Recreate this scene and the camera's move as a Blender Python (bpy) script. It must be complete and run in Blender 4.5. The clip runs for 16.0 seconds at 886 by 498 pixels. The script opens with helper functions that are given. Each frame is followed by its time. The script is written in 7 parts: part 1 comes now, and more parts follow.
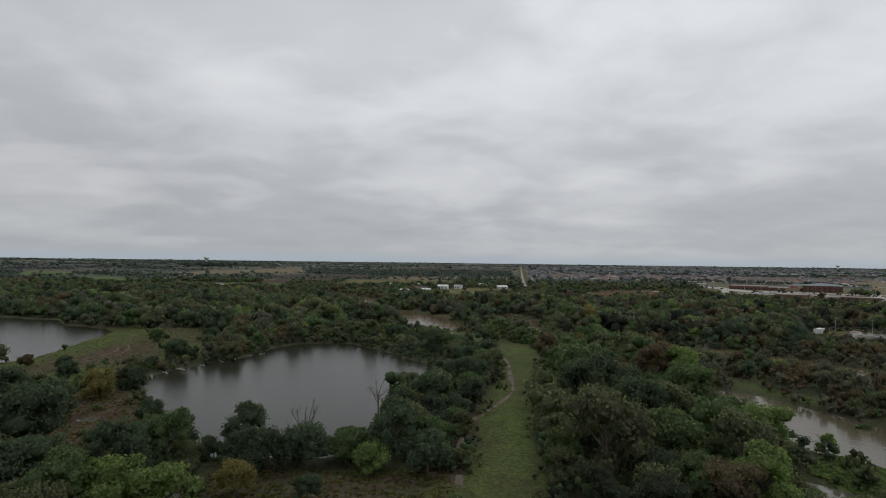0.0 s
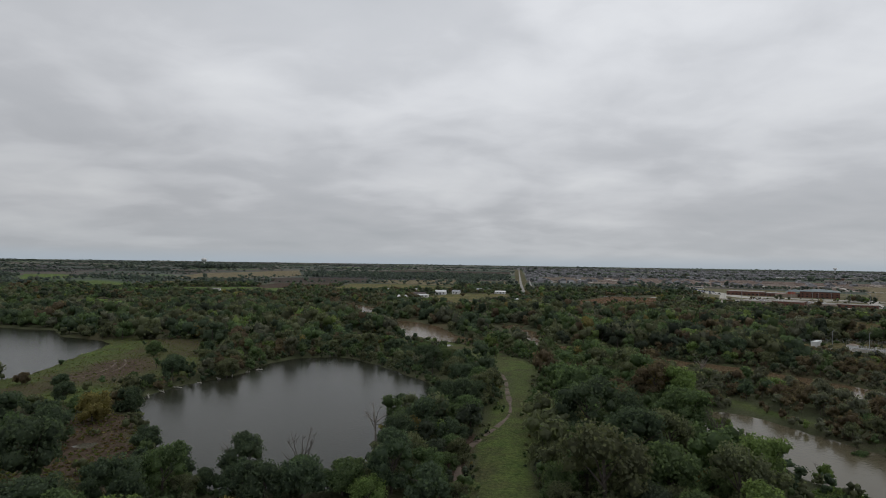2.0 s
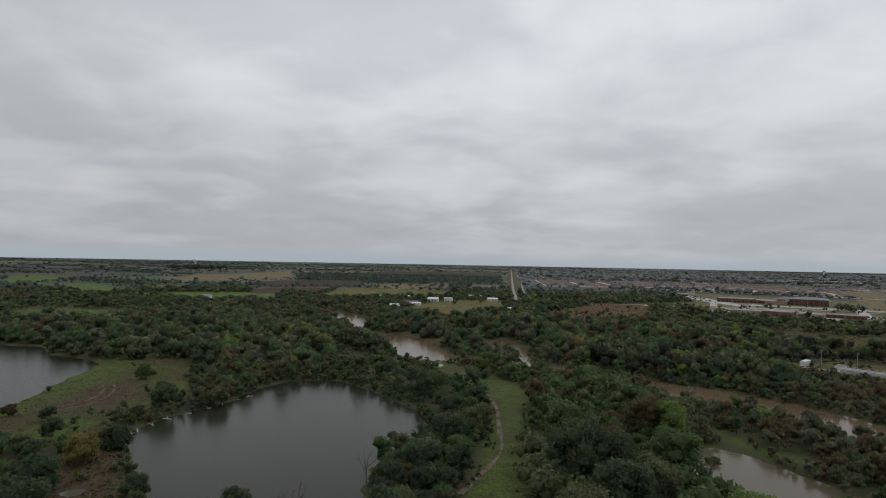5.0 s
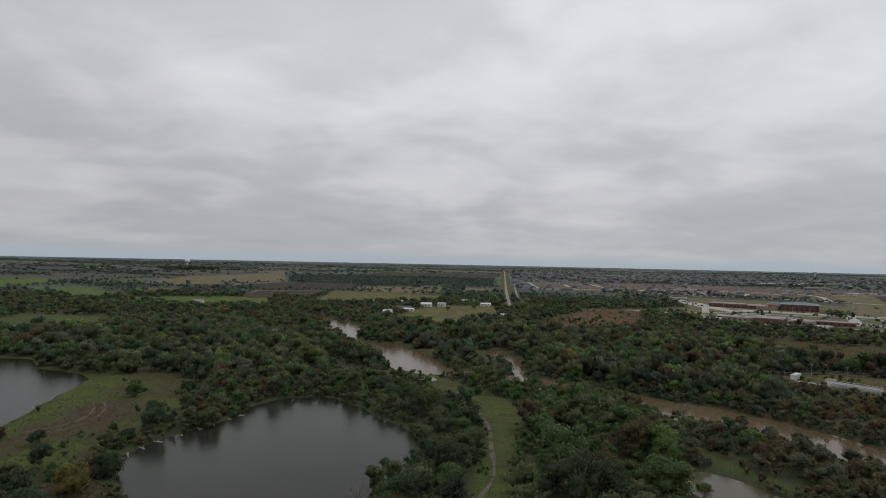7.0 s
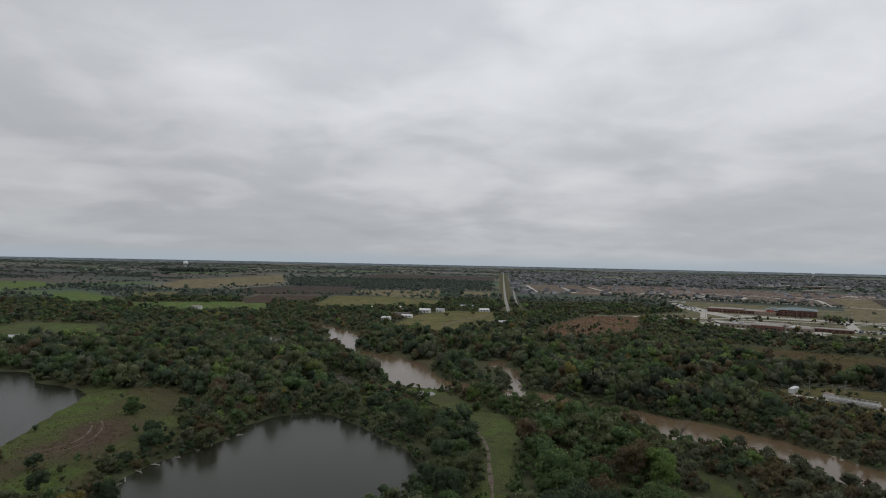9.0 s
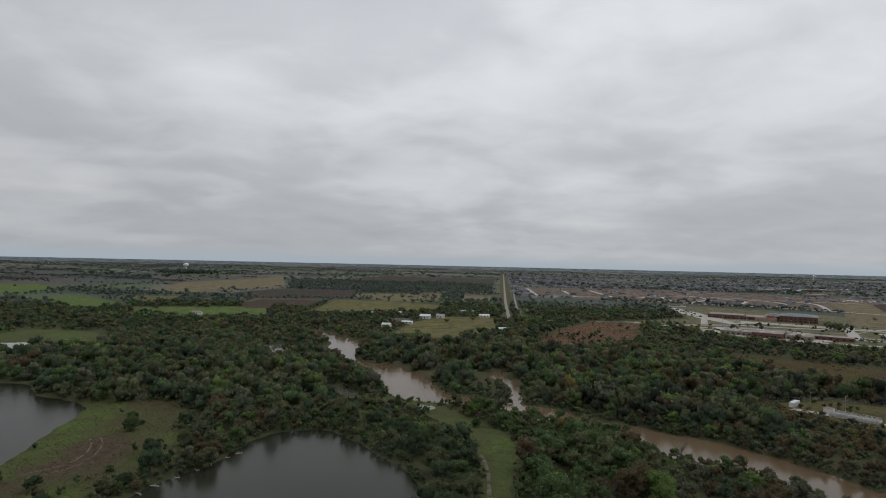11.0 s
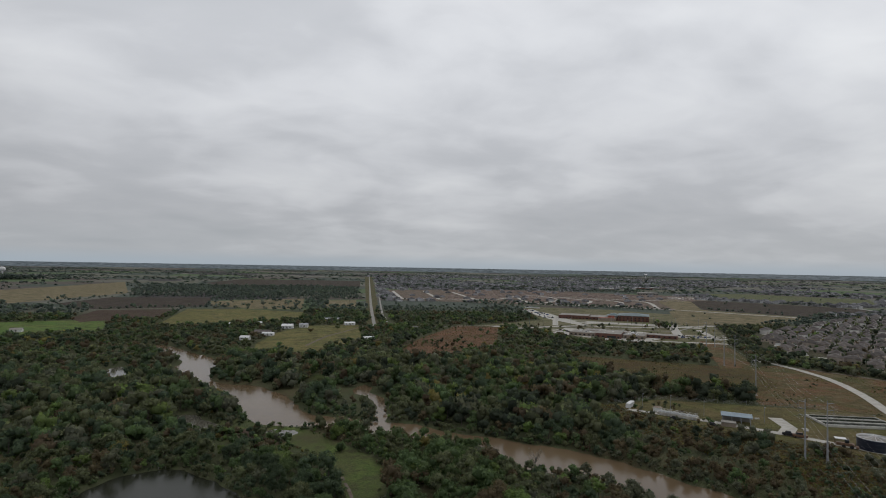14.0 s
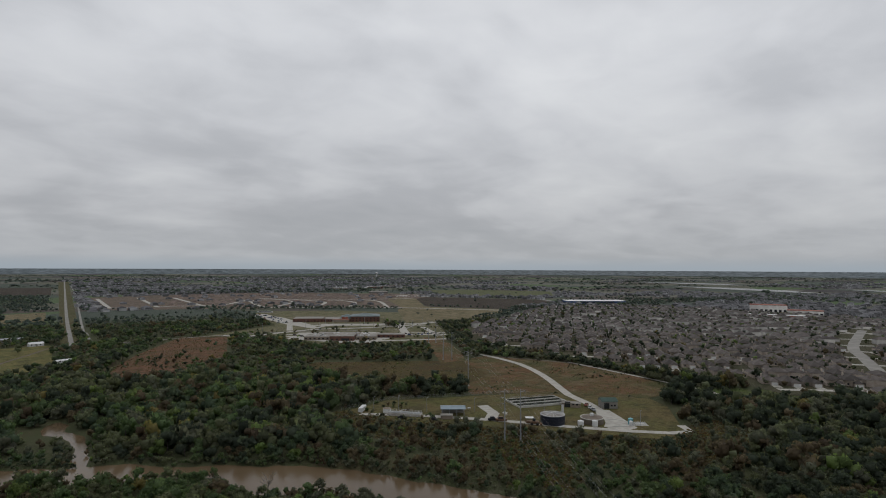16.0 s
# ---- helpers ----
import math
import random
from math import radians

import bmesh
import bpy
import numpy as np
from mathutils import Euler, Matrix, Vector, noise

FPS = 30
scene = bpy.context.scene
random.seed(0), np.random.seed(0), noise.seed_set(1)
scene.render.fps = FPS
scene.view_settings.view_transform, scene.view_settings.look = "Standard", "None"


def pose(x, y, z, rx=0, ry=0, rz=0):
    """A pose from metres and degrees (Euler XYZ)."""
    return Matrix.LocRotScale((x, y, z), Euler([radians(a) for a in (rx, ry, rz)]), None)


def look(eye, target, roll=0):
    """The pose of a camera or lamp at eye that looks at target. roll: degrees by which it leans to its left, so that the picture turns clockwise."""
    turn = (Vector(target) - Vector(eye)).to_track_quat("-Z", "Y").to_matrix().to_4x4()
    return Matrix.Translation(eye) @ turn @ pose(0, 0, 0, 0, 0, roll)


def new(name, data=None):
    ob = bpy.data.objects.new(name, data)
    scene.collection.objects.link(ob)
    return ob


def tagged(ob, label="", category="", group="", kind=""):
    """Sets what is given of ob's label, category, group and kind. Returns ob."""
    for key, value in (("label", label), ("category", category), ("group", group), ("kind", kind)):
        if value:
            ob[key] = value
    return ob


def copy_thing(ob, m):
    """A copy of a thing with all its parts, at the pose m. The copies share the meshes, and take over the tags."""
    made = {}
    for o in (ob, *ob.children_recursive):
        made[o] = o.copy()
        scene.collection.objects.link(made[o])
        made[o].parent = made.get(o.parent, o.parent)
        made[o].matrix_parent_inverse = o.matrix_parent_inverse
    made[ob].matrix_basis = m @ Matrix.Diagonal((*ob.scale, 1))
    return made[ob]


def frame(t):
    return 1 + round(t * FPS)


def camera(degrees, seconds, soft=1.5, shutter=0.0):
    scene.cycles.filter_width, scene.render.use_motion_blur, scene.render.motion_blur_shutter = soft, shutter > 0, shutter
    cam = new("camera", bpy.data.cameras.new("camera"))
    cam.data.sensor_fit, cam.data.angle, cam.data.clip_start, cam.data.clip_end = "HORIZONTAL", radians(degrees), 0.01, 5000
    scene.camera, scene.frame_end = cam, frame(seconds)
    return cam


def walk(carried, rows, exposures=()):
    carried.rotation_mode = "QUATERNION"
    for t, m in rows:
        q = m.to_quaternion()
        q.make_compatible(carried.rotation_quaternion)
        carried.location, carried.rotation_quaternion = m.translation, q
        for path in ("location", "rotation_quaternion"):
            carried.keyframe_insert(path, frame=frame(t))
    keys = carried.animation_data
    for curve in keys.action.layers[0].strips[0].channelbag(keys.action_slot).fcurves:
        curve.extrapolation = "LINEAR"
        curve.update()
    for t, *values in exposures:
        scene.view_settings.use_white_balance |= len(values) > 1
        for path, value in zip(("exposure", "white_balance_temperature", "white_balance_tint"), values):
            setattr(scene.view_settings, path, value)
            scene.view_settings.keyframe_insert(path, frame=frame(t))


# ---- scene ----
LENS = 75.90
cam = camera(LENS, 16.0, soft=1.0)
PATH = [
    (0, pose(0, 0, 34.09, 91.300, 0, 1.827) @ pose(0, 0, 0, 0, 0, 0.728)),
    (0.5, pose(0, 0, 35.25, 91.355, 0, 1.791) @ pose(0, 0, 0, 0, 0, 0.686)),
    (1, pose(0, 0, 36.53, 91.415, 0, 1.760) @ pose(0, 0, 0, 0, 0, 0.713)),
    (1.5, pose(0, 0, 37.93, 91.420, 0, 1.719) @ pose(0, 0, 0, 0, 0, 0.765)),
    (2, pose(0, 0, 39.42, 91.420, 0, 1.637) @ pose(0, 0, 0, 0, 0, 0.847)),
    (2.5, pose(0, 0, 40.99, 91.425, 0, 1.416) @ pose(0, 0, 0, 0, 0, 0.880)),
    (3, pose(0, 0, 42.61, 91.428, 0, 1.098) @ pose(0, 0, 0, 0, 0, 0.970)),
    (3.5, pose(0, 0, 44.29, 91.405, 0, 1.060) @ pose(0, 0, 0, 0, 0, 0.996)),
    (6, pose(0, 0, 53.01, 91.305, 0, 0.637) @ pose(0, 0, 0, 0, 0, 1.175)),
    (6.5, pose(0, 0, 54.75, 91.292, 0, 0.475) @ pose(0, 0, 0, 0, 0, 1.222)),
    (7, pose(0, 0, 56.48, 91.316, 0, 0.231) @ pose(0, 0, 0, 0, 0, 1.194)),
    (7.5, pose(0, 0, 58.20, 91.299, 0, -0.021) @ pose(0, 0, 0, 0, 0, 1.196)),
    (8, pose(0, 0, 59.89, 91.336, 0, 0.011) @ pose(0, 0, 0, 0, 0, 1.211)),
    (8.5, pose(0, 0, 61.56, 91.357, 0, 0.018) @ pose(0, 0, 0, 0, 0, 1.203)),
    (9, pose(0, 0, 63.21, 91.371, 0, 0.097) @ pose(0, 0, 0, 0, 0, 1.199)),
    (11.5, pose(0, 0, 71.12, 91.448, 0, 0.138) @ pose(0, 0, 0, 0, 0, 1.336)),
    (12, pose(0, 0, 72.67, 91.432, 0, 0.123) @ pose(0, 0, 0, 0, 0, 1.390)),
    (12.5, pose(0, 0, 74.21, 91.475, 0, 0.129) @ pose(0, 0, 0, 0, 0, 1.362)),
    (13, pose(0, 0, 75.78, 91.468, 0, 0.056) @ pose(0, 0, 0, 0, 0, 1.356)),
    (13.5, pose(0, 0, 77.36, 91.633, 0, -4.783) @ pose(0, 0, 0, 0, 0, 1.153)),
    (14, pose(0, 0, 78.97, 91.689, 0, -13.336) @ pose(0, 0, 0, 0, 0, 1.027)),
    (14.5, pose(0, 0, 80.63, 91.906, 0, -24.070) @ pose(0, 0, 0, 0, 0, 0.558)),
    (15, pose(0, 0, 82.34, 91.973, 0, -34.449) @ pose(0, 0, 0, 0, 0, 0.223)),
    (15.5, pose(0, 0, 84.13, 91.957, 0, -39.063) @ pose(0, 0, 0, 0, 0, 0.201)),
    (16, pose(0, 0, 86.00, 91.854, 0, -39.634) @ pose(0, 0, 0, 0, 0, 0.262)),
]
walk(cam, PATH, exposures=((0.0, 0.05), (13.5, 0.04), (14.5, -0.02), (15.0, -0.06), (15.5, -0.11), (16.0, -0.12)))

# ---- sky and sun: an even overcast with broken bands of cloud ----
SUN_AZ, SUN_EL = radians(55), radians(48)


def build_world():
    w = bpy.data.worlds.new("overcast_sky")
    w.use_nodes = True
    nt = w.node_tree
    nt.nodes.clear()
    N, L = nt.nodes.new, nt.links.new
    out = N("ShaderNodeOutputWorld")
    tc = N("ShaderNodeTexCoord")
    sep = N("ShaderNodeSeparateXYZ")
    L(tc.outputs["Generated"], sep.inputs[0])

    def mth(op, a, b=None, clamp=False):
        n = N("ShaderNodeMath")
        n.operation, n.use_clamp = op, clamp
        for i, v in enumerate((a, b)):
            if v is None:
                continue
            if isinstance(v, (int, float)):
                n.inputs[i].default_value = v
            else:
                L(v, n.inputs[i])
        return n.outputs[0]

    z = sep.outputs["Z"]
    den = mth("ADD", mth("MAXIMUM", z, 0.0), 0.20)
    comb = N("ShaderNodeCombineXYZ")
    L(mth("DIVIDE", sep.outputs["X"], den), comb.inputs[0])
    L(mth("DIVIDE", sep.outputs["Y"], den), comb.inputs[1])

    def cloud(scale, detail, rough, dist, off, stretch=(1, 1, 1)):
        mp = N("ShaderNodeMapping")
        mp.inputs["Location"].default_value = off
        mp.inputs["Rotation"].default_value = (0, 0, radians(-12))
        mp.inputs["Scale"].default_value = stretch
        L(comb.outputs[0], mp.inputs[0])
        n = N("ShaderNodeTexNoise")
        n.inputs["Scale"].default_value = scale
        n.inputs["Detail"].default_value = detail
        n.inputs["Roughness"].default_value = rough
        n.inputs["Distortion"].default_value = dist
        L(mp.outputs[0], n.inputs["Vector"])
        return n.outputs["Fac"]

    big = cloud(0.55, 3, 0.45, 0.3, (3.1, 7.7, 0), (1.0, 0.85, 1))
    mid = cloud(1.5, 5, 0.46, 0.4, (11.3, 2.2, 0), (1.0, 1.0, 1))
    fine = cloud(4.0, 5, 0.5, 0.5, (5.3, 1.2, 0), (0.9, 1.1, 1))
    v = mth("ADD", mth("MULTIPLY", big, 0.50), mth("ADD", mth("MULTIPLY", mid, 0.37), mth("MULTIPLY", fine, 0.13)))
    ramp = N("ShaderNodeValToRGB")
    e = ramp.color_ramp.elements
    e[0].position, e[0].color = 0.34, (0.43, 0.45, 0.48, 1)
    e[1].position, e[1].color = 0.66, (0.72, 0.735, 0.755, 1)
    m1 = e.new(0.47)
    m1.color = (0.505, 0.52, 0.55, 1)
    m2 = e.new(0.54)
    m2.color = (0.60, 0.615, 0.645, 1)
    L(v, ramp.inputs[0])

    # the low sky is greyer, the veil along the skyline bluish
    def mixcol(fac, a, b):
        n = N("ShaderNodeMix")
        n.data_type = "RGBA"
        L(fac, n.inputs[0])
        for i, c in ((6, a), (7, b)):
            if isinstance(c, tuple):
                n.inputs[i].default_value = (*c, 1)
            else:
                L(c, n.inputs[i])
        return n.outputs[2]

    def band(lo, hi):
        n = N("ShaderNodeMapRange")
        n.inputs[1].default_value, n.inputs[2].default_value = lo, hi
        n.interpolation_type = "SMOOTHSTEP"
        L(z, n.inputs[0])
        return n.outputs[0]

    def lift(lo, hi, a, b):
        n = N("ShaderNodeMapRange")
        for k, v_ in enumerate((lo, hi, a, b)):
            n.inputs[k + 1].default_value = v_
        n.interpolation_type = "SMOOTHSTEP"
        L(z, n.inputs[0])
        return n.outputs[0]

    grade = N("ShaderNodeVectorMath")
    grade.operation = "SCALE"
    L(ramp.outputs[0], grade.inputs[0])
    west = N("ShaderNodeMapRange")
    for k, v_ in enumerate((-0.62, -0.18, 0.87, 1.0)):
        west.inputs[k + 1].default_value = v_
    west.interpolation_type = "SMOOTHSTEP"
    L(sep.outputs["X"], west.inputs[0])
    L(mth("MULTIPLY", lift(0.02, 0.40, 0.85, 1.19), west.outputs[0]), grade.inputs["Scale"])
    lowmix = N("ShaderNodeMix")
    lowmix.data_type = "RGBA"
    L(mth("SUBTRACT", 1.0, band(-0.01, 0.10)), lowmix.inputs[0])
    L(grade.outputs[0], lowmix.inputs[6])
    lowmix.inputs[7].default_value = (0.40, 0.43, 0.46, 1)
    # part of the streaks stays in the low sky
    keep = N("ShaderNodeMix")
    keep.data_type = "RGBA"
    keep.inputs[0].default_value = 0.55
    L(grade.outputs[0], keep.inputs[6])
    L(lowmix.outputs[2], keep.inputs[7])
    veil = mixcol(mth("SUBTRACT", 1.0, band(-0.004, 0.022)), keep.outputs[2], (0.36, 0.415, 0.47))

    # land far behind the last woods, its bluish haze put into the colour
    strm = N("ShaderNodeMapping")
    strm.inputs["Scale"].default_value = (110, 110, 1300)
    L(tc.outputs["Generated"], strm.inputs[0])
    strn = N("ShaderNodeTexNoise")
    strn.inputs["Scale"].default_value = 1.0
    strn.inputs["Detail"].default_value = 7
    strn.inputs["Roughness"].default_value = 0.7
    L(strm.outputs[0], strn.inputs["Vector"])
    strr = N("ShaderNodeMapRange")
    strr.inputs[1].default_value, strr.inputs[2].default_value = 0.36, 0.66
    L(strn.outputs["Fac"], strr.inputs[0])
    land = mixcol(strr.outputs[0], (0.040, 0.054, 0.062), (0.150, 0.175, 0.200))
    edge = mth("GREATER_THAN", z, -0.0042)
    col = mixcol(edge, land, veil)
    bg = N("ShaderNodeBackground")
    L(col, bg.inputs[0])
    bg.inputs[1].default_value = 1.0
    sky = N("ShaderNodeTexSky")
    sky.sky_type, sky.sun_disc = "NISHITA", False
    sky.sun_elevation, sky.sun_rotation = SUN_EL, SUN_AZ
    bg2 = N("ShaderNodeBackground")
    L(sky.outputs[0], bg2.inputs[0])
    bg2.inputs[1].default_value = 0.05
    ms = N("ShaderNodeMixShader")
    ms.inputs[0].default_value = 0.04
    L(bg.outputs[0], ms.inputs[1])
    L(bg2.outputs[0], ms.inputs[2])
    L(ms.outputs[0], out.inputs[0])
    scene.world = w


build_world()
sun = new("sun", bpy.data.lights.new("sun", "SUN"))
sun.data.energy, sun.data.angle, sun.data.color = 0.5, radians(25), (1.0, 0.97, 0.93)
sun.matrix_world = look((0, 0, 0), (-math.sin(SUN_AZ) * math.cos(SUN_EL), -math.cos(SUN_AZ) * math.cos(SUN_EL), -math.sin(SUN_EL)))


# ---- materials ----
def nodes(name):
    m = bpy.data.materials.new(name)
    m.use_nodes = True
    nt = m.node_tree
    b = nt.nodes["Principled BSDF"]
    return m, nt, b


def noise_fac(nt, scale, detail=4, rough=0.6, coord="Object", lo=0.35, hi=0.65):
    tc = nt.nodes.new("ShaderNodeTexCoord")
    n = nt.nodes.new("ShaderNodeTexNoise")
    n.inputs["Scale"].default_value, n.inputs["Detail"].default_value, n.inputs["Roughness"].default_value = scale, detail, rough
    nt.links.new(tc.outputs[coord], n.inputs["Vector"])
    r = nt.nodes.new("ShaderNodeMapRange")
    r.inputs[1].default_value, r.inputs[2].default_value = lo, hi
    nt.links.new(n.outputs["Fac"], r.inputs[0])
    return r.outputs[0]


def mix(nt, fac, a, b, blend="MIX"):
    n = nt.nodes.new("ShaderNodeMix")
    n.data_type, n.blend_type = "RGBA", blend
    for i, c in ((0, fac), (6, a), (7, b)):
        if isinstance(c, (int, float)):
            n.inputs[i].default_value = c
        elif isinstance(c, tuple):
            n.inputs[i].default_value = (*c, 1)
        else:
            nt.links.new(c, n.inputs[i])
    return n.outputs[2]


def bump(nt, b, fac, strength, dist):
    n = nt.nodes.new("ShaderNodeBump")
    n.inputs["Strength"].default_value, n.inputs["Distance"].default_value = strength, dist
    nt.links.new(fac, n.inputs["Height"])
    nt.links.new(n.outputs[0], b.inputs["Normal"])


def surface(name, c1, c2, scale=0.6, rough=0.8, metal=0.0, fine=6.0, spec=0.3, bumpy=0.0, by_object=0.0, coord="Object", islands=0.0):
    """Two-scale mottled surface; by_object lets repeats differ a little."""
    m, nt, b = nodes(name)
    c = mix(nt, noise_fac(nt, scale, coord=coord), c1, c2)
    f = noise_fac(nt, fine, 3, coord=coord, lo=0.2, hi=0.8)
    c = mix(nt, f, c, mix(nt, 0.35, c, (0.5, 0.48, 0.45), "MULTIPLY"))
    if by_object or islands:
        by_object = by_object or islands
        oi = nt.nodes.new("ShaderNodeNewGeometry" if islands else "ShaderNodeObjectInfo")
        h = nt.nodes.new("ShaderNodeHueSaturation")
        r = nt.nodes.new("ShaderNodeMapRange")
        r.inputs[3].default_value, r.inputs[4].default_value = 1 - by_object, 1 + by_object
        nt.links.new(oi.outputs["Random Per Island" if islands else "Random"], r.inputs[0])
        nt.links.new(r.outputs[0], h.inputs["Value"])
        nt.links.new(c, h.inputs["Color"])
        c = h.outputs[0]
    nt.links.new(c, b.inputs["Base Color"])
    b.inputs["Roughness"].default_value, b.inputs["Metallic"].default_value = rough, metal
    b.inputs["Specular IOR Level"].default_value = spec
    if bumpy:
        bump(nt, b, f, bumpy, 0.05)
    return m


def leaf_material(name, c1, c2):
    """Foliage: each leaf cluster and each tree takes its own shade between two tones."""
    m, nt, b = nodes(name)
    g = nt.nodes.new("ShaderNodeNewGeometry")
    oi = nt.nodes.new("ShaderNodeObjectInfo")
    at = nt.nodes.new("ShaderNodeAttribute")
    at.attribute_name = "tree_tone"
    c = mix(nt, g.outputs["Random Per Island"], c1, c2)
    spark = nt.nodes.new("ShaderNodeHueSaturation")
    span = nt.nodes.new("ShaderNodeMapRange")
    span.inputs[3].default_value, span.inputs[4].default_value = 0.78, 1.25
    nt.links.new(g.outputs["Random Per Island"], span.inputs[0])
    nt.links.new(span.outputs[0], spark.inputs["Value"])
    nt.links.new(c, spark.inputs["Color"])
    c = spark.outputs[0]
    r = nt.nodes.new("ShaderNodeMath")
    r.operation = "ADD"
    nt.links.new(oi.outputs["Random"], r.inputs[0])
    nt.links.new(at.outputs["Fac"], r.inputs[1])
    fr = nt.nodes.new("ShaderNodeMath")
    fr.operation = "FRACT"
    nt.links.new(r.outputs[0], fr.inputs[0])
    h = nt.nodes.new("ShaderNodeHueSaturation")
    mr = nt.nodes.new("ShaderNodeMapRange")
    mr.inputs[3].default_value, mr.inputs[4].default_value = 0.92, 1.17
    nt.links.new(fr.outputs[0], mr.inputs[0])
    nt.links.new(mr.outputs[0], h.inputs["Value"])
    mr2 = nt.nodes.new("ShaderNodeMapRange")
    mr2.inputs[3].default_value, mr2.inputs[4].default_value = 0.49, 0.51
    nt.links.new(fr.outputs[0], mr2.inputs[0])
    nt.links.new(mr2.outputs[0], h.inputs["Hue"])
    nt.links.new(c, h.inputs["Color"])
    # clusters of leaves: lit tips and shaded gaps put into the colour by noise
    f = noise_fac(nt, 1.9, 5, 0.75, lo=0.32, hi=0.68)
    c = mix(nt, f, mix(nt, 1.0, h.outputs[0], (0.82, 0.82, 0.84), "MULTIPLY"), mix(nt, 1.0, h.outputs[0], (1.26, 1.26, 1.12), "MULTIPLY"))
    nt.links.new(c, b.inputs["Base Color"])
    bump(nt, b, f, 0.55, 0.25)
    b.inputs["Roughness"].default_value = 0.75
    b.inputs["Specular IOR Level"].default_value = 0.08
    tl = nt.nodes.new("ShaderNodeBsdfTranslucent")
    nt.links.new(mix(nt, 1.0, c, (1.25, 1.3, 0.9), "MULTIPLY"), tl.inputs[0])
    ms = nt.nodes.new("ShaderNodeMixShader")
    ms.inputs[0].default_value = 0.54
    nt.links.new(b.outputs[0], ms.inputs[1])
    nt.links.new(tl.outputs[0], ms.inputs[2])
    nt.links.new(ms.outputs[0], nt.nodes["Material Output"].inputs[0])
    return m


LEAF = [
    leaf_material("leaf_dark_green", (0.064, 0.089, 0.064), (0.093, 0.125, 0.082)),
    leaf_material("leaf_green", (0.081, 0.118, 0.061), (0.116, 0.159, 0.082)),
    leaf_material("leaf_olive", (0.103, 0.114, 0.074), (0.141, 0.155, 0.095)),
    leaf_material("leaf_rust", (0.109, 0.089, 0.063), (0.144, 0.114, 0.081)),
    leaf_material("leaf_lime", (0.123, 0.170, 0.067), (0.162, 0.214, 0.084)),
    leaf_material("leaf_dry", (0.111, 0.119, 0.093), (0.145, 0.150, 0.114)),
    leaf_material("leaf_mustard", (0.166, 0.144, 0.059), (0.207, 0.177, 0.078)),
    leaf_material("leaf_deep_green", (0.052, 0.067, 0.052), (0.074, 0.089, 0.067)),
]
# far belts: distance haze put into leaf colour, greyer, paler than bottom land trees
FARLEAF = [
    leaf_material("hazed_grey_green", (0.092, 0.117, 0.114), (0.120, 0.145, 0.140)),
    leaf_material("hazed_green", (0.098, 0.126, 0.114), (0.124, 0.154, 0.138)),
    leaf_material("hazed_brown", (0.114, 0.122, 0.120), (0.140, 0.146, 0.142)),
    leaf_material("hazed_dark", (0.078, 0.098, 0.100), (0.102, 0.122, 0.122)),
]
GRASSBLADE = [
    leaf_material("grass_green", (0.075, 0.105, 0.030), (0.105, 0.135, 0.042)),
    leaf_material("grass_olive", (0.095, 0.105, 0.040), (0.125, 0.130, 0.054)),
    leaf_material("grass_straw", (0.135, 0.120, 0.062), (0.170, 0.150, 0.080)),
    leaf_material("grass_rust", (0.100, 0.066, 0.040), (0.130, 0.086, 0.052)),
]
BARK = surface("bark", (0.075, 0.062, 0.050), (0.13, 0.115, 0.10), 2.0, 0.9, fine=14, bumpy=0.6)
DEADWOOD = surface("dead_wood", (0.16, 0.145, 0.125), (0.26, 0.24, 0.21), 2.0, 0.9, fine=14)
PALEWOOD = surface("bleached_wood", (0.34, 0.32, 0.29), (0.50, 0.48, 0.44), 1.0, 0.9, fine=8)
CONCRETE = surface("concrete", (0.33, 0.315, 0.28), (0.45, 0.43, 0.385), 0.25, 0.85, fine=2.5)
PALECONCRETE = surface("pale_basin_concrete", (0.40, 0.39, 0.36), (0.52, 0.51, 0.47), 0.25, 0.85, fine=2.5)
ROADWAY = surface("worn_road", (0.20, 0.192, 0.175), (0.29, 0.278, 0.255), 0.06, 0.9, fine=0.7)
TRACKSOIL = surface("track_soil", (0.085, 0.064, 0.048), (0.165, 0.132, 0.104), 0.35, 0.9, fine=2.0)
WHITEMETAL = surface("white_metal", (0.58, 0.59, 0.59), (0.72, 0.72, 0.71), 0.2, 0.45, fine=3)
GREYSTEEL = surface("galvanised_steel", (0.30, 0.31, 0.32), (0.40, 0.41, 0.42), 0.3, 0.5, 0.4, fine=2)
NAVY = surface("navy_glazed_steel", (0.010, 0.014, 0.028), (0.018, 0.024, 0.042), 0.4, 0.35, fine=2, spec=0.5)
ROOFSHINGLE = surface("grey_brown_shingle", (0.064, 0.055, 0.051), (0.115, 0.100, 0.092), 0.25, 0.9, fine=3.0, by_object=0.42)
# far roofs carry a bluish distance haze in their colour
FARROOF = surface("mixed_far_roofs", (0.074, 0.074, 0.080), (0.140, 0.140, 0.148), 0.03, 0.9, fine=0.3, islands=0.6)
ESTATEROOF = surface("estate_shingle", (0.070, 0.060, 0.057), (0.125, 0.109, 0.102), 0.05, 0.9, fine=0.5, islands=0.42)
FARWALL = surface("mixed_far_walls", (0.46, 0.44, 0.42), (0.72, 0.70, 0.67), 0.03, 0.9, fine=0.3, islands=0.4)
DULLWALL = surface("dull_far_walls", (0.17, 0.17, 0.175), (0.40, 0.40, 0.41), 0.03, 0.9, fine=0.3, islands=0.6)
HOUSEBRICK = surface("house_brick", (0.34, 0.28, 0.235), (0.50, 0.44, 0.38), 0.3, 0.9, fine=5.0, by_object=0.35)
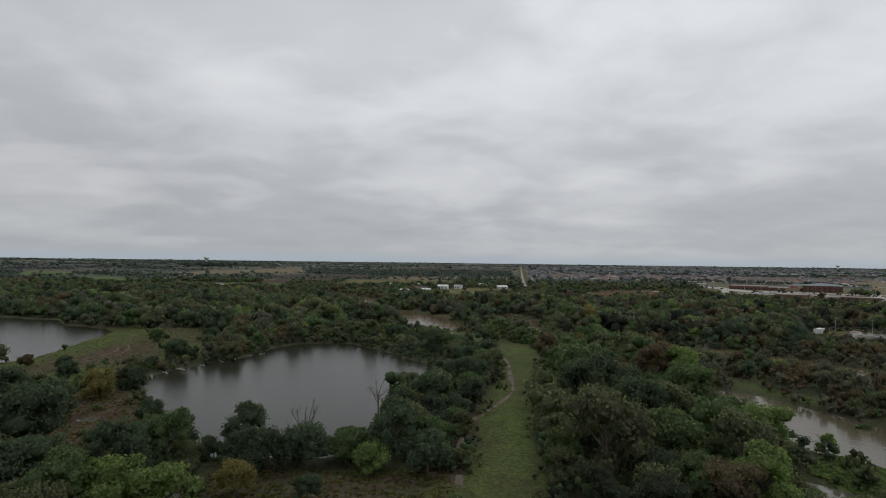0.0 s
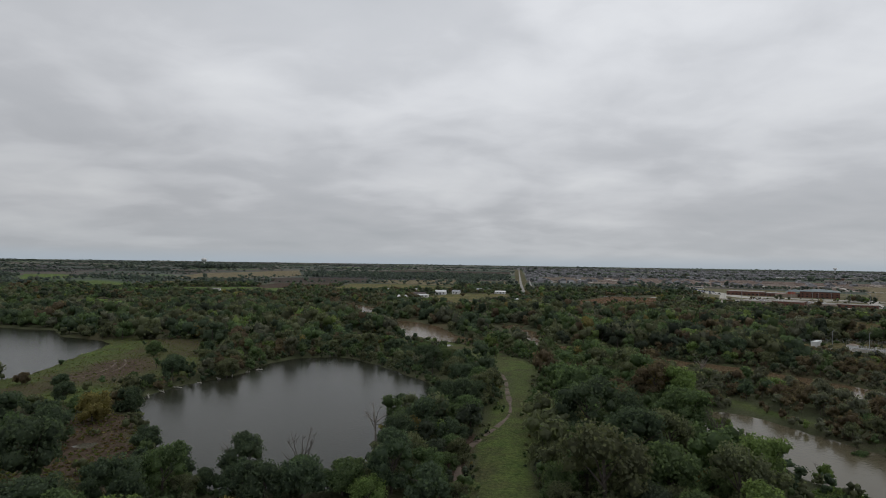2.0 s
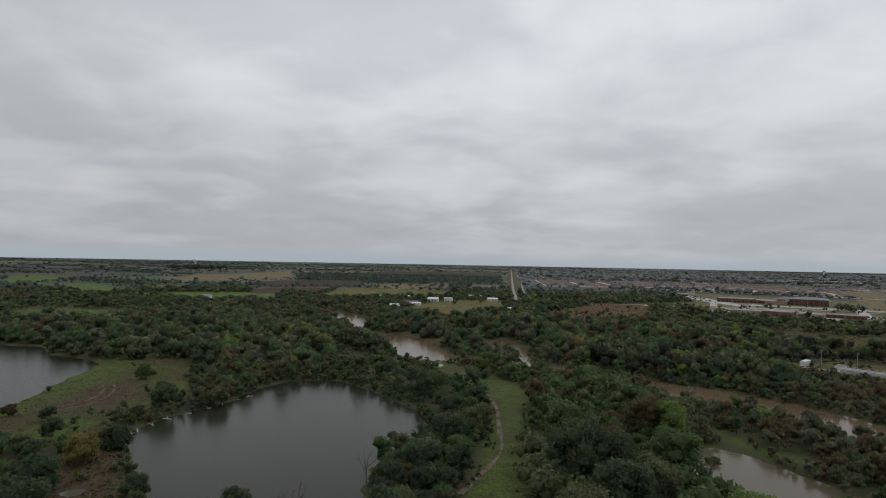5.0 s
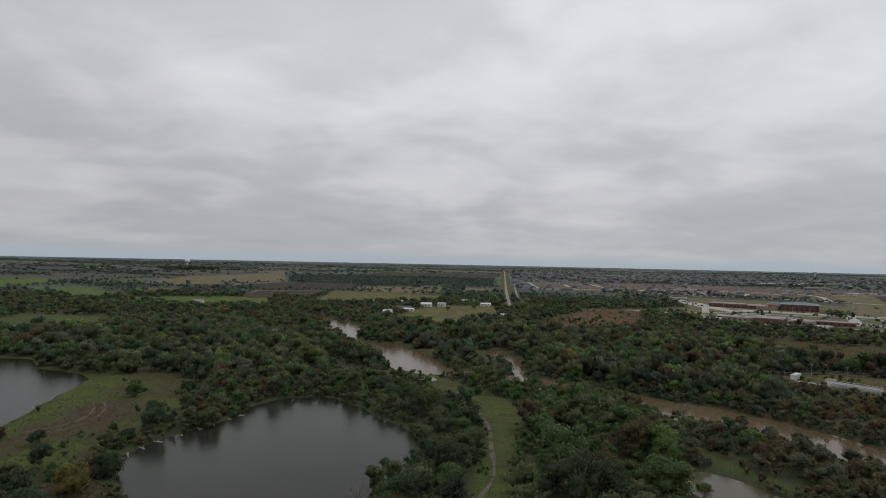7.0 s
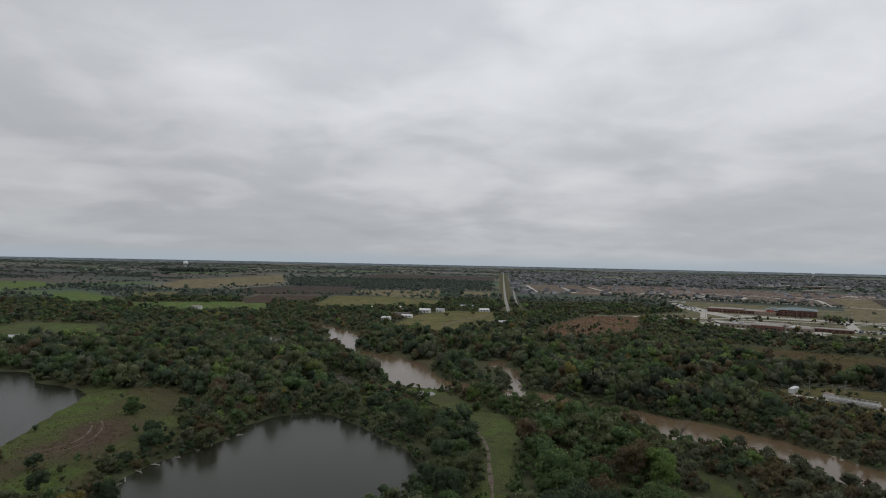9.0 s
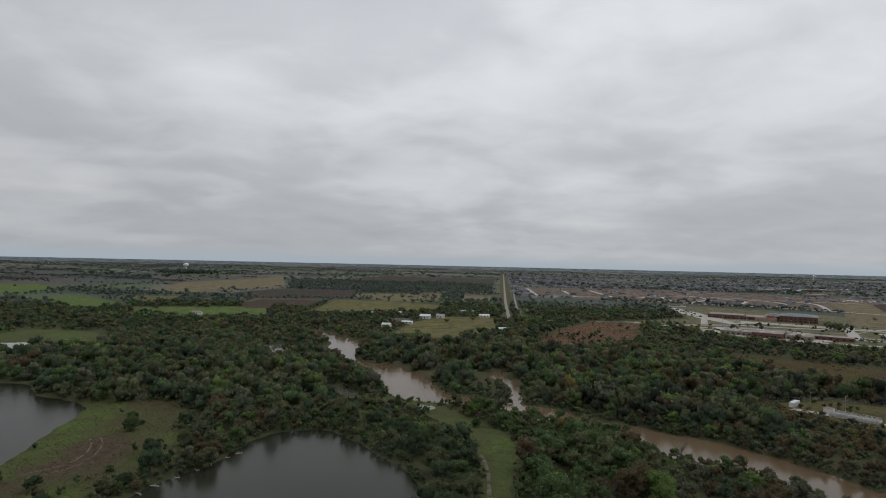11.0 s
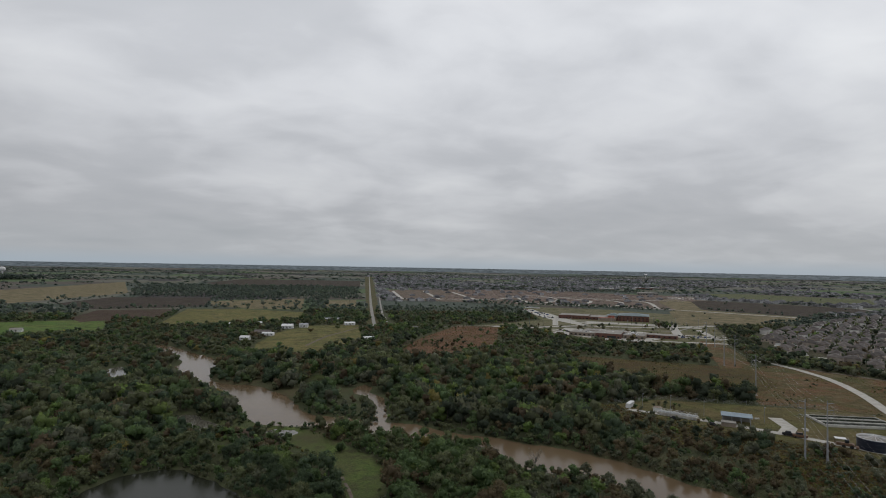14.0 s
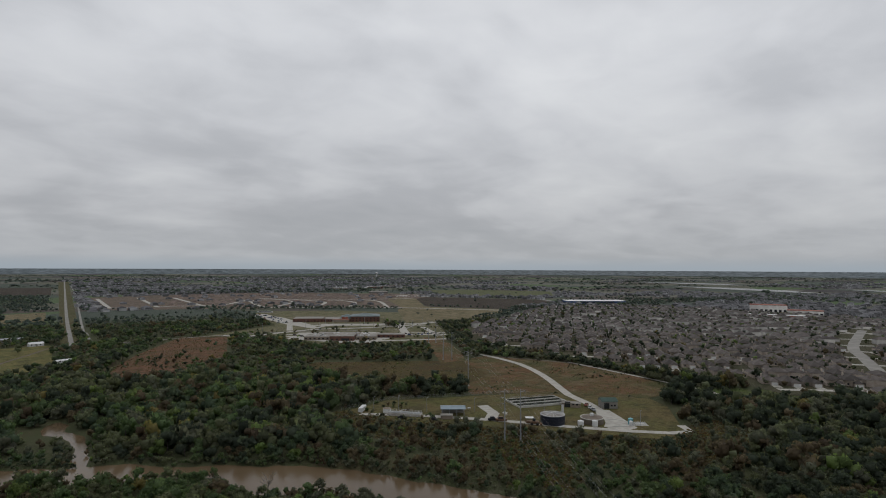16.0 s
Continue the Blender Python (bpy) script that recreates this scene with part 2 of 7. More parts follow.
REDBRICK = surface("red_brick", (0.120, 0.058, 0.044), (0.165, 0.086, 0.066), 0.1, 0.9, fine=1.5)
TEALROOF = surface("teal_metal_roof", (0.065, 0.105, 0.115), (0.10, 0.145, 0.155), 0.15, 0.5, fine=1.0)
BLUEROOF = surface("blue_grey_metal_roof", (0.13, 0.19, 0.235), (0.19, 0.255, 0.30), 0.3, 0.45, fine=2.0)
GREENROOF = surface("green_metal_roof", (0.028, 0.062, 0.050), (0.042, 0.085, 0.068), 0.3, 0.7, fine=2.0)
FLATROOF = surface("flat_roof_gravel", (0.20, 0.185, 0.165), (0.34, 0.32, 0.29), 0.12, 0.9, fine=0.8)
FRESHEARTH = surface("fresh_brown_earth", (0.100, 0.072, 0.062), (0.190, 0.142, 0.118), 0.02, 0.95, fine=0.3, islands=0.35)
TANWALL = surface("tan_wall", (0.21, 0.17, 0.135), (0.29, 0.24, 0.195), 0.2, 0.85, fine=2.0)
BROWNROOF = surface("weathered_brown", (0.135, 0.110, 0.088), (0.185, 0.155, 0.128), 0.25, 0.85, fine=2.0)
GREYWALL = surface("grey_block_wall", (0.19, 0.185, 0.165), (0.27, 0.26, 0.24), 0.2, 0.85, fine=2.0)
GLASS = surface("dark_window_glass", (0.02, 0.024, 0.028), (0.035, 0.04, 0.045), 0.5, 0.12, spec=0.5)
DARKWATER = surface("basin_water", (0.022, 0.026, 0.020), (0.034, 0.036, 0.028), 0.3, 0.95, spec=0.0)
REDROOF = surface("terracotta_roof", (0.26, 0.085, 0.06), (0.34, 0.13, 0.09), 0.1, 0.85, fine=0.8)
BLUEPAINT = surface("blue_panel", (0.03, 0.07, 0.19), (0.05, 0.10, 0.25), 0.1, 0.5)
TEALPAINT = surface("teal_paint", (0.10, 0.30, 0.34), (0.15, 0.38, 0.42), 0.5, 0.4)
RUSTMETAL = surface("worn_orange_paint", (0.13, 0.075, 0.045), (0.18, 0.105, 0.065), 0.8, 0.6)
BLACKRUBBER = surface("rubber", (0.02, 0.02, 0.02), (0.03, 0.03, 0.03), 2, 0.8)
OLDCONCRETE = surface("weathered_concrete", (0.15, 0.145, 0.13), (0.23, 0.22, 0.20), 0.3, 0.9, fine=2.0)
WIRE = surface("aluminium_wire", (0.42, 0.42, 0.42), (0.5, 0.5, 0.5), 1, 0.5, 0.3)


def water_material(name, shallow, deep, rough, ripple, spec=0.24):
    m, nt, b = nodes(name)
    c = mix(nt, noise_fac(nt, 0.02, 4, 0.55, lo=0.3, hi=0.7), deep, shallow)
    nt.links.new(c, b.inputs["Base Color"])
    b.inputs["Roughness"].default_value, b.inputs["IOR"].default_value = rough, 1.333
    b.inputs["Specular IOR Level"].default_value = spec
    tc = nt.nodes.new("ShaderNodeTexCoord")
    n = nt.nodes.new("ShaderNodeTexNoise")
    n.inputs["Scale"].default_value, n.inputs["Detail"].default_value = 1.3, 4
    nt.links.new(tc.outputs["Object"], n.inputs["Vector"])
    bump(nt, b, n.outputs["Fac"], ripple, 0.05)
    return m


PONDWATER = water_material("pond_water", (0.026, 0.027, 0.018), (0.018, 0.020, 0.013), 0.2, 1.0)
MURKYWATER = water_material("murky_backwater", (0.096, 0.084, 0.054), (0.074, 0.065, 0.042), 0.13, 0.6, 0.22)
FLOODWATER = water_material("shallow_flood_water", (0.105, 0.098, 0.078), (0.085, 0.080, 0.062), 0.1, 0.4, 0.5)
RIVERWATER = water_material("muddy_river_water", (0.130, 0.092, 0.055), (0.104, 0.073, 0.043), 0.14, 0.6, 0.30)


def ground_material():
    """Leaf litter and low growth, with grass, bare soil, scrub and farm land where the plan says so."""
    m, nt, b = nodes("ground_cover")
    at = nt.nodes.new("ShaderNodeAttribute")
    at.attribute_name = "cover"
    sp = nt.nodes.new("ShaderNodeSeparateColor")
    nt.links.new(at.outputs["Color"], sp.inputs[0])
    big = noise_fac(nt, 0.035, 5)
    mid = noise_fac(nt, 0.30, 5)
    fine = noise_fac(nt, 1.6, 5, 0.7)
    base = mix(nt, big, (0.078, 0.088, 0.048), (0.098, 0.092, 0.058))
    base = mix(nt, mid, base, (0.074, 0.088, 0.040))
    grass = mix(nt, mid, (0.108, 0.172, 0.044), (0.168, 0.222, 0.060))
    grass = mix(nt, big, grass, (0.134, 0.142, 0.058))
    grass = mix(nt, noise_fac(nt, 0.13, 5, 0.65, lo=0.48, hi=0.66), grass, (0.108, 0.104, 0.052))
    clump = noise_fac(nt, 1.3, 6, 0.72, lo=0.38, hi=0.64)
    grass = mix(nt, clump, mix(nt, 1.0, grass, (0.55, 0.6, 0.6), "MULTIPLY"), grass)
    soil = mix(nt, mid, (0.080, 0.056, 0.040), (0.125, 0.092, 0.066))
    scrub = mix(nt, mid, (0.100, 0.076, 0.046), (0.098, 0.098, 0.048))

    def soft(ch):
        r = nt.nodes.new("ShaderNodeMapRange")
        r.interpolation_type = "SMOOTHSTEP"
        r.inputs[1].default_value, r.inputs[2].default_value = 0.35, 0.75
        a = nt.nodes.new("ShaderNodeMath")
        a.operation = "MULTIPLY_ADD"
        nt.links.new(fine, a.inputs[0])
        a.inputs[1].default_value = 0.35
        nt.links.new(ch, a.inputs[2])
        nt.links.new(a.outputs[0], r.inputs[0])
        return r.outputs[0]

    c = mix(nt, soft(sp.outputs[2]), base, scrub)
    c = mix(nt, soft(sp.outputs[1]), c, grass)
    c = mix(nt, soft(sp.outputs[0]), c, soil)
    # farm land: cells of pasture, stubble and plough, bluish haze put into their colours
    tc = nt.nodes.new("ShaderNodeTexCoord")
    mp = nt.nodes.new("ShaderNodeMapping")
    mp.inputs["Rotation"].default_value = (0, 0, radians(-6))
    nt.links.new(tc.outputs["Object"], mp.inputs[0])
    vo = nt.nodes.new("ShaderNodeTexVoronoi")
    vo.distance = "CHEBYCHEV"
    vo.inputs["Scale"].default_value = 1 / 260
    nt.links.new(mp.outputs[0], vo.inputs["Vector"])
    sv = nt.nodes.new("ShaderNodeSeparateColor")
    nt.links.new(vo.outputs["Color"], sv.inputs[0])
    rp = nt.nodes.new("ShaderNodeValToRGB")
    rp.color_ramp.interpolation = "CONSTANT"
    el = rp.color_ramp.elements
    el[0].position, el[0].color = 0.0, (0.100, 0.120, 0.102, 1)
    el[1].position, el[1].color = 0.3, (0.118, 0.165, 0.086, 1)
    for p, col in ((0.42, (0.182, 0.182, 0.154, 1)), (0.6, (0.092, 0.086, 0.088, 1)), (0.75, (0.150, 0.152, 0.118, 1)), (0.88, (0.132, 0.116, 0.104, 1))):
        k = el.new(p)
        k.color = col
    nt.links.new(sv.outputs[0], rp.inputs[0])
    farm = mix(nt, mid, rp.outputs[0], mix(nt, 0.5, rp.outputs[0], (0.6, 0.6, 0.55), "MULTIPLY"))
    at2 = nt.nodes.new("ShaderNodeAttribute")
    at2.attribute_name = "farm"
    c = mix(nt, at2.outputs["Fac"], c, farm)
    c = mix(nt, fine, c, mix(nt, 0.9, c, (0.5, 0.5, 0.46), "MULTIPLY"))
    nt.links.new(c, b.inputs["Base Color"])
    b.inputs["Roughness"].default_value = 0.95
    b.inputs["Specular IOR Level"].default_value = 0.1
    bump(nt, b, fine, 0.8, 0.25)
    return m


GROUND = ground_material()


def field_material(name, c1, c2, spots=(0.075, 0.070, 0.036)):
    """Open ground: broad tone changes, patches of weeds, fine tufts."""
    m, nt, b = nodes(name)
    c = mix(nt, noise_fac(nt, 0.03, 6, 0.65, lo=0.42, hi=0.58), c1, c2)
    patch = noise_fac(nt, 0.07, 6, 0.65, lo=0.50, hi=0.62)
    c = mix(nt, patch, c, mix(nt, 0.7, c, spots))
    brush = noise_fac(nt, 0.16, 6, 0.7, lo=0.53, hi=0.60)
    c = mix(nt, brush, c, mix(nt, 0.55, c, (0.42, 0.46, 0.42), "MULTIPLY"))
    f = noise_fac(nt, 0.45, 6, 0.75)
    c = mix(nt, f, c, mix(nt, 0.8, c, (0.58, 0.56, 0.52), "MULTIPLY"))
    nt.links.new(c, b.inputs["Base Color"])
    b.inputs["Roughness"].default_value = 0.95
    b.inputs["Specular IOR Level"].default_value = 0.1
    bump(nt, b, f, 0.9, 0.4)
    return m


STUBBLE = field_material("dry_pasture", (0.190, 0.168, 0.068), (0.142, 0.142, 0.056))
PASTURE = field_material("green_pasture", (0.100, 0.170, 0.044), (0.135, 0.180, 0.054))
PLOUGH = field_material("ploughed_soil", (0.052, 0.042, 0.037), (0.076, 0.061, 0.052))
PALEGREEN = field_material("pale_green_field", (0.120, 0.140, 0.070), (0.140, 0.145, 0.080))
TANFIELD = field_material("tan_stubble", (0.235, 0.196, 0.122), (0.178, 0.154, 0.090))
REDFIELD = field_material("red_brown_grass", (0.178, 0.096, 0.060), (0.140, 0.088, 0.052))
MEADOW = field_material("rough_meadow", (0.104, 0.084, 0.034), (0.092, 0.064, 0.031))
REDMEADOW = field_material("reddish_meadow", (0.160, 0.092, 0.050), (0.096, 0.092, 0.040), (0.18, 0.14, 0.085))
LAWN = field_material("mown_lawn", (0.128, 0.124, 0.048), (0.152, 0.122, 0.058))
VERGE = field_material("rough_verge", (0.100, 0.102, 0.046), (0.115, 0.096, 0.052))
PALELAWN = field_material("pale_dry_lawn", (0.200, 0.182, 0.112), (0.150, 0.148, 0.080))
REDPLOUGH = field_material("reddish_ploughed_soil", (0.074, 0.050, 0.040), (0.092, 0.064, 0.050))
BAREEARTH = field_material("graded_earth", (0.200, 0.152, 0.124), (0.150, 0.122, 0.102))
YARD = field_material("yards", (0.072, 0.074, 0.044), (0.094, 0.086, 0.056))


# ---- the plan: x to the side, y ahead, metres ----
def curve(pts, step=6.0, closed=True):
    """A smooth line (Catmull-Rom) through plan points."""
    p = np.array(pts, float)
    n = len(p)
    out = []
    for i in range(n if closed else n - 1):
        a, b, c, d = (p[(i + k) % n] if closed else p[min(max(i + k, 0), n - 1)] for k in (-1, 0, 1, 2))
        m = max(1, int(np.linalg.norm(c - b) / step))
        for t in np.arange(m) / m:
            out.append(0.5 * (2 * b + (c - a) * t + (2 * a - 5 * b + 4 * c - d) * t**2 + (3 * b - a - 3 * c + d) * t**3))
    if not closed:
        out.append(p[-1])
    return np.array(out)


def sdist(poly, x, y):
    """Distance to a closed outline, negative inside."""
    d = np.full(x.shape, 1e9)
    inside = np.zeros(x.shape, bool)
    for (x0, y0), (x1, y1) in zip(poly, np.roll(poly, -1, axis=0)):
        dx, dy = x1 - x0, y1 - y0
        t = np.clip(((x - x0) * dx + (y - y0) * dy) / (dx * dx + dy * dy + 1e-9), 0, 1)
        d = np.minimum(d, (x - x0 - t * dx) ** 2 + (y - y0 - t * dy) ** 2)
        inside ^= ((y0 > y) != (y1 > y)) & (x < dx * (y - y0) / (dy if dy else 1e-9) + x0)
    d = np.sqrt(d)
    return np.where(inside, -d, d)


def ldist(line, x, y):
    """Distance to an open line."""
    d = np.full(x.shape, 1e9)
    for (x0, y0), (x1, y1) in zip(line[:-1], line[1:]):
        dx, dy = x1 - x0, y1 - y0
        t = np.clip(((x - x0) * dx + (y - y0) * dy) / (dx * dx + dy * dy + 1e-9), 0, 1)
        d = np.minimum(d, (x - x0 - t * dx) ** 2 + (y - y0 - t * dy) ** 2)
    return np.sqrt(d)


POND = curve([(-90, 158), (-91, 168), (-87, 178), (-80, 191), (-75, 203), (-74, 215), (-68, 230), (-50, 238), (-38, 229), (-26, 213), (-15, 199), (-8, 184), (-4, 175), (-6, 162), (-15, 148), (-19, 128), (-16, 110), (-22, 100), (-42, 99), (-53, 108), (-66, 122), (-80, 144)])
WESTPOND = curve([(-146, 190), (-153, 218), (-156, 236), (-163, 263), (-171, 270), (-187, 277), (-202, 284), (-221, 305), (-239, 309), (-275, 315), (-300, 285), (-285, 235), (-245, 195), (-190, 170), (-158, 168)])
RIVER = curve([(-150, 600), (-118, 567), (-97, 533), (-71, 491), (-62, 412), (-48, 394), (-31, 386), (-14, 360), (-4, 331), (2, 312), (21, 299), (41, 287), (55, 281), (68, 265), (85, 255), (97, 243), (108, 236), (121, 221), (131, 206), (138, 190), (147, 175), (159, 152), (175, 120), (190, 90),
               (172, 82), (155, 110), (140, 138), (128, 160), (116, 184), (107, 197), (98, 204), (88, 210), (80, 216), (79, 228), (79, 240), (66, 250), (38, 264), (20, 279), (2, 287), (-9, 289), (-17, 292), (-27, 302), (-39, 340), (-58, 372), (-74, 409), (-90, 423), (-101, 447), (-95, 487), (-134, 564)])
CREEK = curve([(29, 354), (32, 372), (39, 380), (43, 370), (38, 357), (45, 341), (45, 318), (42, 298), (40, 286), (36, 287), (36, 300), (39, 326), (36, 346)])
BACKWATER = curve([(61, 144), (67, 160), (75, 161), (82, 150), (87, 139), (91, 129), (94, 117), (97, 100), (100, 80), (82, 80), (74, 98), (70, 106), (66, 111), (66, 118), (61, 128)])
POOLS = [curve(p, 4) for p in (
    [(-64, 316), (-56, 318), (-47, 304), (-37, 293), (-43, 284), (-56, 298)],
    [(-18, 281), (-14, 286), (-10, 283), (-5, 281), (-2, 277), (-6, 273), (-10, 271), (-13, 276)],
    [(-26, 268), (-22, 271), (-19, 268), (-23, 266)],
    [(-141, 452), (-133, 469), (-121, 440), (-129, 429)],
    [(-356, 440), (-340, 450), (-303, 449), (-287, 426), (-304, 414), (-340, 416)],
    [(55, 94), (60, 91), (63, 84), (52, 78), (46, 82)],
    [(-45, 88), (-40, 90), (-38, 83), (-42, 80)],
    [(-82, 120), (-79, 126), (-76, 120), (-79, 114)],
    [(-338, 598), (-330, 604), (-328, 596)],
)]
WATERS = [POND, WESTPOND, RIVER, CREEK, BACKWATER, *POOLS]

GLADE = curve([(-3, 78), (2, 97), (2, 109), (4, 130), (10, 153), (13, 190), (10, 220), (2, 246), (-20, 266), (-38, 284), (-40, 308), (-28, 303), (-18, 289), (0, 284), (12, 262), (27, 238), (31, 222), (26, 187), (20, 154), (17, 126), (15, 103), (12, 78)])
CLEARING = curve([(-150, 186), (-157, 221), (-168, 266), (-160, 274), (-132, 276), (-118, 266), (-106, 256), (-109, 241), (-98, 228), (-90, 206), (-93, 184), (-98, 166), (-92, 152), (-102, 147), (-116, 147), (-134, 152), (-143, 168)])
REDBARE = curve([(-97, 138), (-82, 141), (-66, 116), (-56, 94), (-70, 88), (-86, 106)])
SOUTHBARE = curve([(-40, 92), (-20, 91), (-3, 93), (-3, 78), (-30, 76)])
SPIT = curve([(68, 106), (74, 99), (80, 90), (84, 79), (66, 76), (60, 88), (58, 97)])
BANKGRASS = curve([(72, 198), (78, 199), (82, 178), (88, 158), (95, 142), (92, 134), (85, 151), (77, 164), (73, 180)])
WETGRASS = curve([(-140, 445), (-100, 420), (-95, 400), (-110, 395), (-135, 420)])
SWAMP = curve([(-384, 512), (-349, 531), (-292, 502), (-270, 458), (-276, 420), (-300, 396), (-352, 392), (-380, 450)])
GREENBANK = curve([(-5, 350), (8, 350), (14, 395), (10, 420), (2, 400)])
FLOODGRASS = curve([(-66, 322), (-42, 304), (-22, 297), (-6, 290), (6, 264), (6, 243), (-10, 232), (-34, 254), (-56, 284)])
WETMUD = curve([(-45, 312), (-28, 303), (-8, 270), (-2, 258), (-30, 262), (-44, 285)])
BAREEDGE = curve([(-4, 78), (1, 80), (1.5, 115), (5, 128), (1, 136), (-4, 125), (-5, 100)])
SCRUBZONE = np.array([(150, 300), (172, 302), (205, 236), (246, 183), (272, 146), (330, 160), (310, 118), (235, 118), (195, 175), (160, 235)])
PARK = curve([(371, 199), (398, 198), (424, 180), (440, 160), (430, 140), (405, 150), (385, 168)])
LEVEE = [(392, 428), (415, 372), (426, 312), (419, 262), (416, 220)]
EASTBANK = curve([(186, 189), (204, 206), (217, 187), (204, 163), (193, 143), (174, 140), (178, 165)])
BROWNPATCH = curve([(236, 158), (247, 138), (257, 121), (276, 129), (292, 146), (268, 152)])

YFIELD = np.array([(-178, 745), (-192, 1015), (-103, 1003), (-6, 944), (-5, 830), (-108, 750)])
HFIELD = np.array([(-45, 515), (-47, 580), (-31, 670), (0, 738), (66, 740), (57, 600), (3, 513), (-18, 500)])
GFIELD = np.array([(-424, 778), (-327, 816), (-253, 827), (-220, 700), (-279, 665), (-367, 680)])
GFIELD2 = np.array([(-612, 869), (-634, 975), (-483, 853), (-430, 780), (-465, 725)])
GFIELD3 = np.array([(-1008, 1292), (-955, 1325), (-803, 1204), (-754, 1047), (-779, 985)])
TANF = np.array([(-606, 1178), (-727, 1584), (-632, 2229), (-417, 1502), (-471, 1267), (-507, 1110)])
PLOUGHF = np.array([(-430, 1128), (-401, 1326), (-199, 1318), (-174, 1068), (-241, 1030), (-330, 1010)])
TREEDF = np.array([(-188, 1209), (-6, 1307), (-7, 1010), (-91, 1012), (-166, 1088)])
TREEDF2 = np.array([(35, 1238), (105, 1262), (90, 1068), (30, 1048)])
WOODF = np.array([(-456, 1672), (-363, 1978), (165, 1911), (125, 1440), (-6, 1330), (-192, 1229), (-371, 1345)])
BROWNFAR = np.array([(-365, 2226), (-281, 2692), (232, 2587), (175, 1962), (-277, 1990)])
PLOUGHRED = np.array([(-307, 850), (-317, 986), (-207, 1010), (-196, 856), (-276, 800)])
PALEF = np.array([(-563, 986), (-467, 1024), (-431, 900), (-480, 880)])
REDF = np.array([(72, 478), (84, 525), (124, 612), (196, 732), (242, 704), (187, 545), (139, 498), (108, 466)])
MEADOWF = np.array([(196, 436), (240, 468), (328, 407), (352, 400), (320, 330), (272, 309), (242, 346)])
REDMEADOWF = np.array([(352, 398), (384, 399), (416, 330), (411, 262), (398, 222), (372, 205), (345, 203), (300, 262), (262, 285), (274, 309), (320, 330)])
PLANTF = np.array([(172, 300), (207, 306), (250, 285), (297, 264), (345, 203), (335, 185), (289, 150), (272, 146), (246, 183), (224, 210), (205, 236), (184, 262)])
SCHOOLF = np.array([(215, 722), (262, 700), (290, 650), (285, 570), (350, 525), (440, 520), (505, 610), (560, 700), (640, 860), (560, 990), (440, 1060), (385, 1010), (345, 800)])
TANFAR = np.array([(716, 1000), (770, 1000), (768, 960), (850, 812), (828, 785), (653, 714), (563, 698), (518, 713), (660, 940)])
DARKFAR = np.array([(930, 1238), (1010, 1290), (1180, 1000), (1120, 905), (905, 845), (854, 822), (772, 990)])
GREENFAR = np.array([(1298, 1667), (1480, 1560), (1600, 1330), (1380, 1130), (1220, 1120), (1110, 1345)])
DIRTSUB = np.array([(178, 1270), (300, 1215), (430, 1150), (504, 1118), (591, 1076), (700, 978), (715, 1000), (835, 1228), (932, 1240), (1012, 1292), (1100, 1410), (1059, 1519), (939, 1610), (820, 1770), (646, 1810), (430, 1810), (245, 1780)])
LAKES = ((2380, 985, 300, 75, 70), (2890, 1450, 250, 70, 90), (2640, 590, 120, 50, 80))
TANSTRIP = np.array([(932, 1340), (936, 1245), (772, 995), (712, 1000), (832, 1230)])
CORRIDOR = np.array([(326, 396), (352, 392), (380, 428), (425, 505), (452, 548), (430, 556), (398, 512), (350, 434)])
ROADSIDE = np.array([(72, 700), (92, 700), (360, 3260), (318, 3260)])
SUBDIV = np.array([(446, 482), (440, 372), (440, 305), (430, 250), (434, 206), (444, 198), (430, 150), (446, 112), (458, 92), (480, 40), (1156, 180), (1190, 420), (1180, 640), (1150, 745), (949, 809), (551, 615)])
FIELDS = [TREEDF, TREEDF2, BROWNFAR, PLOUGHRED, PALEF, YFIELD, HFIELD, GFIELD, GFIELD2, GFIELD3, TANF, PLOUGHF, REDF, MEADOWF, REDMEADOWF, PLANTF, SCHOOLF, TANFAR, DARKFAR, GREENFAR, DIRTSUB, TANSTRIP, CORRIDOR, ROADSIDE]
MAINROAD = [(82, 700), (114, 1039), (160, 1490), (340, 3235), (420, 4000)]
SIDEROAD = [(310, 2750), (236, 1980), (123, 958), (114, 851), (107, 734), (136, 718), (216, 721), (286, 716), (355, 690), (460, 637), (480, 655), (560, 706), (640, 690)]
EASTROAD = [(266, 180), (284, 190), (302, 220), (312, 243), (330, 268), (353, 301), (378, 350), (388, 405), (382, 430)]
FARFARM = 900.0
FARMYARD = [(-60, 608, 12), (-46, 650, 9), (-22, 712, 15), (-3, 722, 9), (54, 745, 10), (64, 603, 8), (-301, 697, 9), (-303, 424, 20)]


def rise(r):
    return 25 * np.clip((r - 1500) / 3400, 0, 1) ** 2


NOISE_TABLES = {}


def vnoise(x, y, s, seed=0):
    """Smooth value noise on the plan, 0 to 1."""
    if seed not in NOISE_TABLES:
        NOISE_TABLES[seed] = np.random.RandomState(seed).rand(64, 64)
    tab = NOISE_TABLES[seed]
    u, v = x / s, y / s
    i, j = np.floor(u).astype(int), np.floor(v).astype(int)
    f, g = u - i, v - j
    f, g = f * f * (3 - 2 * f), g * g * (3 - 2 * g)
    i0, i1, j0, j1 = i % 64, (i + 1) % 64, j % 64, (j + 1) % 64
    return (tab[i0, j0] * (1 - f) + tab[i1, j0] * f) * (1 - g) + (tab[i0, j1] * (1 - f) + tab[i1, j1] * f) * g


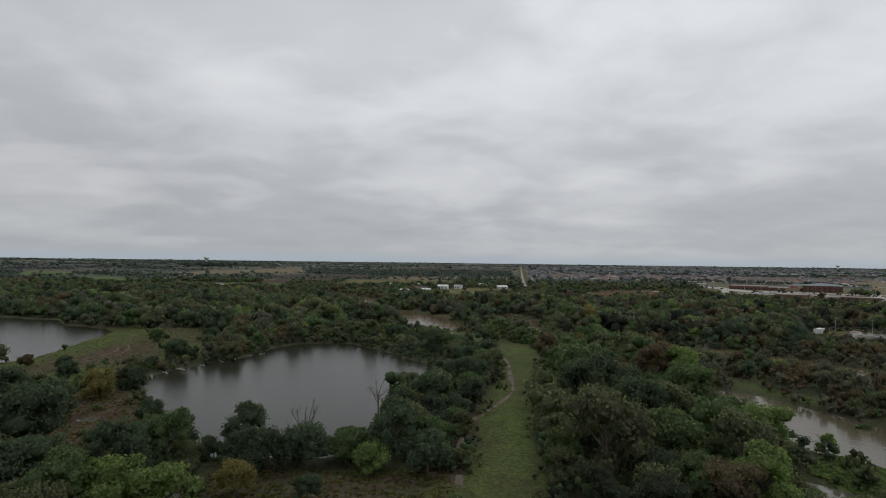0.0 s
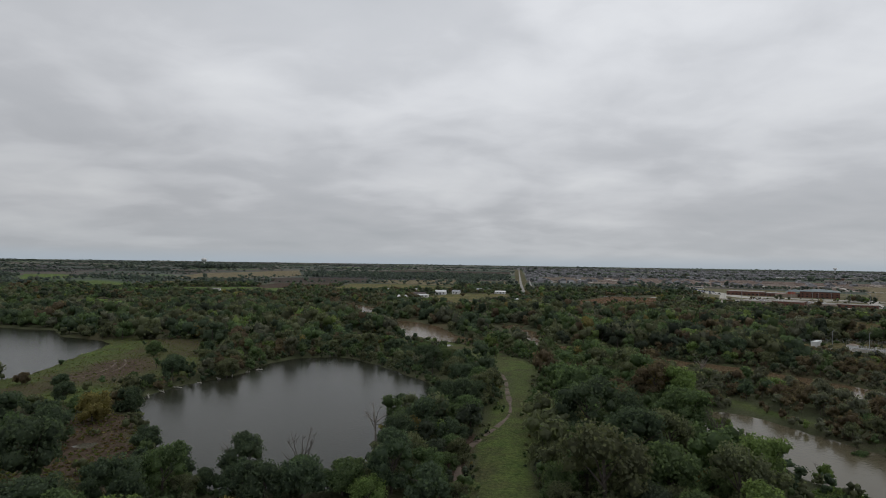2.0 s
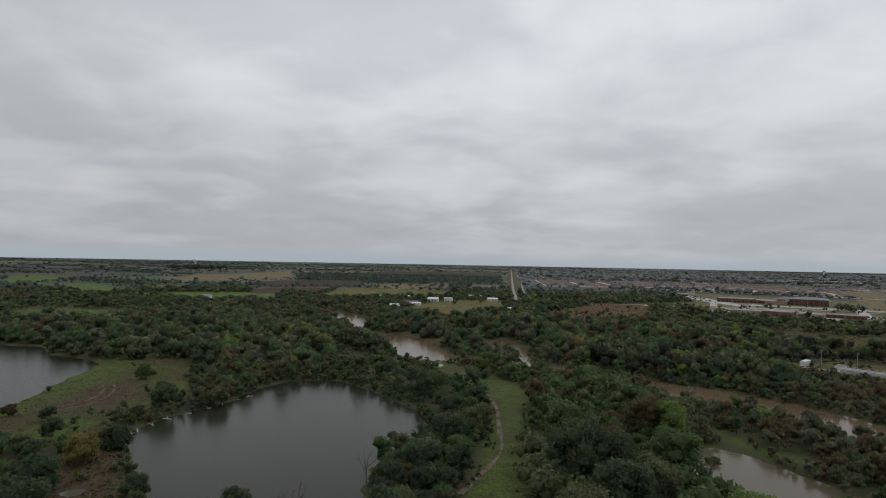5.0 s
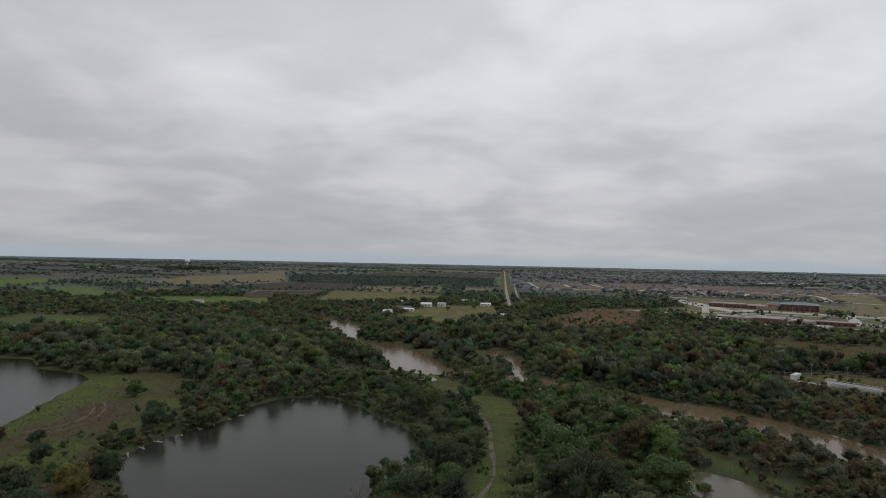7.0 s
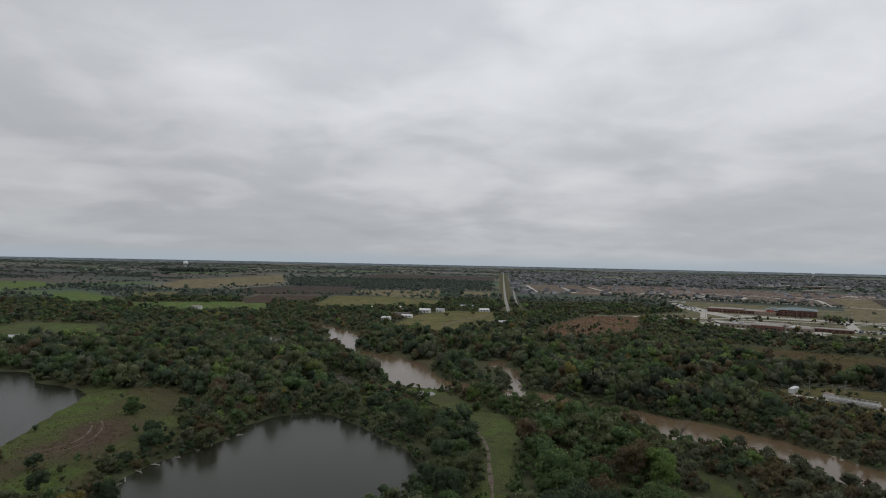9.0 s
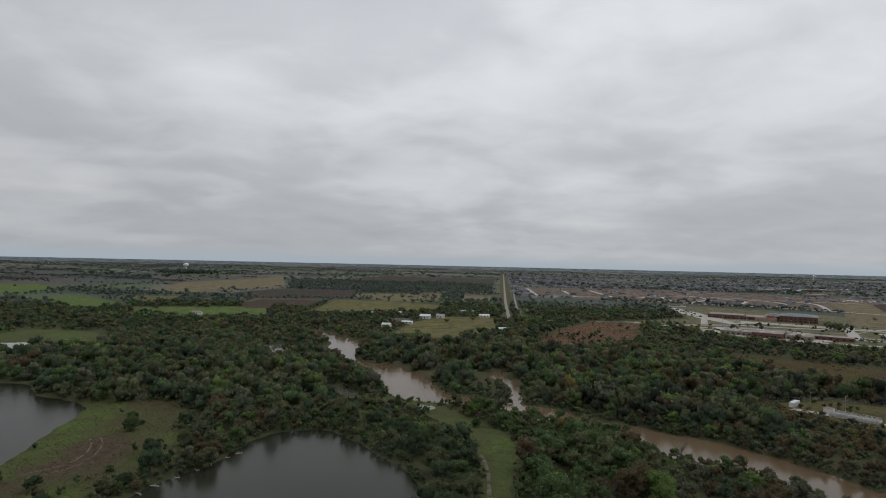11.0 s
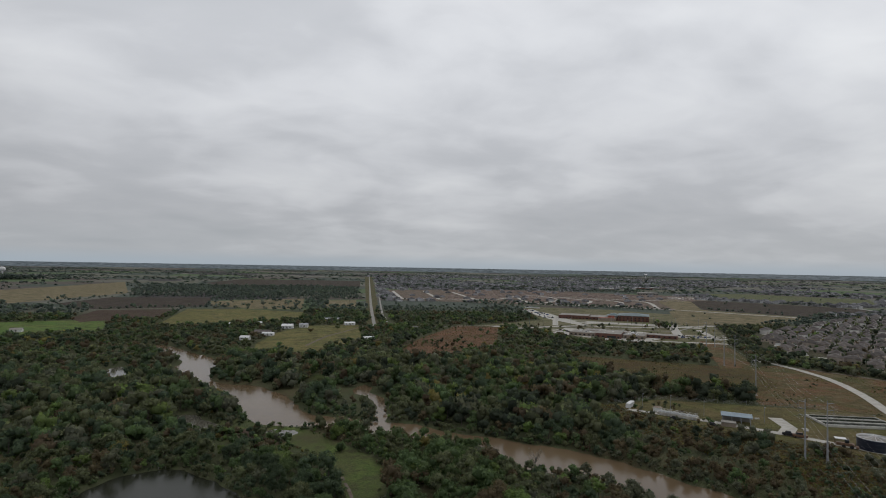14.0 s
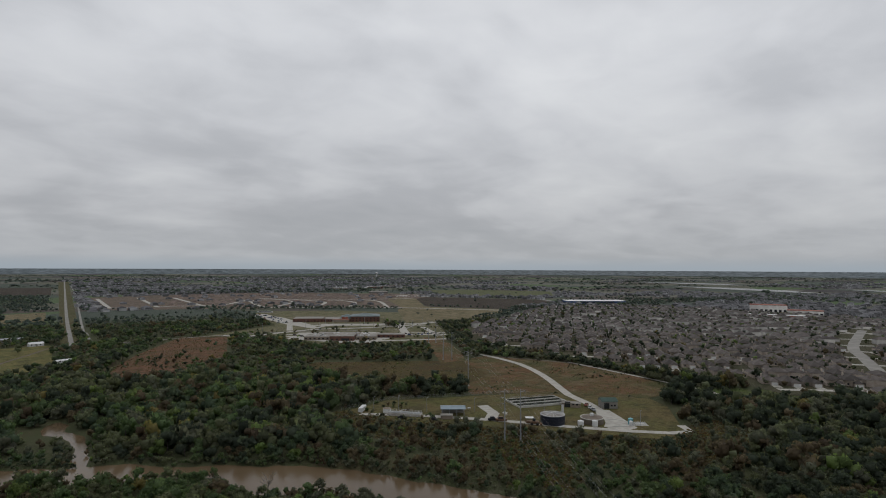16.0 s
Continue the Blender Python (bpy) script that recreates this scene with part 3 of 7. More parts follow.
def shore(x, y):
    """Signed distance to the nearest water, with an uneven edge."""
    d = np.full(x.shape, 1e9)
    for w in WATERS:
        c, r = w.mean(axis=0), np.abs(w - w.mean(axis=0)).max() * 1.5 + 30
        near = (np.abs(x - c[0]) < r) & (np.abs(y - c[1]) < r)
        if near.any():
            d[near] = np.minimum(d[near], sdist(w, x[near], y[near]))
    return d + (vnoise(x, y, 5, 3) - 0.5) * 2.4


def height(x, y, d=None):
    d = shore(x, y) if d is None else d
    z = np.interp(d, [-8, -2, 0, 1.5, 6, 14], [-2.2, -1.2, -0.6, -0.15, 0.0, 0.15])
    near = np.clip(1 - np.hypot(x, y) / 900, 0, 1)
    return z + rise(np.hypot(x, y)) + (vnoise(x, y, 22, 5) - 0.5) * 0.5 * np.clip(d / 12, 0, 1) * near


# ---- mesh helpers ----
def grown(lo, hi, step, far):
    """Grid lines: even between lo and hi, then ever wider out to far."""
    mid = list(np.arange(lo, hi + 0.1, step))
    s, out = step, [mid[-1]]
    while out[-1] < far:
        s *= 1.09
        out.append(min(out[-1] + s, far))
    s, inn = step, [mid[0]]
    while inn[-1] > -far:
        s *= 1.09
        inn.append(max(inn[-1] - s, -far))
    return np.array(inn[:0:-1] + mid + out[1:])


def part(name, bm, material, parent=None, label=""):
    me = bpy.data.meshes.new(name)
    bm.to_mesh(me)
    bm.free()
    for m in material if isinstance(material, (list, tuple)) else [material]:
        me.materials.append(m)
    ob = new(name, me)
    ob.parent = parent
    if label:
        ob["label"] = label
    return ob


def quad_mesh(name, Q, mats, index=None, tone=None, smooth=False, F=None):
    """A mesh of four-sided faces: Q is (n, 4, 3) for loose faces, or (v, 3) points with F (n, 4) their numbers."""
    if F is None:
        F = np.arange(4 * len(Q)).reshape(-1, 4)
        tone = None if tone is None else np.repeat(np.asarray(tone), 4)
    V = np.ascontiguousarray(np.asarray(Q).reshape(-1, 3), np.float32)
    n = len(F)
    me = bpy.data.meshes.new(name)
    me.vertices.add(len(V))
    me.vertices.foreach_set("co", V.ravel())
    me.loops.add(4 * n)
    me.loops.foreach_set("vertex_index", np.ascontiguousarray(F, np.int32).ravel())
    me.polygons.add(n)
    me.polygons.foreach_set("loop_start", np.arange(0, 4 * n, 4, dtype=np.int32))
    me.polygons.foreach_set("loop_total", np.full(n, 4, np.int32))
    if smooth:
        me.polygons.foreach_set("use_smooth", np.ones(n, bool))
    for m in mats:
        me.materials.append(m)
    if index is not None:
        me.polygons.foreach_set("material_index", np.asarray(index, np.int32))
    if tone is not None:
        a = me.attributes.new("tree_tone", "FLOAT", "POINT")
        a.data.foreach_set("value", np.asarray(tone, np.float32))
    me.update(calc_edges=True)
    return me


def box(bm, sx, sy, sz, m=None, bevel=0.0):
    """A box standing on z = 0 of the pose m."""
    r = bmesh.ops.create_cube(bm, size=1.0, matrix=(m or Matrix()) @ Matrix.Translation((0, 0, sz / 2)) @ Matrix.Diagonal((sx, sy, sz, 1)))
    if bevel:
        es = list({e for v in r["verts"] for e in v.link_edges})
        bmesh.ops.bevel(bm, geom=es, offset=bevel, segments=1, affect="EDGES")
    return r["verts"]


def tube(bm, r1, r2, h, m=None, seg=12, cap=True):
    return bmesh.ops.create_cone(bm, cap_ends=cap, segments=seg, radius1=r1, radius2=r2, depth=h, matrix=(m or Matrix()) @ Matrix.Translation((0, 0, h / 2)))["verts"]


def rod(bm, a, b, r1, r2=None, seg=6):
    a, b = Vector(a), Vector(b)
    q = (b - a).to_track_quat("Z", "Y").to_matrix().to_4x4()
    tube(bm, r1, r2 if r2 is not None else r1, (b - a).length, Matrix.Translation(a) @ q, seg)


def ground_z(x, y):
    return float(height(np.array([float(x)]), np.array([float(y)]))[0])


def empty(name, m, label, category, group=""):
    ob = new(name)
    ob.matrix_basis = m
    return tagged(ob, label, category, group)


# ---- ground: one sheet to the skyline ----
def build_ground():
    gx, gy = grown(-260, 330, 2.6, 4880), grown(60, 420, 2.6, 4880)
    X, Y = np.meshgrid(gx, gy)
    k = np.minimum(1.0, 4890 / np.maximum(np.hypot(X, Y), 1))
    X, Y = X * k, Y * k
    x, y = X.ravel(), Y.ravel()
    d = shore(x, y)
    z = height(x, y, d)
    nx, ny = len(gx), len(gy)
    idx = np.arange(nx * ny).reshape(ny, nx)
    F = np.stack([idx[:-1, :-1], idx[:-1, 1:], idx[1:, 1:], idx[1:, :-1]], -1).reshape(-1, 4)
    me = bpy.data.meshes.new("ground")
    me.vertices.add(len(x))
    me.vertices.foreach_set("co", np.stack([x, y, z], -1).astype(np.float32).ravel())
    me.loops.add(F.size)
    me.loops.foreach_set("vertex_index", F.ravel().astype(np.int32))
    me.polygons.add(len(F))
    me.polygons.foreach_set("loop_start", np.arange(0, F.size, 4, dtype=np.int32))
    me.polygons.foreach_set("loop_total", np.full(len(F), 4, np.int32))
    me.polygons.foreach_set("use_smooth", np.ones(len(F), bool))
    me.update(calc_edges=True)

    def inside(poly, soft=3.0):
        return np.clip(0.5 - sdist(poly, x, y) / soft, 0, 1)

    n1, n2 = vnoise(x, y, 14, 11), vnoise(x, y, 45, 12)
    grass = np.maximum.reduce([np.clip(0.5 - (sdist(GLADE, x, y) + (n1 - 0.5) * 6) / 5, 0, 1), inside(CLEARING, 6) * np.clip((n1 - 0.34) * 1.5, 0, 0.6), inside(WETGRASS), inside(FLOODGRASS, 8) * np.clip((n1 - 0.3) * 2.5, 0.1, 1), inside(SWAMP, 8), inside(GREENBANK, 6), inside(SPIT), inside(BANKGRASS, 5) * 0.6, inside(PARK, 6), inside(SOUTHBARE, 4) * 0.5 * n1])
    westedge = np.clip(1.3 - np.abs(sdist(WESTPOND, x, y) - 7) / 11, 0, 1)
    grass *= np.where(y > 225, 0.25 + 0.6 * n1, np.where(y > 170, 0.32 + 0.5 * n1, np.where(y > 130, 0.55 + 0.45 * n1, 0.75 + 0.4 * n1)))
    grass = np.maximum(grass, westedge * (sdist(CLEARING, x, y) < 6) * 0.95)
    soil = np.maximum.reduce([inside(REDBARE, 6) * (0.3 + 0.8 * n1), inside(SOUTHBARE, 5) * (0.25 + 0.7 * n1), inside(BAREEDGE, 3) * (0.3 + 0.8 * n1), inside(WETMUD, 16) * np.clip((n1 - 0.3) * 2, 0, 1) * 0.8, np.clip(1 - np.abs(d - 1.0) / 1.6, 0, 1) * 0.22,
                              np.clip(1.2 - np.hypot((x + 123) / 19, (y - 198) / 30), 0, 1) * 0.75 * (0.15 + 1.2 * n1)])
    scrub = np.clip((n2 - 0.4) * 1.4, 0, 1) * ((x > 40) | (y > 250)) * np.where((x > 230) & (y < 330), 0.2, 0.8)
    scrub = np.maximum.reduce([scrub, inside(CLEARING, 6) * 0.9, inside(REDBARE, 8) * 0.5, inside(EASTBANK, 8), inside(BROWNPATCH, 8), inside(SCRUBZONE, 10)])
    r = np.hypot(x, y)
    farm = np.clip((r - FARFARM) / 200, 0, 1)
    c = me.attributes.new("cover", "FLOAT_COLOR", "POINT")
    c.data.foreach_set("color", np.stack([soil, grass, scrub, np.ones_like(x)], -1).astype(np.float32).ravel())
    f = me.attributes.new("farm", "FLOAT", "POINT")
    f.data.foreach_set("value", farm.astype(np.float32))
    me.materials.append(GROUND)
    tagged(new("ground", me), "flat river bottom land with grass, leaf litter and bare soil", "ground", kind="structure")


build_ground()


def sheet(name, poly, z, material, label, category, grow=0.0):
    """A flat outline laid at the height z."""
    p = np.array(poly, float)
    if grow:
        t = np.roll(p, -1, 0) - np.roll(p, 1, 0)
        nrm = np.stack([t[:, 1], -t[:, 0]], -1) / (np.linalg.norm(t, axis=1)[:, None] + 1e-9)
        q = p + nrm * 1.0
        if np.mean(sdist(p, q[:, 0], q[:, 1])) < 0:
            nrm = -nrm
        p = p + nrm * grow
    bm = bmesh.new()
    zz = z if not callable(z) else None
    vs = [bm.verts.new((a, b, zz if zz is not None else z(a, b))) for a, b in p]
    bm.faces.new(vs)
    bmesh.ops.triangulate(bm, faces=bm.faces[:])
    for f in bm.faces:
        if f.normal.z < 0:
            f.normal_flip()
    ob = part(name, bm, material)
    return tagged(ob, label, category, kind="structure")


WL = -0.6
sheet("water_pond", POND, WL, PONDWATER, "still dark grey pond with reflections of its trees", "pond", 2.5)
sheet("water_west_pond", WESTPOND, WL, PONDWATER, "still grey pond beside a grassy bank", "pond", 2.5)
sheet("water_river", RIVER, WL - 0.02, RIVERWATER, "swollen muddy brown river between wooded banks", "river", 1.5)
sheet("water_creek", CREEK, WL - 0.03, RIVERWATER, "small flooded creek joining the river", "creek", 1.5)
sheet("water_backwater", BACKWATER, WL - 0.01, MURKYWATER, "flooded muddy backwater channel", "backwater", 2.0)
for p in POOLS:
    sheet("water_pool", p, WL, FLOODWATER, "shallow flood pool among grass and trees", "pool", 1.5)


def level(a, b):
    return float(rise(math.hypot(a, b))) + 0.32


def draped(name, poly, material, label, category, lift=0.0, step=60.0):
    """A field: its outline cut into strips so that it follows the far rise of the land."""
    p = np.array(poly, float)
    x0, y0 = p.min(0)
    x1, y1 = p.max(0)
    n = max(6, int(max(x1 - x0, y1 - y0) / step))
    bm = bmesh.new()
    f = bm.faces.new([bm.verts.new((a, b, 0)) for a, b in p])
    for i in range(1, n):
        for co, no in (((x0 + (x1 - x0) * i / n, 0, 0), (1, 0, 0)), ((0, y0 + (y1 - y0) * i / n, 0), (0, 1, 0))):
            bmesh.ops.bisect_plane(bm, geom=bm.verts[:] + bm.edges[:] + bm.faces[:], plane_co=co, plane_no=no)
    for v in bm.verts:
        v.co.z = level(v.co.x, v.co.y) + lift
    for f in bm.faces:
        f.normal_update()
        if f.normal.z < 0:
            f.normal_flip()
    return tagged(part(name, bm, material), label, category, kind="structure")


def strip(name, line, width, material, label, category, lift=0.08, step=20.0, smooth=True):
    p = curve(line, step, closed=False) if smooth else np.array(line, float)
    t = np.gradient(p, axis=0)
    nrm = np.stack([-t[:, 1], t[:, 0]], -1) / (np.linalg.norm(t, axis=1)[:, None] + 1e-9)
    bm = bmesh.new()
    rows = []
    for a, n in zip(p, nrm):
        rows.append([bm.verts.new((*(a + n * s * width / 2), level(*a) + lift)) for s in (-1, 1)])
    for a, b in zip(rows[:-1], rows[1:]):
        f = bm.faces.new((a[0], b[0], b[1], a[1]))
        f.normal_update()
        if f.normal.z < 0:
            f.normal_flip()
    return tagged(part(name, bm, material), label, category, kind="structure")


draped("field_dry", YFIELD, STUBBLE, "yellow-green pasture ringed by trees", "field")
draped("field_farmyard", HFIELD, STUBBLE, "mown yellowish pasture beside the farm buildings", "field")
draped("field_green", GFIELD, PASTURE, "bright green pasture behind the woods", "field")
draped("field_green_far", GFIELD2, PASTURE, "bright green pasture with scattered trees", "field")
draped("field_green_hill", GFIELD3, PASTURE, "long green pasture far off", "field")
draped("field_tan", TANF, TANFIELD, "wide tan stubble field", "field")
draped("field_ploughed", PLOUGHF, PLOUGH, "dark freshly ploughed field", "field", lift=0.03)
draped("field_treed", TREEDF, TANFIELD, "tan pasture dotted with small trees", "field", lift=0.02)
draped("field_treed_small", TREEDF2, TANFIELD, "small tan pasture dotted with trees beside the road", "field", lift=0.02)
draped("field_brown_far", BROWNFAR, PLOUGH, "wide brown field far off", "field", lift=0.02)
draped("field_red_plough", PLOUGHRED, REDPLOUGH, "reddish ploughed field ringed by hedges", "field", lift=0.04)
draped("field_pale", PALEF, STUBBLE, "pale dry pasture between hedges", "field", lift=0.02)
draped("field_red", REDF, REDFIELD, "reddish brown grass field between woods", "field")
draped("field_meadow", MEADOWF, MEADOW, "rough olive meadow below the school", "field")
draped("field_red_meadow", REDMEADOWF, REDMEADOW, "rough reddish meadow under the power line", "field", lift=0.02)
draped("ground_plant", PLANTF, LAWN, "mown olive lawn around the treatment plant", "lawn", lift=0.04)
draped("ground_school", SCHOOLF, PALELAWN, "pale dry lawns around the school", "lawn")
draped("field_tan_far", TANFAR, TANFIELD, "tan open ground beyond the school", "field", lift=0.03)
draped("field_tan_strip", TANSTRIP, TANFIELD, "tan bare strip beside the dark field", "field", lift=0.05)
draped("field_corridor", CORRIDOR, REDMEADOW, "rough tan strip under the power line", "field", lift=0.05)
draped("field_dark_far", DARKFAR, PLOUGH, "dark brown ploughed field far off", "field", lift=0.03)
draped("field_green_east", GREENFAR, PALEGREEN, "pale green field far off", "field", lift=0.03)
draped("ground_graded", DIRTSUB, BAREEARTH, "graded bare earth of a new housing area", "ground")
draped("verge_mainroad", ROADSIDE, VERGE, "grassy verge along the straight road", "verge", lift=0.02)
draped("ground_suburb", SUBDIV, YARD, "yards and lawns between the houses", "ground", lift=0.02)

strip("road_main", MAINROAD, 4.8, ROADWAY, "straight pale road running to the horizon", "road", 0.15)
strip("road_side", SIDEROAD, 3.2, ROADWAY, "pale side road beside the main road and past the school", "road", 0.18)
strip("road_farm", [(0, 560), (21, 628), (43, 671), (62, 713), (80, 742)], 3.0, TRACKSOIL, "pale farm track across the pasture", "track", 0.12)
strip("road_plant", [(176, 288), (205, 259), (227, 231), (250, 195), (268, 170), (282, 154), (293, 149), (300, 158)], 5.0, CONCRETE, "pale concrete drive of the treatment plant", "drive", 0.12)
strip("road_plant_east", EASTROAD, 6.0, CONCRETE, "pale concrete road curving up from the plant", "road", 0.14)
strip("road_shed", [(226, 231), (238, 240), (246, 258)], 7.0, CONCRETE, "pale concrete apron beside the shed", "drive", 0.16)
strip("path_park", [(420, 330), (408, 250), (398, 190), (385, 160), (360, 150)], 3.0, CONCRETE, "pale footpath through the park", "path", 0.16)
strip("path_levee", [(386, 398), (415, 330), (418, 262), (415, 215)], 4.0, TRACKSOIL, "pale track behind the houses", "track", 0.1)
draped("pavement_plant", [(268, 171), (263, 179), (276, 190), (283, 200), (293, 209), (298, 202), (289, 188), (277, 170)], CONCRETE, "concrete yard of the treatment plant", "pavement", lift=0.09)
for a, b, w in (((298, 660), (470, 560), 9), ((306, 678), (482, 577), 7), ((300, 640), (330, 560), 8), ((360, 560), (450, 520), 8), ((372, 770), (520, 668), 9), ((380, 790), (525, 690), 7), ((400, 1000), (372, 810), 22), ((372, 812), (330, 720), 8), ((455, 556), (500, 650), 8)):
    strip("pavement_school", [a, ((a[0] + b[0]) / 2, (a[1] + b[1]) / 2), b], w, CONCRETE, "pale concrete school drive and car park", "pavement", 0.1)


def rut(off):
    pts = [(0.0, 78), (0.3, 97), (0.9, 116), (4.7, 127), (9.9, 139), (14.2, 153), (15.4, 176), (16.2, 197), (14, 215)]
    return [(x + off, y) for x, y in pts]


def near_strip(name, line, width, material, label):
    """A worn strip that lies on the uneven near ground, with ragged edges."""
    p = curve(line, 1.2, closed=False)
    t = np.gradient(p, axis=0)
    nrm = np.stack([-t[:, 1], t[:, 0]], -1) / (np.linalg.norm(t, axis=1)[:, None] + 1e-9)
    bm = bmesh.new()
    rows = []
    rng = random.Random(5)
    cross = (-1.0, -0.45, 0.0, 0.45, 1.0)
    wid = width * (0.35 + 1.0 * vnoise(p[:, 0], p[:, 1], 7, 71) + 0.35 * vnoise(p[:, 0], p[:, 1], 1.6, 72))
    P = p[:, None, :] + nrm[:, None, :] * (np.array(cross)[None, :] * wid[:, None] / 2)[:, :, None]
    Z = height(P[..., 0].ravel(), P[..., 1].ravel()).reshape(len(p), 5) + np.array([0.01, 0.07, 0.07, 0.07, 0.01])
    for a, z in zip(P, Z):
        rows.append([bm.verts.new((*q, h)) for q, h in zip(a, z)])
    worn = vnoise(p[:, 0], p[:, 1], 3.5, 73)
    for a, b, bare in zip(rows[:-1], rows[1:], worn):
        for k in range(4) if bare > 0.2 else ():
            f = bm.faces.new((a[k], b[k], b[k + 1], a[k + 1]))
            f.normal_update()
            if f.normal.z < 0:
                f.normal_flip()
    return tagged(part(name, bm, material), label, "track", kind="structure")


near_strip("track_glade", rut(0), 1.15, TRACKSOIL, "worn bare soil track along the grassy glade")
near_strip("track_clearing", [(-128, 177), (-122, 184), (-119.5, 190), (-120, 199), (-124, 210), (-130, 219)], 0.6, TRACKSOIL, "pale wheel rut across the clearing")
near_strip("track_clearing", [(-131, 180), (-126, 186), (-123.5, 192), (-124, 200), (-128, 210), (-133, 217)], 0.6, TRACKSOIL, "pale wheel rut across the clearing")


# ---- trees ----
def leafset(rng, n, size, H, R, lobes, low=0.3, fine=1):
    """Leaf clusters on the outside of several overlapping lobes, as (n, 4, 3)."""
    ang = rng.rand(lobes) * 2 * np.pi
    rad = np.sqrt(rng.rand(lobes)) * 0.74 * R
    zc = H * (low + (0.80 - low) * rng.rand(lobes))
    rad *= np.sqrt(np.clip(1.15 - ((zc / H - 0.5) / 0.5) ** 2, 0.1, 1))
    C = np.stack([np.cos(ang) * rad, np.sin(ang) * rad, zc], -1)
    S = R * (0.22 + 0.17 * rng.rand(lobes)) * (1.0 if lobes > 12 else 1.25 if lobes > 6 else 1.7)
    C[0], S[0] = (0, 0, 0.66 * H), 0.44 * R
    k = rng.choice(lobes, n * 3, p=S**2 / (S**2).sum())
    d = rng.randn(n * 3, 3)
    d /= np.linalg.norm(d, axis=1)[:, None]
    d[:, 2] = np.where(d[:, 2] < -0.45, -d[:, 2], d[:, 2])
    P = C[k] + d * (S[k] * (0.78 + 0.45 * rng.rand(n * 3) ** 1.5))[:, None] * np.array([1, 1, 0.9])
    far = np.ones(n * 3, bool)
    for c, s in zip(C, S):
        far &= np.linalg.norm(P - c, axis=1) > 0.72 * s
    far &= P[:, 2] > 0.15
    P, d = P[far][:n], d[far][:n]
    nrm = d + 0.55 * rng.randn(*d.shape)
    nrm /= np.linalg.norm(nrm, axis=1)[:, None]
    up = rng.randn(*d.shape)
    u = np.cross(nrm, up)
    u /= np.linalg.norm(u, axis=1)[:, None]
    v = np.cross(nrm, u)
    s = size * (0.55 + 0.9 * rng.rand(len(P)))[:, None]
    a = (0.7 + 0.3 * rng.rand(len(P)))[:, None]
    bend = nrm * s * 0.25
    Q = np.stack([P - u * s, P - v * s * a - bend, P + u * s * 0.9, P + v * s * a - bend * 0.4], 1)
    return crown_shape(rng, C, S * (0.80 if n > 150 else 0.93), Q, fine)


def trunk_mesh(name, seed, H, R, material, bare=False):
    rng = random.Random(seed)
    bm = bmesh.new()
    top = Vector((rng.uniform(-0.4, 0.4), rng.uniform(-0.4, 0.4), H * 0.55))
    mid = Vector((top.x * 0.3, top.y * 0.3, H * 0.28))
    r = 0.035 * R + 0.10
    rod(bm, (0, 0, -0.3), mid, r, r * 0.75, 7)
    rod(bm, mid, top, r * 0.75, r * 0.4, 6)
    for i in range(11 if bare else 6):
        a = i * 2.4 + rng.random()
        z0 = H * rng.uniform(0.22, 0.5)
        s = mid.lerp(top, min(1, max(0, (z0 / H - 0.28) / 0.27)))
        e = Vector((math.cos(a) * R * rng.uniform(0.5, 0.8), math.sin(a) * R * rng.uniform(0.5, 0.8), H * rng.uniform(0.55, 0.95 if bare else 0.8)))
        m = s.lerp(e, 0.5) + Vector((0, 0, rng.uniform(-0.05, 0.06) * H))
        rod(bm, s, m, r * 0.42, r * 0.28, 5)
        rod(bm, m, e, r * 0.28, r * 0.08, 4)
        if bare:
            for _ in range(4):
                q = m.lerp(e, rng.uniform(0.1, 0.8))
                rod(bm, q, q + Vector((rng.uniform(-1, 1), rng.uniform(-1, 1), rng.uniform(0.2, 1.3))) * R * 0.3, r * 0.14, r * 0.04, 3)
    me = bpy.data.meshes.new(name)
    bm.to_mesh(me)
    bm.free()
    me.materials.append(material)
    return me


def ball(n):
    """A rounded cube: points on the unit sphere and their faces."""
    pts, faces, seen = [], [], {}
    for ax in range(3):
        for sg in (-1, 1):
            for i in range(n):
                for j in range(n):
                    f = []
                    for a, b in ((i, j), (i + 1, j), (i + 1, j + 1), (i, j + 1)):
                        v = [0.0, 0.0, 0.0]
                        v[ax], v[(ax + 1) % 3], v[(ax + 2) % 3] = sg, (2 * a / n - 1), 2 * b / n - 1
                        key = tuple(round(c, 3) for c in v)
                        if key not in seen:
                            seen[key] = len(pts)
                            pts.append(Vector(v).normalized())
                        f.append(seen[key])
                    faces.append(f if sg > 0 else f[::-1])
    return np.array(pts), np.array(faces)


BALLS = {n: ball(n) for n in (1, 2)}


def crown_shape(rng, C, S, Q, n):
    """Lobes and leaf clusters as one set of points and faces."""
    P, F = BALLS[n]
    V, G, at_ = [], [], 0
    for c, r in zip(C, S):
        R = np.array(Matrix.Rotation(rng.rand() * 6.28, 3, Vector(rng.randn(3)).normalized()))
        w = 1 + 0.16 * rng.randn(len(P), 1)
        V.append(c + (P @ R.T) * r * w * np.array([1, 1, 0.92]))
        G.append(F + at_)
        at_ += len(P)
    V.append(Q.reshape(-1, 3))
    G.append(np.arange(4 * len(Q)).reshape(-1, 4) + at_)
    return np.concatenate(V), np.concatenate(G)


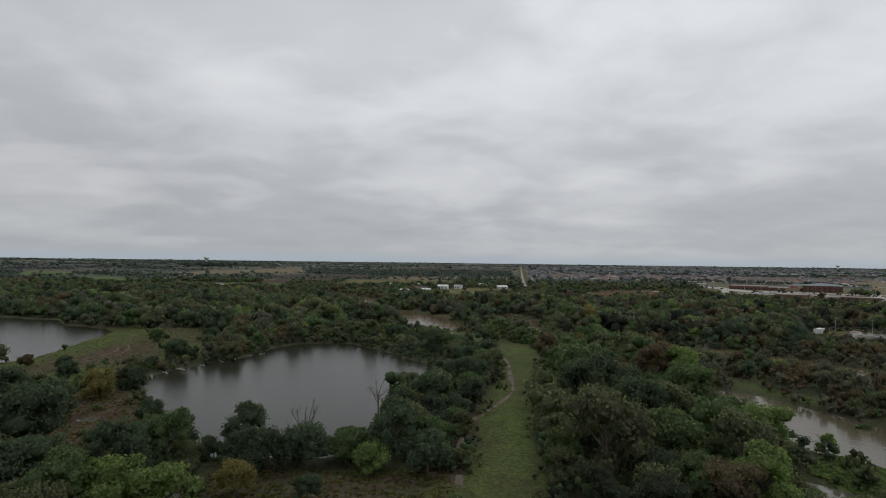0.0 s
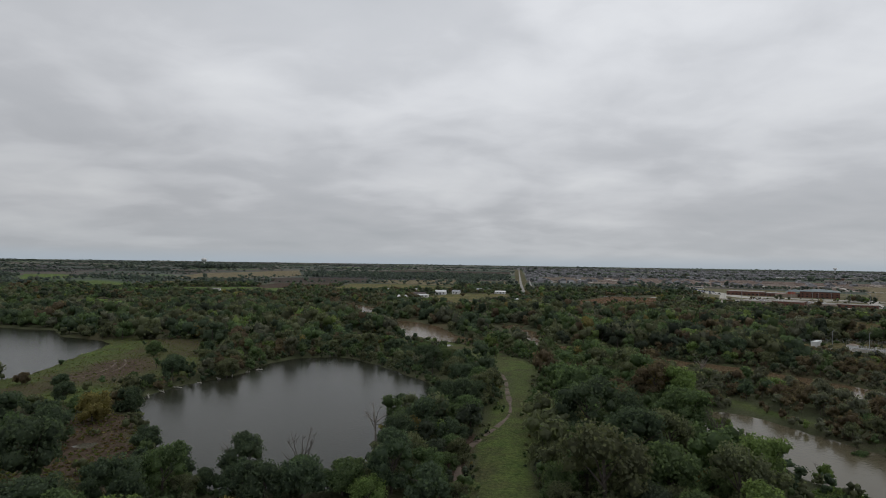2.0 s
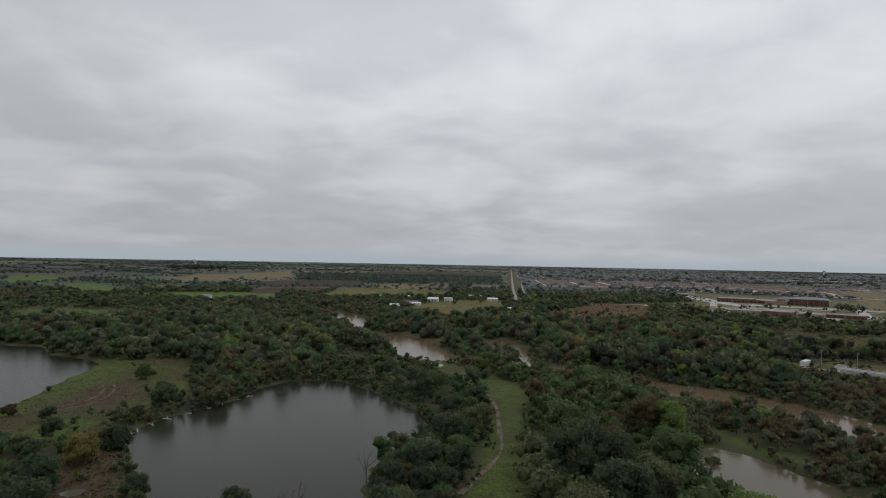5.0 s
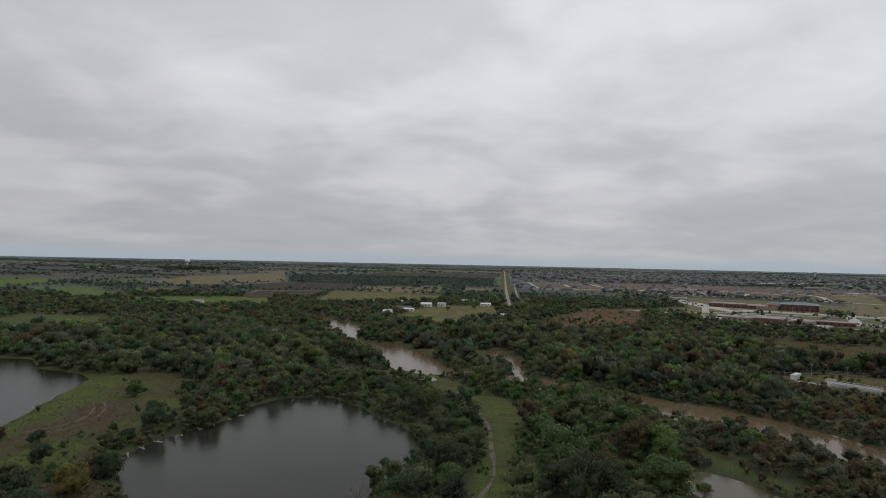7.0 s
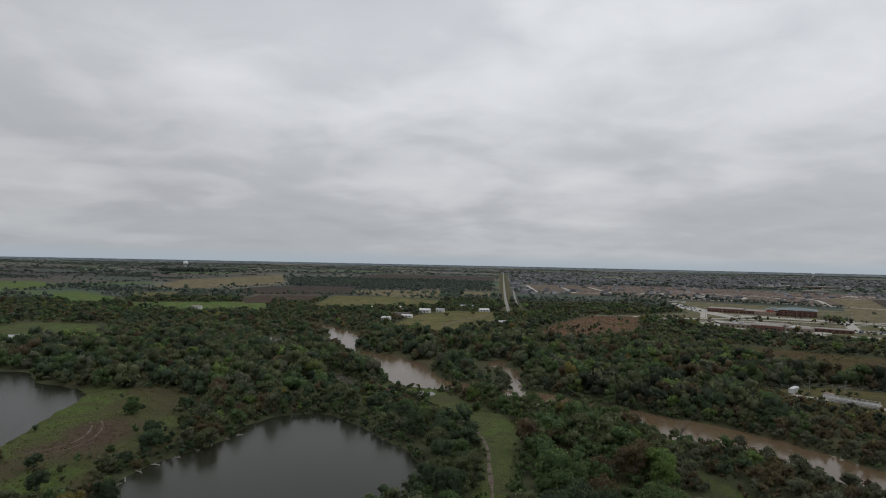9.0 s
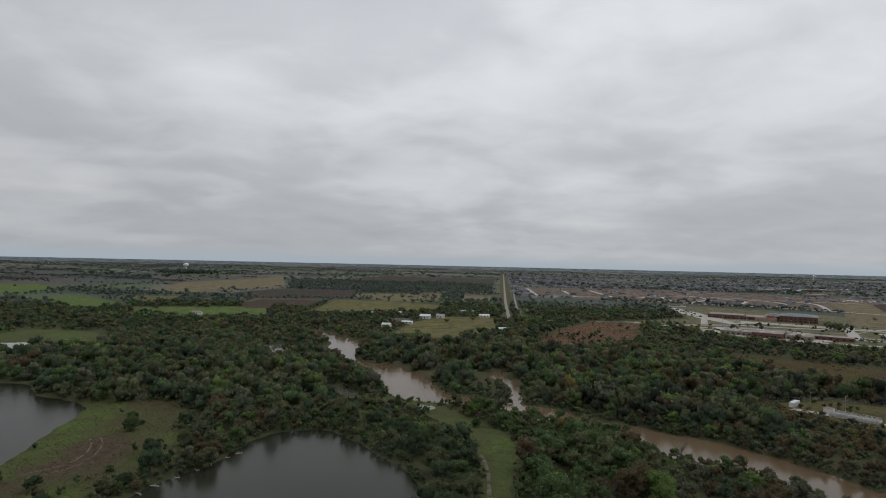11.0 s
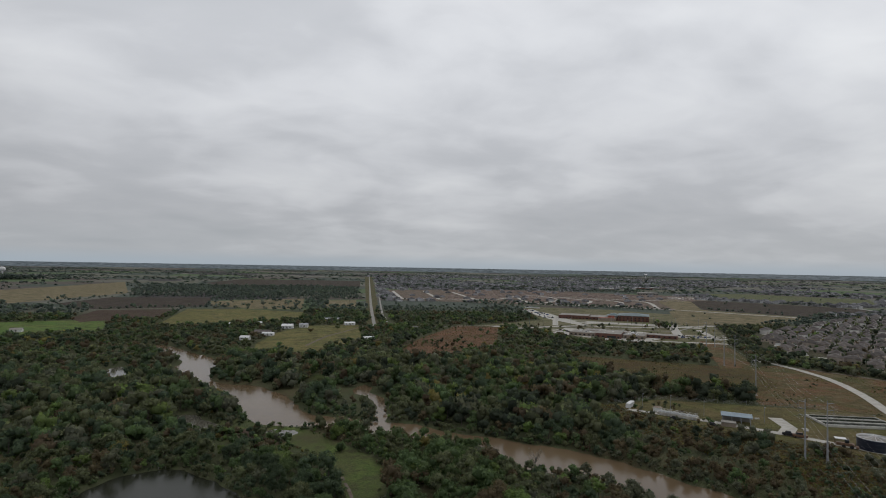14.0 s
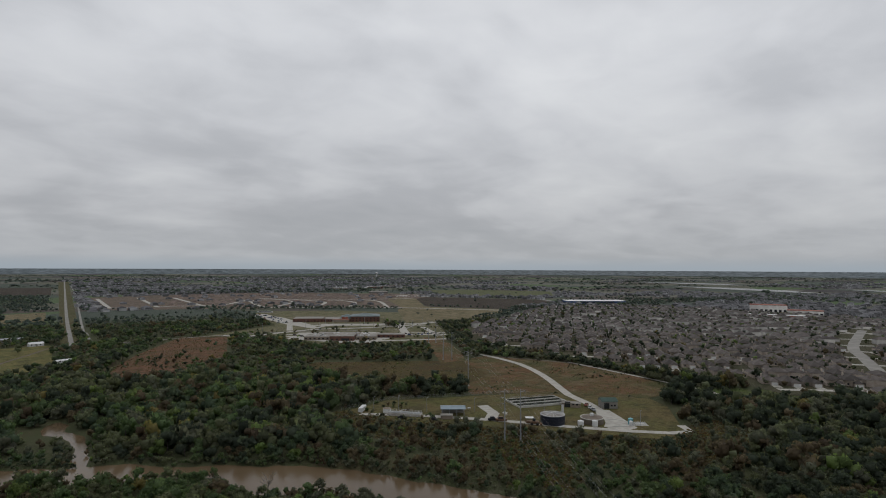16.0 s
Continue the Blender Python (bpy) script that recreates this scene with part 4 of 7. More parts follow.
SHAPES = [(8.2, 4.3, 12, 0.30), (9.4, 4.4, 13, 0.30), (7.2, 4.6, 11, 0.26), (5.6, 3.6, 9, 0.24), (10.2, 4.2, 13, 0.3)]
LOOKS = [("dark green", "dense"), ("mid green", "leafy"), ("olive green", "broad"), ("rust brown", "autumn"), ("lime green", "bright"), ("grey brown", "drying"), ("mustard yellow", "autumn"), ("deep green", "dense")]
WHERE = ("beside the pond", "along the grassy glade", "on the flooded river bank", "in the bottom land woods")
NEARQ, MIDQ, LOWQ, FARQ, FARTHESTQ = [], [], [], [], []
for i, (H, R, lobes, low) in enumerate(SHAPES):
    NEARQ.append(leafset(np.random.RandomState(20 + i), 1900, 0.19, H, R, lobes + 8, low - 0.1))
    MIDQ.append(leafset(np.random.RandomState(40 + i), 170, 0.38, H, R, 9, low - 0.08))
    LOWQ.append(leafset(np.random.RandomState(60 + i), 60, 0.51, H, R, 6, low - 0.06))
    FARQ.append(leafset(np.random.RandomState(80 + i), 18, 0.75, H, R, 3, low))
    FARTHESTQ.append(leafset(np.random.RandomState(95 + i), 5, 1.4, H, R, 1, low))
TRUNKS = [trunk_mesh("trunk", 70 + i, H, R, BARK) for i, (H, R, _, _) in enumerate(SHAPES)]
CROWNS = {}


def crown_mesh(shape, look_):
    if (shape, look_) not in CROWNS:
        V, F = NEARQ[shape]
        CROWNS[shape, look_] = quad_mesh("crown", V, [LEAF[look_]], tone=np.zeros(len(V)), smooth=True, F=F)
    return CROWNS[shape, look_]


def place_tree(x, y, radius, look_, shape, turn, tall=1.0):
    H, R = SHAPES[shape][:2]
    s = radius / R
    m = pose(x, y, ground_z(x, y) - 0.1, 0, 0, turn) @ Matrix.Diagonal((s, s, s * tall, 1))
    d = sdist(POND, np.array([x]), np.array([y]))[0]
    g = sdist(GLADE, np.array([x]), np.array([y]))[0]
    w = 0 if d < 16 else 1 if g < 12 else 2 if x > 45 else 3
    ob = empty("tree" if radius > 2.6 else "bush", m, f"{LOOKS[look_][1]} {LOOKS[look_][0]} {'tree' if radius > 2.6 else 'bush'} with rounded crown {WHERE[w]}", "tree" if radius > 2.6 else "bush", "bottom land trees")
    for n, me in (("trunk", TRUNKS[shape]), ("crown", crown_mesh(shape, look_))):
        new(n, me).parent = ob


def looks_at(x, y, u):
    """Which kinds of foliage grow at places: u are random numbers."""
    n, n2 = vnoise(x, y, 38, 21), vnoise(x, y, 90, 22)
    # trees of one kind stand together
    u = np.where(u < 0.3, u / 0.3, (vnoise(x, y, 24, 61) * 2.6 + 0.4 * u) % 1.0)
    dense = ((x > 230) & (y < 330)) | ((x > 400) & (y < 900)) | (np.hypot(x, y) > 1200)
    brushy = sdist(SCRUBZONE, x, y) < 4
    rust = 0.05 + 0.6 * np.clip(n - 0.5, 0, 1) + np.where((x > 72) & (y < 230), 0.17, np.where(x > 150, 0.10, 0)) - 0.05 * dense + 0.45 * brushy
    rust = rust + np.where((x > 80) & (x < 180) & (y > 95) & (y < 240), 0.22, 0.0)
    rust = np.where((x > -55) & (x < 62) & (y < 165), 0.02, rust) + np.where((y > 240) & (y < 900) & ~dense, 0.09, 0.0)
    w = (u - rust) / (1 - rust)
    lime = 0.03 + 0.06 * (n2 > 0.6)
    k = np.where(w < np.where(dense, 0.62, 0.40), 0, np.where(w < 0.64 + 0.2 * (n2 - 0.5), 1, 2))
    k = np.where(w > 1 - lime - 0.012, 6, k)
    k = np.where(w > 1 - lime, 4, k)
    k = np.where((k == 0) & (dense | (vnoise(x, y, 60, 23) > np.where((x > 30) & (y > 250) & (y < 600), 0.3, 0.68))), 7, k)
    sunny = (x > 15) & (x < 80) & (y > 120) & (y < 270)
    k = np.where(sunny & ((k == 0) | (k == 7)), np.where(u > 0.45, 2, 1), k)
    return np.where(u < rust, np.where(u < rust * 0.5, 3, 5), k)


# trees that stand out, zone by zone: x, y, crown radius, foliage
PONDSIDE = [(-51, 101, 4.4, 0), (-65, 118, 3.5, 0), (-85, 147, 4.0, 0), (-87, 134, 4.6, 6), (-106, 151, 3.3, 0), (-92, 182, 4.6, 0), (-123, 228, 3.6, 1), (-78, 191, 4.6, 2), (-38, 101, 4.6, 0), (-43, 97, 2.8, 0), (-28, 101, 3.3, 1), (-25, 93, 4.6, 0), (-19, 96, 4.2, 1), (-19, 101, 3.7, 1), (-11, 97, 4.6, 0), (-5, 92, 4.5, 0), (-12, 121, 4.1, 0), (-7, 131, 5.4, 0)]
GLADESIDE = [(3, 152, 5.0, 0), (8, 162, 4.6, 2), (-1, 124, 4.0, 0), (33, 159, 8.6, 1), (29, 129, 7.0, 0), (22, 122, 4.4, 0), (23, 89, 7.2, 2), (34, 109, 6.3, 0), (43, 116, 4.7, 2), (55, 137, 6.3, 1), (64, 165, 5.2, 4), (54, 102, 4.7, 4), (45, 92, 5.0, 2), (35, 94, 6.0, 1), (34, 83, 5.2, 1), (41, 79, 4.8, 4), (27, 80, 4.4, 2)]
WESTSIDE = [(-100, 120, 6.0, 0), (-71, 94, 6.2, 0), (-84, 117, 4.6, 0), (-59, 76, 5.6, 0), (-46, 74, 5.4, 4), (-38, 73, 5.0, 4), (-51, 71, 4.3, 1), (-50, 84, 4.2, 0), (-32, 81, 3.4, 6), (-21, 79, 2.4, 0), (8, 172, 4.0, 0), (-31, 92, 4.6, 0), (-14, 91, 3.4, 4), (40, 137, 6.4, 0), (58, 170, 5.6, 3), (43, 150, 5.0, 3)]
CLEARINGSIDE = [(-129, 240, 2.7, 1), (-124, 237, 1.5, 0), (-99, 197, 3.2, 0), (-103, 203, 2.7, 0), (-94, 190, 2.6, 1), (-119, 168, 2.9, 0), (-113, 162, 2.2, 3), (-90, 205, 3.6, 0), (-95, 212, 3.0, 2), (-110, 244, 2.2, 1), (-97, 231, 2.8, 0), (-134, 172, 2.4, 3), (-106, 184, 1.7, 1), (-104, 229, 1.9, 2), (-96, 174, 2.9, 0)]
BELT = [(0, 205, 4.6, 0), (-6, 215, 4.4, 1), (5, 198, 4.0, 0), (-12, 226, 4.4, 0), (-2, 230, 3.6, 2), (-20, 232, 4.4, 0), (7, 186, 4.2, 1), (1, 178, 4.2, 0), (-1, 190, 4.6, 2), (-28, 240, 4.4, 0), (-9, 205, 4.2, 0), (-14, 238, 3.8, 1), (-26, 250, 4.0, 0), (4, 213, 3.6, 1), (-3, 163, 4.2, 0), (3, 141, 3.8, 1)]
MARKED = BELT + PONDSIDE + GLADESIDE + WESTSIDE + CLEARINGSIDE


def scatter():
    """Places for all the woods: near ones first, on a jittered grid kept clear of water, roads, fields and houses."""
    rng = np.random.RandomState(7)
    out = []
    for r0, r1, cell, rad in ((55, 275, 5.2, 3.5), (275, 480, 6.9, 5.1), (480, 950, 7.8, 4.3), (950, 2000, 10.5, 6.0), (2000, 4850, 31.0, 17.0)):
        n = int(r1 / cell) + 2
        I, J = np.meshgrid(np.arange(-n, n), np.arange(-3, n))
        x = (I + rng.rand(*I.shape)).ravel() * cell
        y = (J + rng.rand(*I.shape)).ravel() * cell
        r, az = np.hypot(x, y), np.degrees(np.arctan2(x, y))
        ok = (r >= r0) & (r < r1) & (az > -46) & (az < 83)
        x, y, r = x[ok], y[ok], r[ok]
        keep = np.ones(len(x), bool)
        if r0 < 950:
            keep &= (shore(x, y) > (2.0 if r0 < 275 else 2.6)) | ((shore(x, y) > (0.4 if r0 < 275 else 1.0)) & (rng.rand(len(x)) < 0.7))
            for g, m in ((GLADE, 1.0), (REDBARE, 1), (SOUTHBARE, 1), (SPIT, 1.5), (BANKGRASS, 0), (WETGRASS, 0), (SWAMP, -2), (GREENBANK, 0), (EASTBANK, 0), (BROWNPATCH, 0), (PARK, 0), (FLOODGRASS, 0)):
                keep &= sdist(g, x, y) > m
            c = sdist(CLEARING, x, y)
            keep &= c > 0
        for f in FIELDS:
            c = sdist(f, x, y)
            if f is ROADSIDE:
                keep &= (c > 2) | ((y < 1250) & (ldist(np.array(MAINROAD, float), x, y) > 5.5) & (rng.rand(len(x)) < 0.75))
                continue
            keep &= (c > (5 if f is PLANTF else 2)) | ((rng.rand(len(x)) < 0.16) & ((f is TREEDF) | (f is TREEDF2))) | ((rng.rand(len(x)) < 0.012) & (c < -6) & (r0 > 275) & (f is not PLOUGHF) & (f is not DIRTSUB) & (f is not PLOUGHRED) & (f is not BROWNFAR) & (f is not YFIELD) & (f is not ROADSIDE) & (f is not PLANTF))
        keep &= sdist(SUBDIV, x, y) > 0
        for cx, cy, a, b, turn in LAKES if r0 >= 2000 else ():
            c, e = math.cos(radians(turn)), math.sin(radians(turn))
            u, v = (x - cx) * c + (y - cy) * e, -(x - cx) * e + (y - cy) * c
            keep &= np.hypot(u / (a + 60), v / (b + 190)) > 1
        for fx, fy, fr in FARMYARD if 275 < r0 < 950 or r0 == 480 else ():
            keep &= np.hypot(x - fx, (y - fy + 8) / 1.6) > fr
        if r0 < 480:
            keep &= ldist(np.array([(176, 288), (227, 231), (268, 170), (293, 146)], float), x, y) > 13
        for road in (MAINROAD, SIDEROAD):
            keep &= ldist(np.array(road, float), x, y) > 5.5
        east = sdist(np.array([(170, 300), (215, 215), (205, 120), (300, 120), (420, 60), (440, 170), (420, 320), (330, 420), (240, 475)]), x, y)
        gap = vnoise(x, y, 26, 31)
        keep &= gap > np.where(r < 275, 0.14, 0.10)
        keep &= (y > 86) | (x < -46) | (x > 18)
        if r0 >= 950:
            xr, yr = x * 0.94 - y * 0.34, x * 0.34 + y * 0.94
            d1 = vnoise(xr * 0.22, yr, 130, 33) * 0.66 + vnoise(xr * 0.2, yr, 50, 34) * 0.34
            hedge = np.minimum(np.abs(((x * 0.99 + y * 0.1) % 410) - 205), np.abs(((y * 0.99 - x * 0.1 + 30 * vnoise(x, y, 300, 37)) % 230) - 115)) < np.minimum(cell * 0.5, 8)
            town = (np.degrees(np.arctan2(x, y)) > 8)
            wooded = (sdist(WOODF, x, y) < 0) | (((sdist(YFIELD, x, y) < 60) | (sdist(TREEDF, x, y) < 50) | (sdist(PLOUGHRED, x, y) < 14) | (sdist(PLOUGHF, x, y) < 14)) & (rng.rand(len(x)) < 0.85))
            keep &= wooded | (d1 > np.where(town, 0.60, 0.56)) | (hedge & (rng.rand(len(x)) < 0.9)) | (rng.rand(len(x)) < 0.003)
        x, y = x[keep], y[keep]
        s = rad * (0.55 + 0.5 * rng.rand(len(x))) * (0.75 + 0.6 * vnoise(x, y, 34, 36))
        s *= np.where(rng.rand(len(x)) < 0.14, 1.45, 1.0)
        if r0 < 950:
            s *= np.where(sdist(SCRUBZONE, x, y) < 2, 0.62, np.where((x > 230) & (y < 330), 1.02, 1.08))
            s = np.minimum(s, np.where(x > 50, 1.6 + 0.3 * shore(x, y), 2.2 + 0.4 * shore(x, y)))
            s = np.minimum(s, 5.4 if r0 < 275 else 6.2)
            s = np.where((x > 148) & (x < 215) & (y > 232) & (y < 302), np.minimum(s, 2.1), s)
            s = np.where((ldist(np.array([(26, 350), (30, 300), (24, 292)], float), x, y) < 13), np.minimum(s, 2.2), s)
        if r0 < 275:
            s *= np.where((x < -60) & (y > 100) & (y < 175), 0.72, 1.0)
            s = np.where((x > 158) & (x < 222) & (y > 120) & (y < 200), np.minimum(s, 2.3), s)
            s = np.where((x > 57) & (x < 76) & (y > 88) & (y < 150), np.minimum(s, 2.1), s)
            s = np.where((x > 70) & (x < 125) & (y > 150) & (y < 205) & (ldist(np.array([(80, 200), (125, 150)], float), x, y) < 14), np.minimum(s, 3.0), s)
            for mx, my, mr, _ in MARKED:
                k = np.hypot(x - mx, y - my) > mr * 0.55 + s * 0.45
                x, y, s = x[k], y[k], s[k]
        out.append((x, y, s))
    return out


def wood(name, x, y, s, sets, seed, label):
    """Woods too many to count, joined into one."""
    rng = np.random.RandomState(seed)
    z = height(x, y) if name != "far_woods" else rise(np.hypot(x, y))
    # far trees take the leaf colours that have haze put in
    hazed = name in ("far_woods", "distant_woods", "tower_trees")
    leaves = FARLEAF if hazed else LEAF
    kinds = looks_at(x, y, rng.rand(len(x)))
    if hazed:
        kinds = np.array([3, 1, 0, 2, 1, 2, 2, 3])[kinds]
    Vs, Fs, Is, Ts, base = [], [], [], [], 0
    trF = np.array([[0, 1, 2, 3], [4, 5, 6, 7]])
    for i in range(len(x)):
        k = rng.randint(len(sets))
        V, F = sets[k]
        f = s[i] / SHAPES[k][1]
        a = rng.rand() * 2 * np.pi
        c, d = np.cos(a) * f, np.sin(a) * f
        M = np.array([[c, -d, 0], [d, c, 0], [0, 0, f * (0.84 + 0.32 * rng.rand()) * (np.interp(np.hypot(x[i], y[i]), (2000, 4800), (0.38, 0.17)) if name == "far_woods" else 0.8 if name in ("distant_woods", "outer_woods") else 1)]])
        sink = 0.22 * SHAPES[k][0] * M[2, 2] if name in ("far_woods", "distant_woods") else 0.2
        # the crown and a tapered trunk
        w, h = 0.05 * s[i], s[i]
        tr = np.array([[-w, 0, 0], [w, 0, 0], [w * 0.5, 0, h], [-w * 0.5, 0, h], [0, -w, 0], [0, w, 0], [0, w * 0.5, h], [0, -w * 0.5, h]])
        Vs.append(V @ M.T + np.array([x[i], y[i], z[i] - sink]))
        if hazed:
            Fs.append(F + base)
            base += len(V)
            Is.append(np.full(len(F), kinds[i]))
            Ts.append(np.full(len(V), rng.rand()))
            continue
        Vs.append(tr + np.array([x[i], y[i], z[i] - 0.2]))
        Fs += [F + base, trF + base + len(V)]
        base += len(V) + 8
        Is += [np.full(len(F), kinds[i]), np.full(2, len(leaves))]
        Ts.append(np.full(len(V) + 8, rng.rand()))
    me = quad_mesh(name, np.concatenate(Vs), leaves + [BARK], np.concatenate(Is), np.concatenate(Ts), True, np.concatenate(Fs))
    tagged(new(name, me), label, "woods", kind="stuff")


def build_woods():
    bands = scatter()
    x, y, s = bands[0]
    order = np.argsort(np.hypot(x, y) + 0.15 * np.abs(x))
    rng = np.random.RandomState(3)
    for mx, my, mr, mk in MARKED:
        place_tree(mx, my, mr, mk, rng.randint(5) if mr > 4 else rng.choice([0, 2, 3]), rng.rand() * 360, 0.9 + 0.25 * rng.rand())
    single = order[:150]
    kinds = looks_at(x, y, rng.rand(len(x)))
    for i in single:
        place_tree(x[i], y[i], s[i], int(kinds[i]), rng.randint(5), rng.rand() * 360, 0.9 + 0.3 * rng.rand())
    rest = order[150:]
    # low growth along the shores and the wood's edge
    q = np.random.RandomState(15)
    bx, by = -160 + 370 * q.rand(18000), 66 + 254 * q.rand(18000)
    sd, gl, cl = shore(bx, by), sdist(GLADE, bx, by), sdist(CLEARING, bx, by)
    near = ((sd > 0.1) & (sd < 5) & (q.rand(18000) < 0.8)) | ((gl > -2.5) & (gl < 4) & (q.rand(18000) < 0.7)) | ((np.abs(cl) < 2.5) & (q.rand(18000) < 0.4)) | (q.rand(18000) < 0.10) | ((cl < 0) & (bx > -114) & (q.rand(18000) < 0.35))
    near &= (sd > 0.1) & (gl > -2.5) & (sdist(SOUTHBARE, bx, by) > 0) & ((cl > -2) | (q.rand(18000) < np.where(bx > -114, 0.22, 0.03))) & ((sdist(REDBARE, bx, by) > 0) | (q.rand(18000) < 0.15))
    near &= np.degrees(np.arctan2(bx, by)) > -46
    bx, by = bx[near][:2300], by[near][:2300]
    wood("undergrowth", bx, by, np.where(sdist(GLADE, bx, by) < 0, 0.45, 0.75) + np.where(sdist(GLADE, bx, by) < 0, 0.4, 1.2) * q.rand(len(bx)), FARQ, 6, "low bushes and undergrowth along banks and wood edges")
    gx, gy = -68 + 84 * q.rand(2200), 226 + 96 * q.rand(2200)
    ok = ((sdist(GLADE, gx, gy) < 0) | (sdist(FLOODGRASS, gx, gy) < 0)) & (shore(gx, gy) > 2) & (vnoise(gx, gy, 11, 64) > 0.52)
    gx, gy = gx[ok][:260], gy[ok][:260]
    wood("glade_bushes", gx, gy, 0.5 + 2.1 * q.rand(len(gx)) ** 2, LOWQ, 14, "low green bushes on wet grass by the river")
    for poly, n, k, big in ((REDF, 420, 0, 2.6), (EASTBANK, 170, 1, 1.3), (BROWNPATCH, 190, 2, 1.5), (REDMEADOWF, 230, 3, 0.7), (MEADOWF, 160, 4, 0.7)):
        lo, hi = poly.min(0), poly.max(0)
        ax, ay = lo[0] + (hi[0] - lo[0]) * q.rand(n * 3), lo[1] + (hi[1] - lo[1]) * q.rand(n * 3)
        ok = (sdist(poly, ax, ay) < -1) & (ldist(np.array(EASTROAD, float), ax, ay) > 6) & ((k < 3) | (vnoise(ax, ay, 17, 68) > 0.6)) & ((k > 0) | (q.rand(n * 3) < np.clip((610 - ay) / 90, 0.03, 1) * (vnoise(ax, ay, 22, 67) > 0.35)))
        ax, ay = ax[ok][:n], ay[ok][:n]
        wood("scrub_bushes", ax, ay, 0.5 + big * q.rand(len(ax)) ** 1.5, FARQ, 70 + k, "low brown and olive scrub bushes on rough ground")
    t = q.rand(160) * 6.28
    wood("tower_trees", -1062 + 130 * np.cos(t) * q.rand(160), 2335 + 40 * np.sin(t), 7 + 5 * q.rand(160), FARQ, 13, "trees in haze-tinted grey-green hiding the water tower's foot")
    wood("near_woods", x[rest], y[rest], s[rest], MIDQ, 1, "mixed green and brown autumn woods around the ponds")
    t = q.rand(260)
    lv = np.array(LEVEE, float)
    k = np.minimum((t * 4).astype(int), 3)
    e = lv[k] + (lv[k + 1] - lv[k]) * (t * 4 - k)[:, None] + q.randn(260, 2) * 3.0
    wood("levee_trees", e[:, 0], e[:, 1], 1.6 + 1.8 * q.rand(260), FARQ, 12, "dark hedge of trees between meadow and houses")
    wood("river_woods", *bands[1], LOWQ, 2, "mixed green and brown autumn woods along the river")
    wood("outer_woods", *bands[2], FARQ, 3, "mixed autumn woods and hedgerows between the fields")
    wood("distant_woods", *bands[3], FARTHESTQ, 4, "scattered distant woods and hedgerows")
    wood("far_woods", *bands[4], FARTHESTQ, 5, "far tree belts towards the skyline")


build_woods()


# ---- treatment plant ----
def at(x, y, turn=0.0, lift=0.32):
    return pose(x, y, float(rise(math.hypot(x, y))) + lift, 0, 0, turn)


def gable(bm, sx, sy, z0, h, over=0.4, thick=0.15):
    """A gable roof with its ridge along x."""
    vs = []
    for dz in (0, -thick):
        for x in (-sx / 2 - over, sx / 2 + over):
            vs.append([bm.verts.new((x, y, z + dz)) for y, z in ((-sy / 2 - over, z0), (0, z0 + h), (sy / 2 + over, z0))])
    a, b, c, d = vs
    for f in ((a[0], b[0], b[1], a[1]), (a[1], b[1], b[2], a[2]), (c[1], d[1], d[0], c[0]), (c[2], d[2], d[1], c[1]),
              (a[0], a[1], c[1], c[0]), (a[1], a[2], c[2], c[1]), (b[1], b[0], d[0], d[1]), (b[2], b[1], d[1], d[2]), (a[0], c[0], d[0], b[0]), (a[2], b[2], d[2], c[2])):
        bm.faces.new(f)


def gable_wall(bm, sx, sy, z0, h):
    """The two triangles that close a gable house."""
    for x in (-sx / 2, sx / 2):
        bm.faces.new([bm.verts.new((x, y, z)) for y, z in ((-sy / 2, z0), (sy / 2, z0), (0, z0 + h - 0.1))])


def hip(bm, sx, sy, z0, h, over=0.45, ridge=0.45, m=None):
    """A hipped roof, its ridge along the longer side."""
    m = m or Matrix()
    X, Y = sx / 2 + over, sy / 2 + over
    r = max(0.3, (max(X, Y) - min(X, Y) * (1.0 - 0.15)))
    top = [(-r, 0, z0 + h), (r, 0, z0 + h)] if X >= Y else [(0, -r, z0 + h), (0, r, z0 + h)]
    b = [bm.verts.new(m @ Vector(v)) for v in ((-X, -Y, z0), (X, -Y, z0), (X, Y, z0), (-X, Y, z0))]
    t = [bm.verts.new(m @ Vector(v)) for v in top]
    if X >= Y:
        fs = ((b[0], b[1], t[1], t[0]), (b[1], b[2], t[1]), (b[2], b[3], t[0], t[1]), (b[3], b[0], t[0]))
    else:
        fs = ((b[0], b[1], t[0]), (b[1], b[2], t[1], t[0]), (b[2], b[3], t[1]), (b[3], b[0], t[0], t[1]))
    for f in fs:
        bm.faces.new(f)
    bm.faces.new((b[3], b[2], b[1], b[0]))


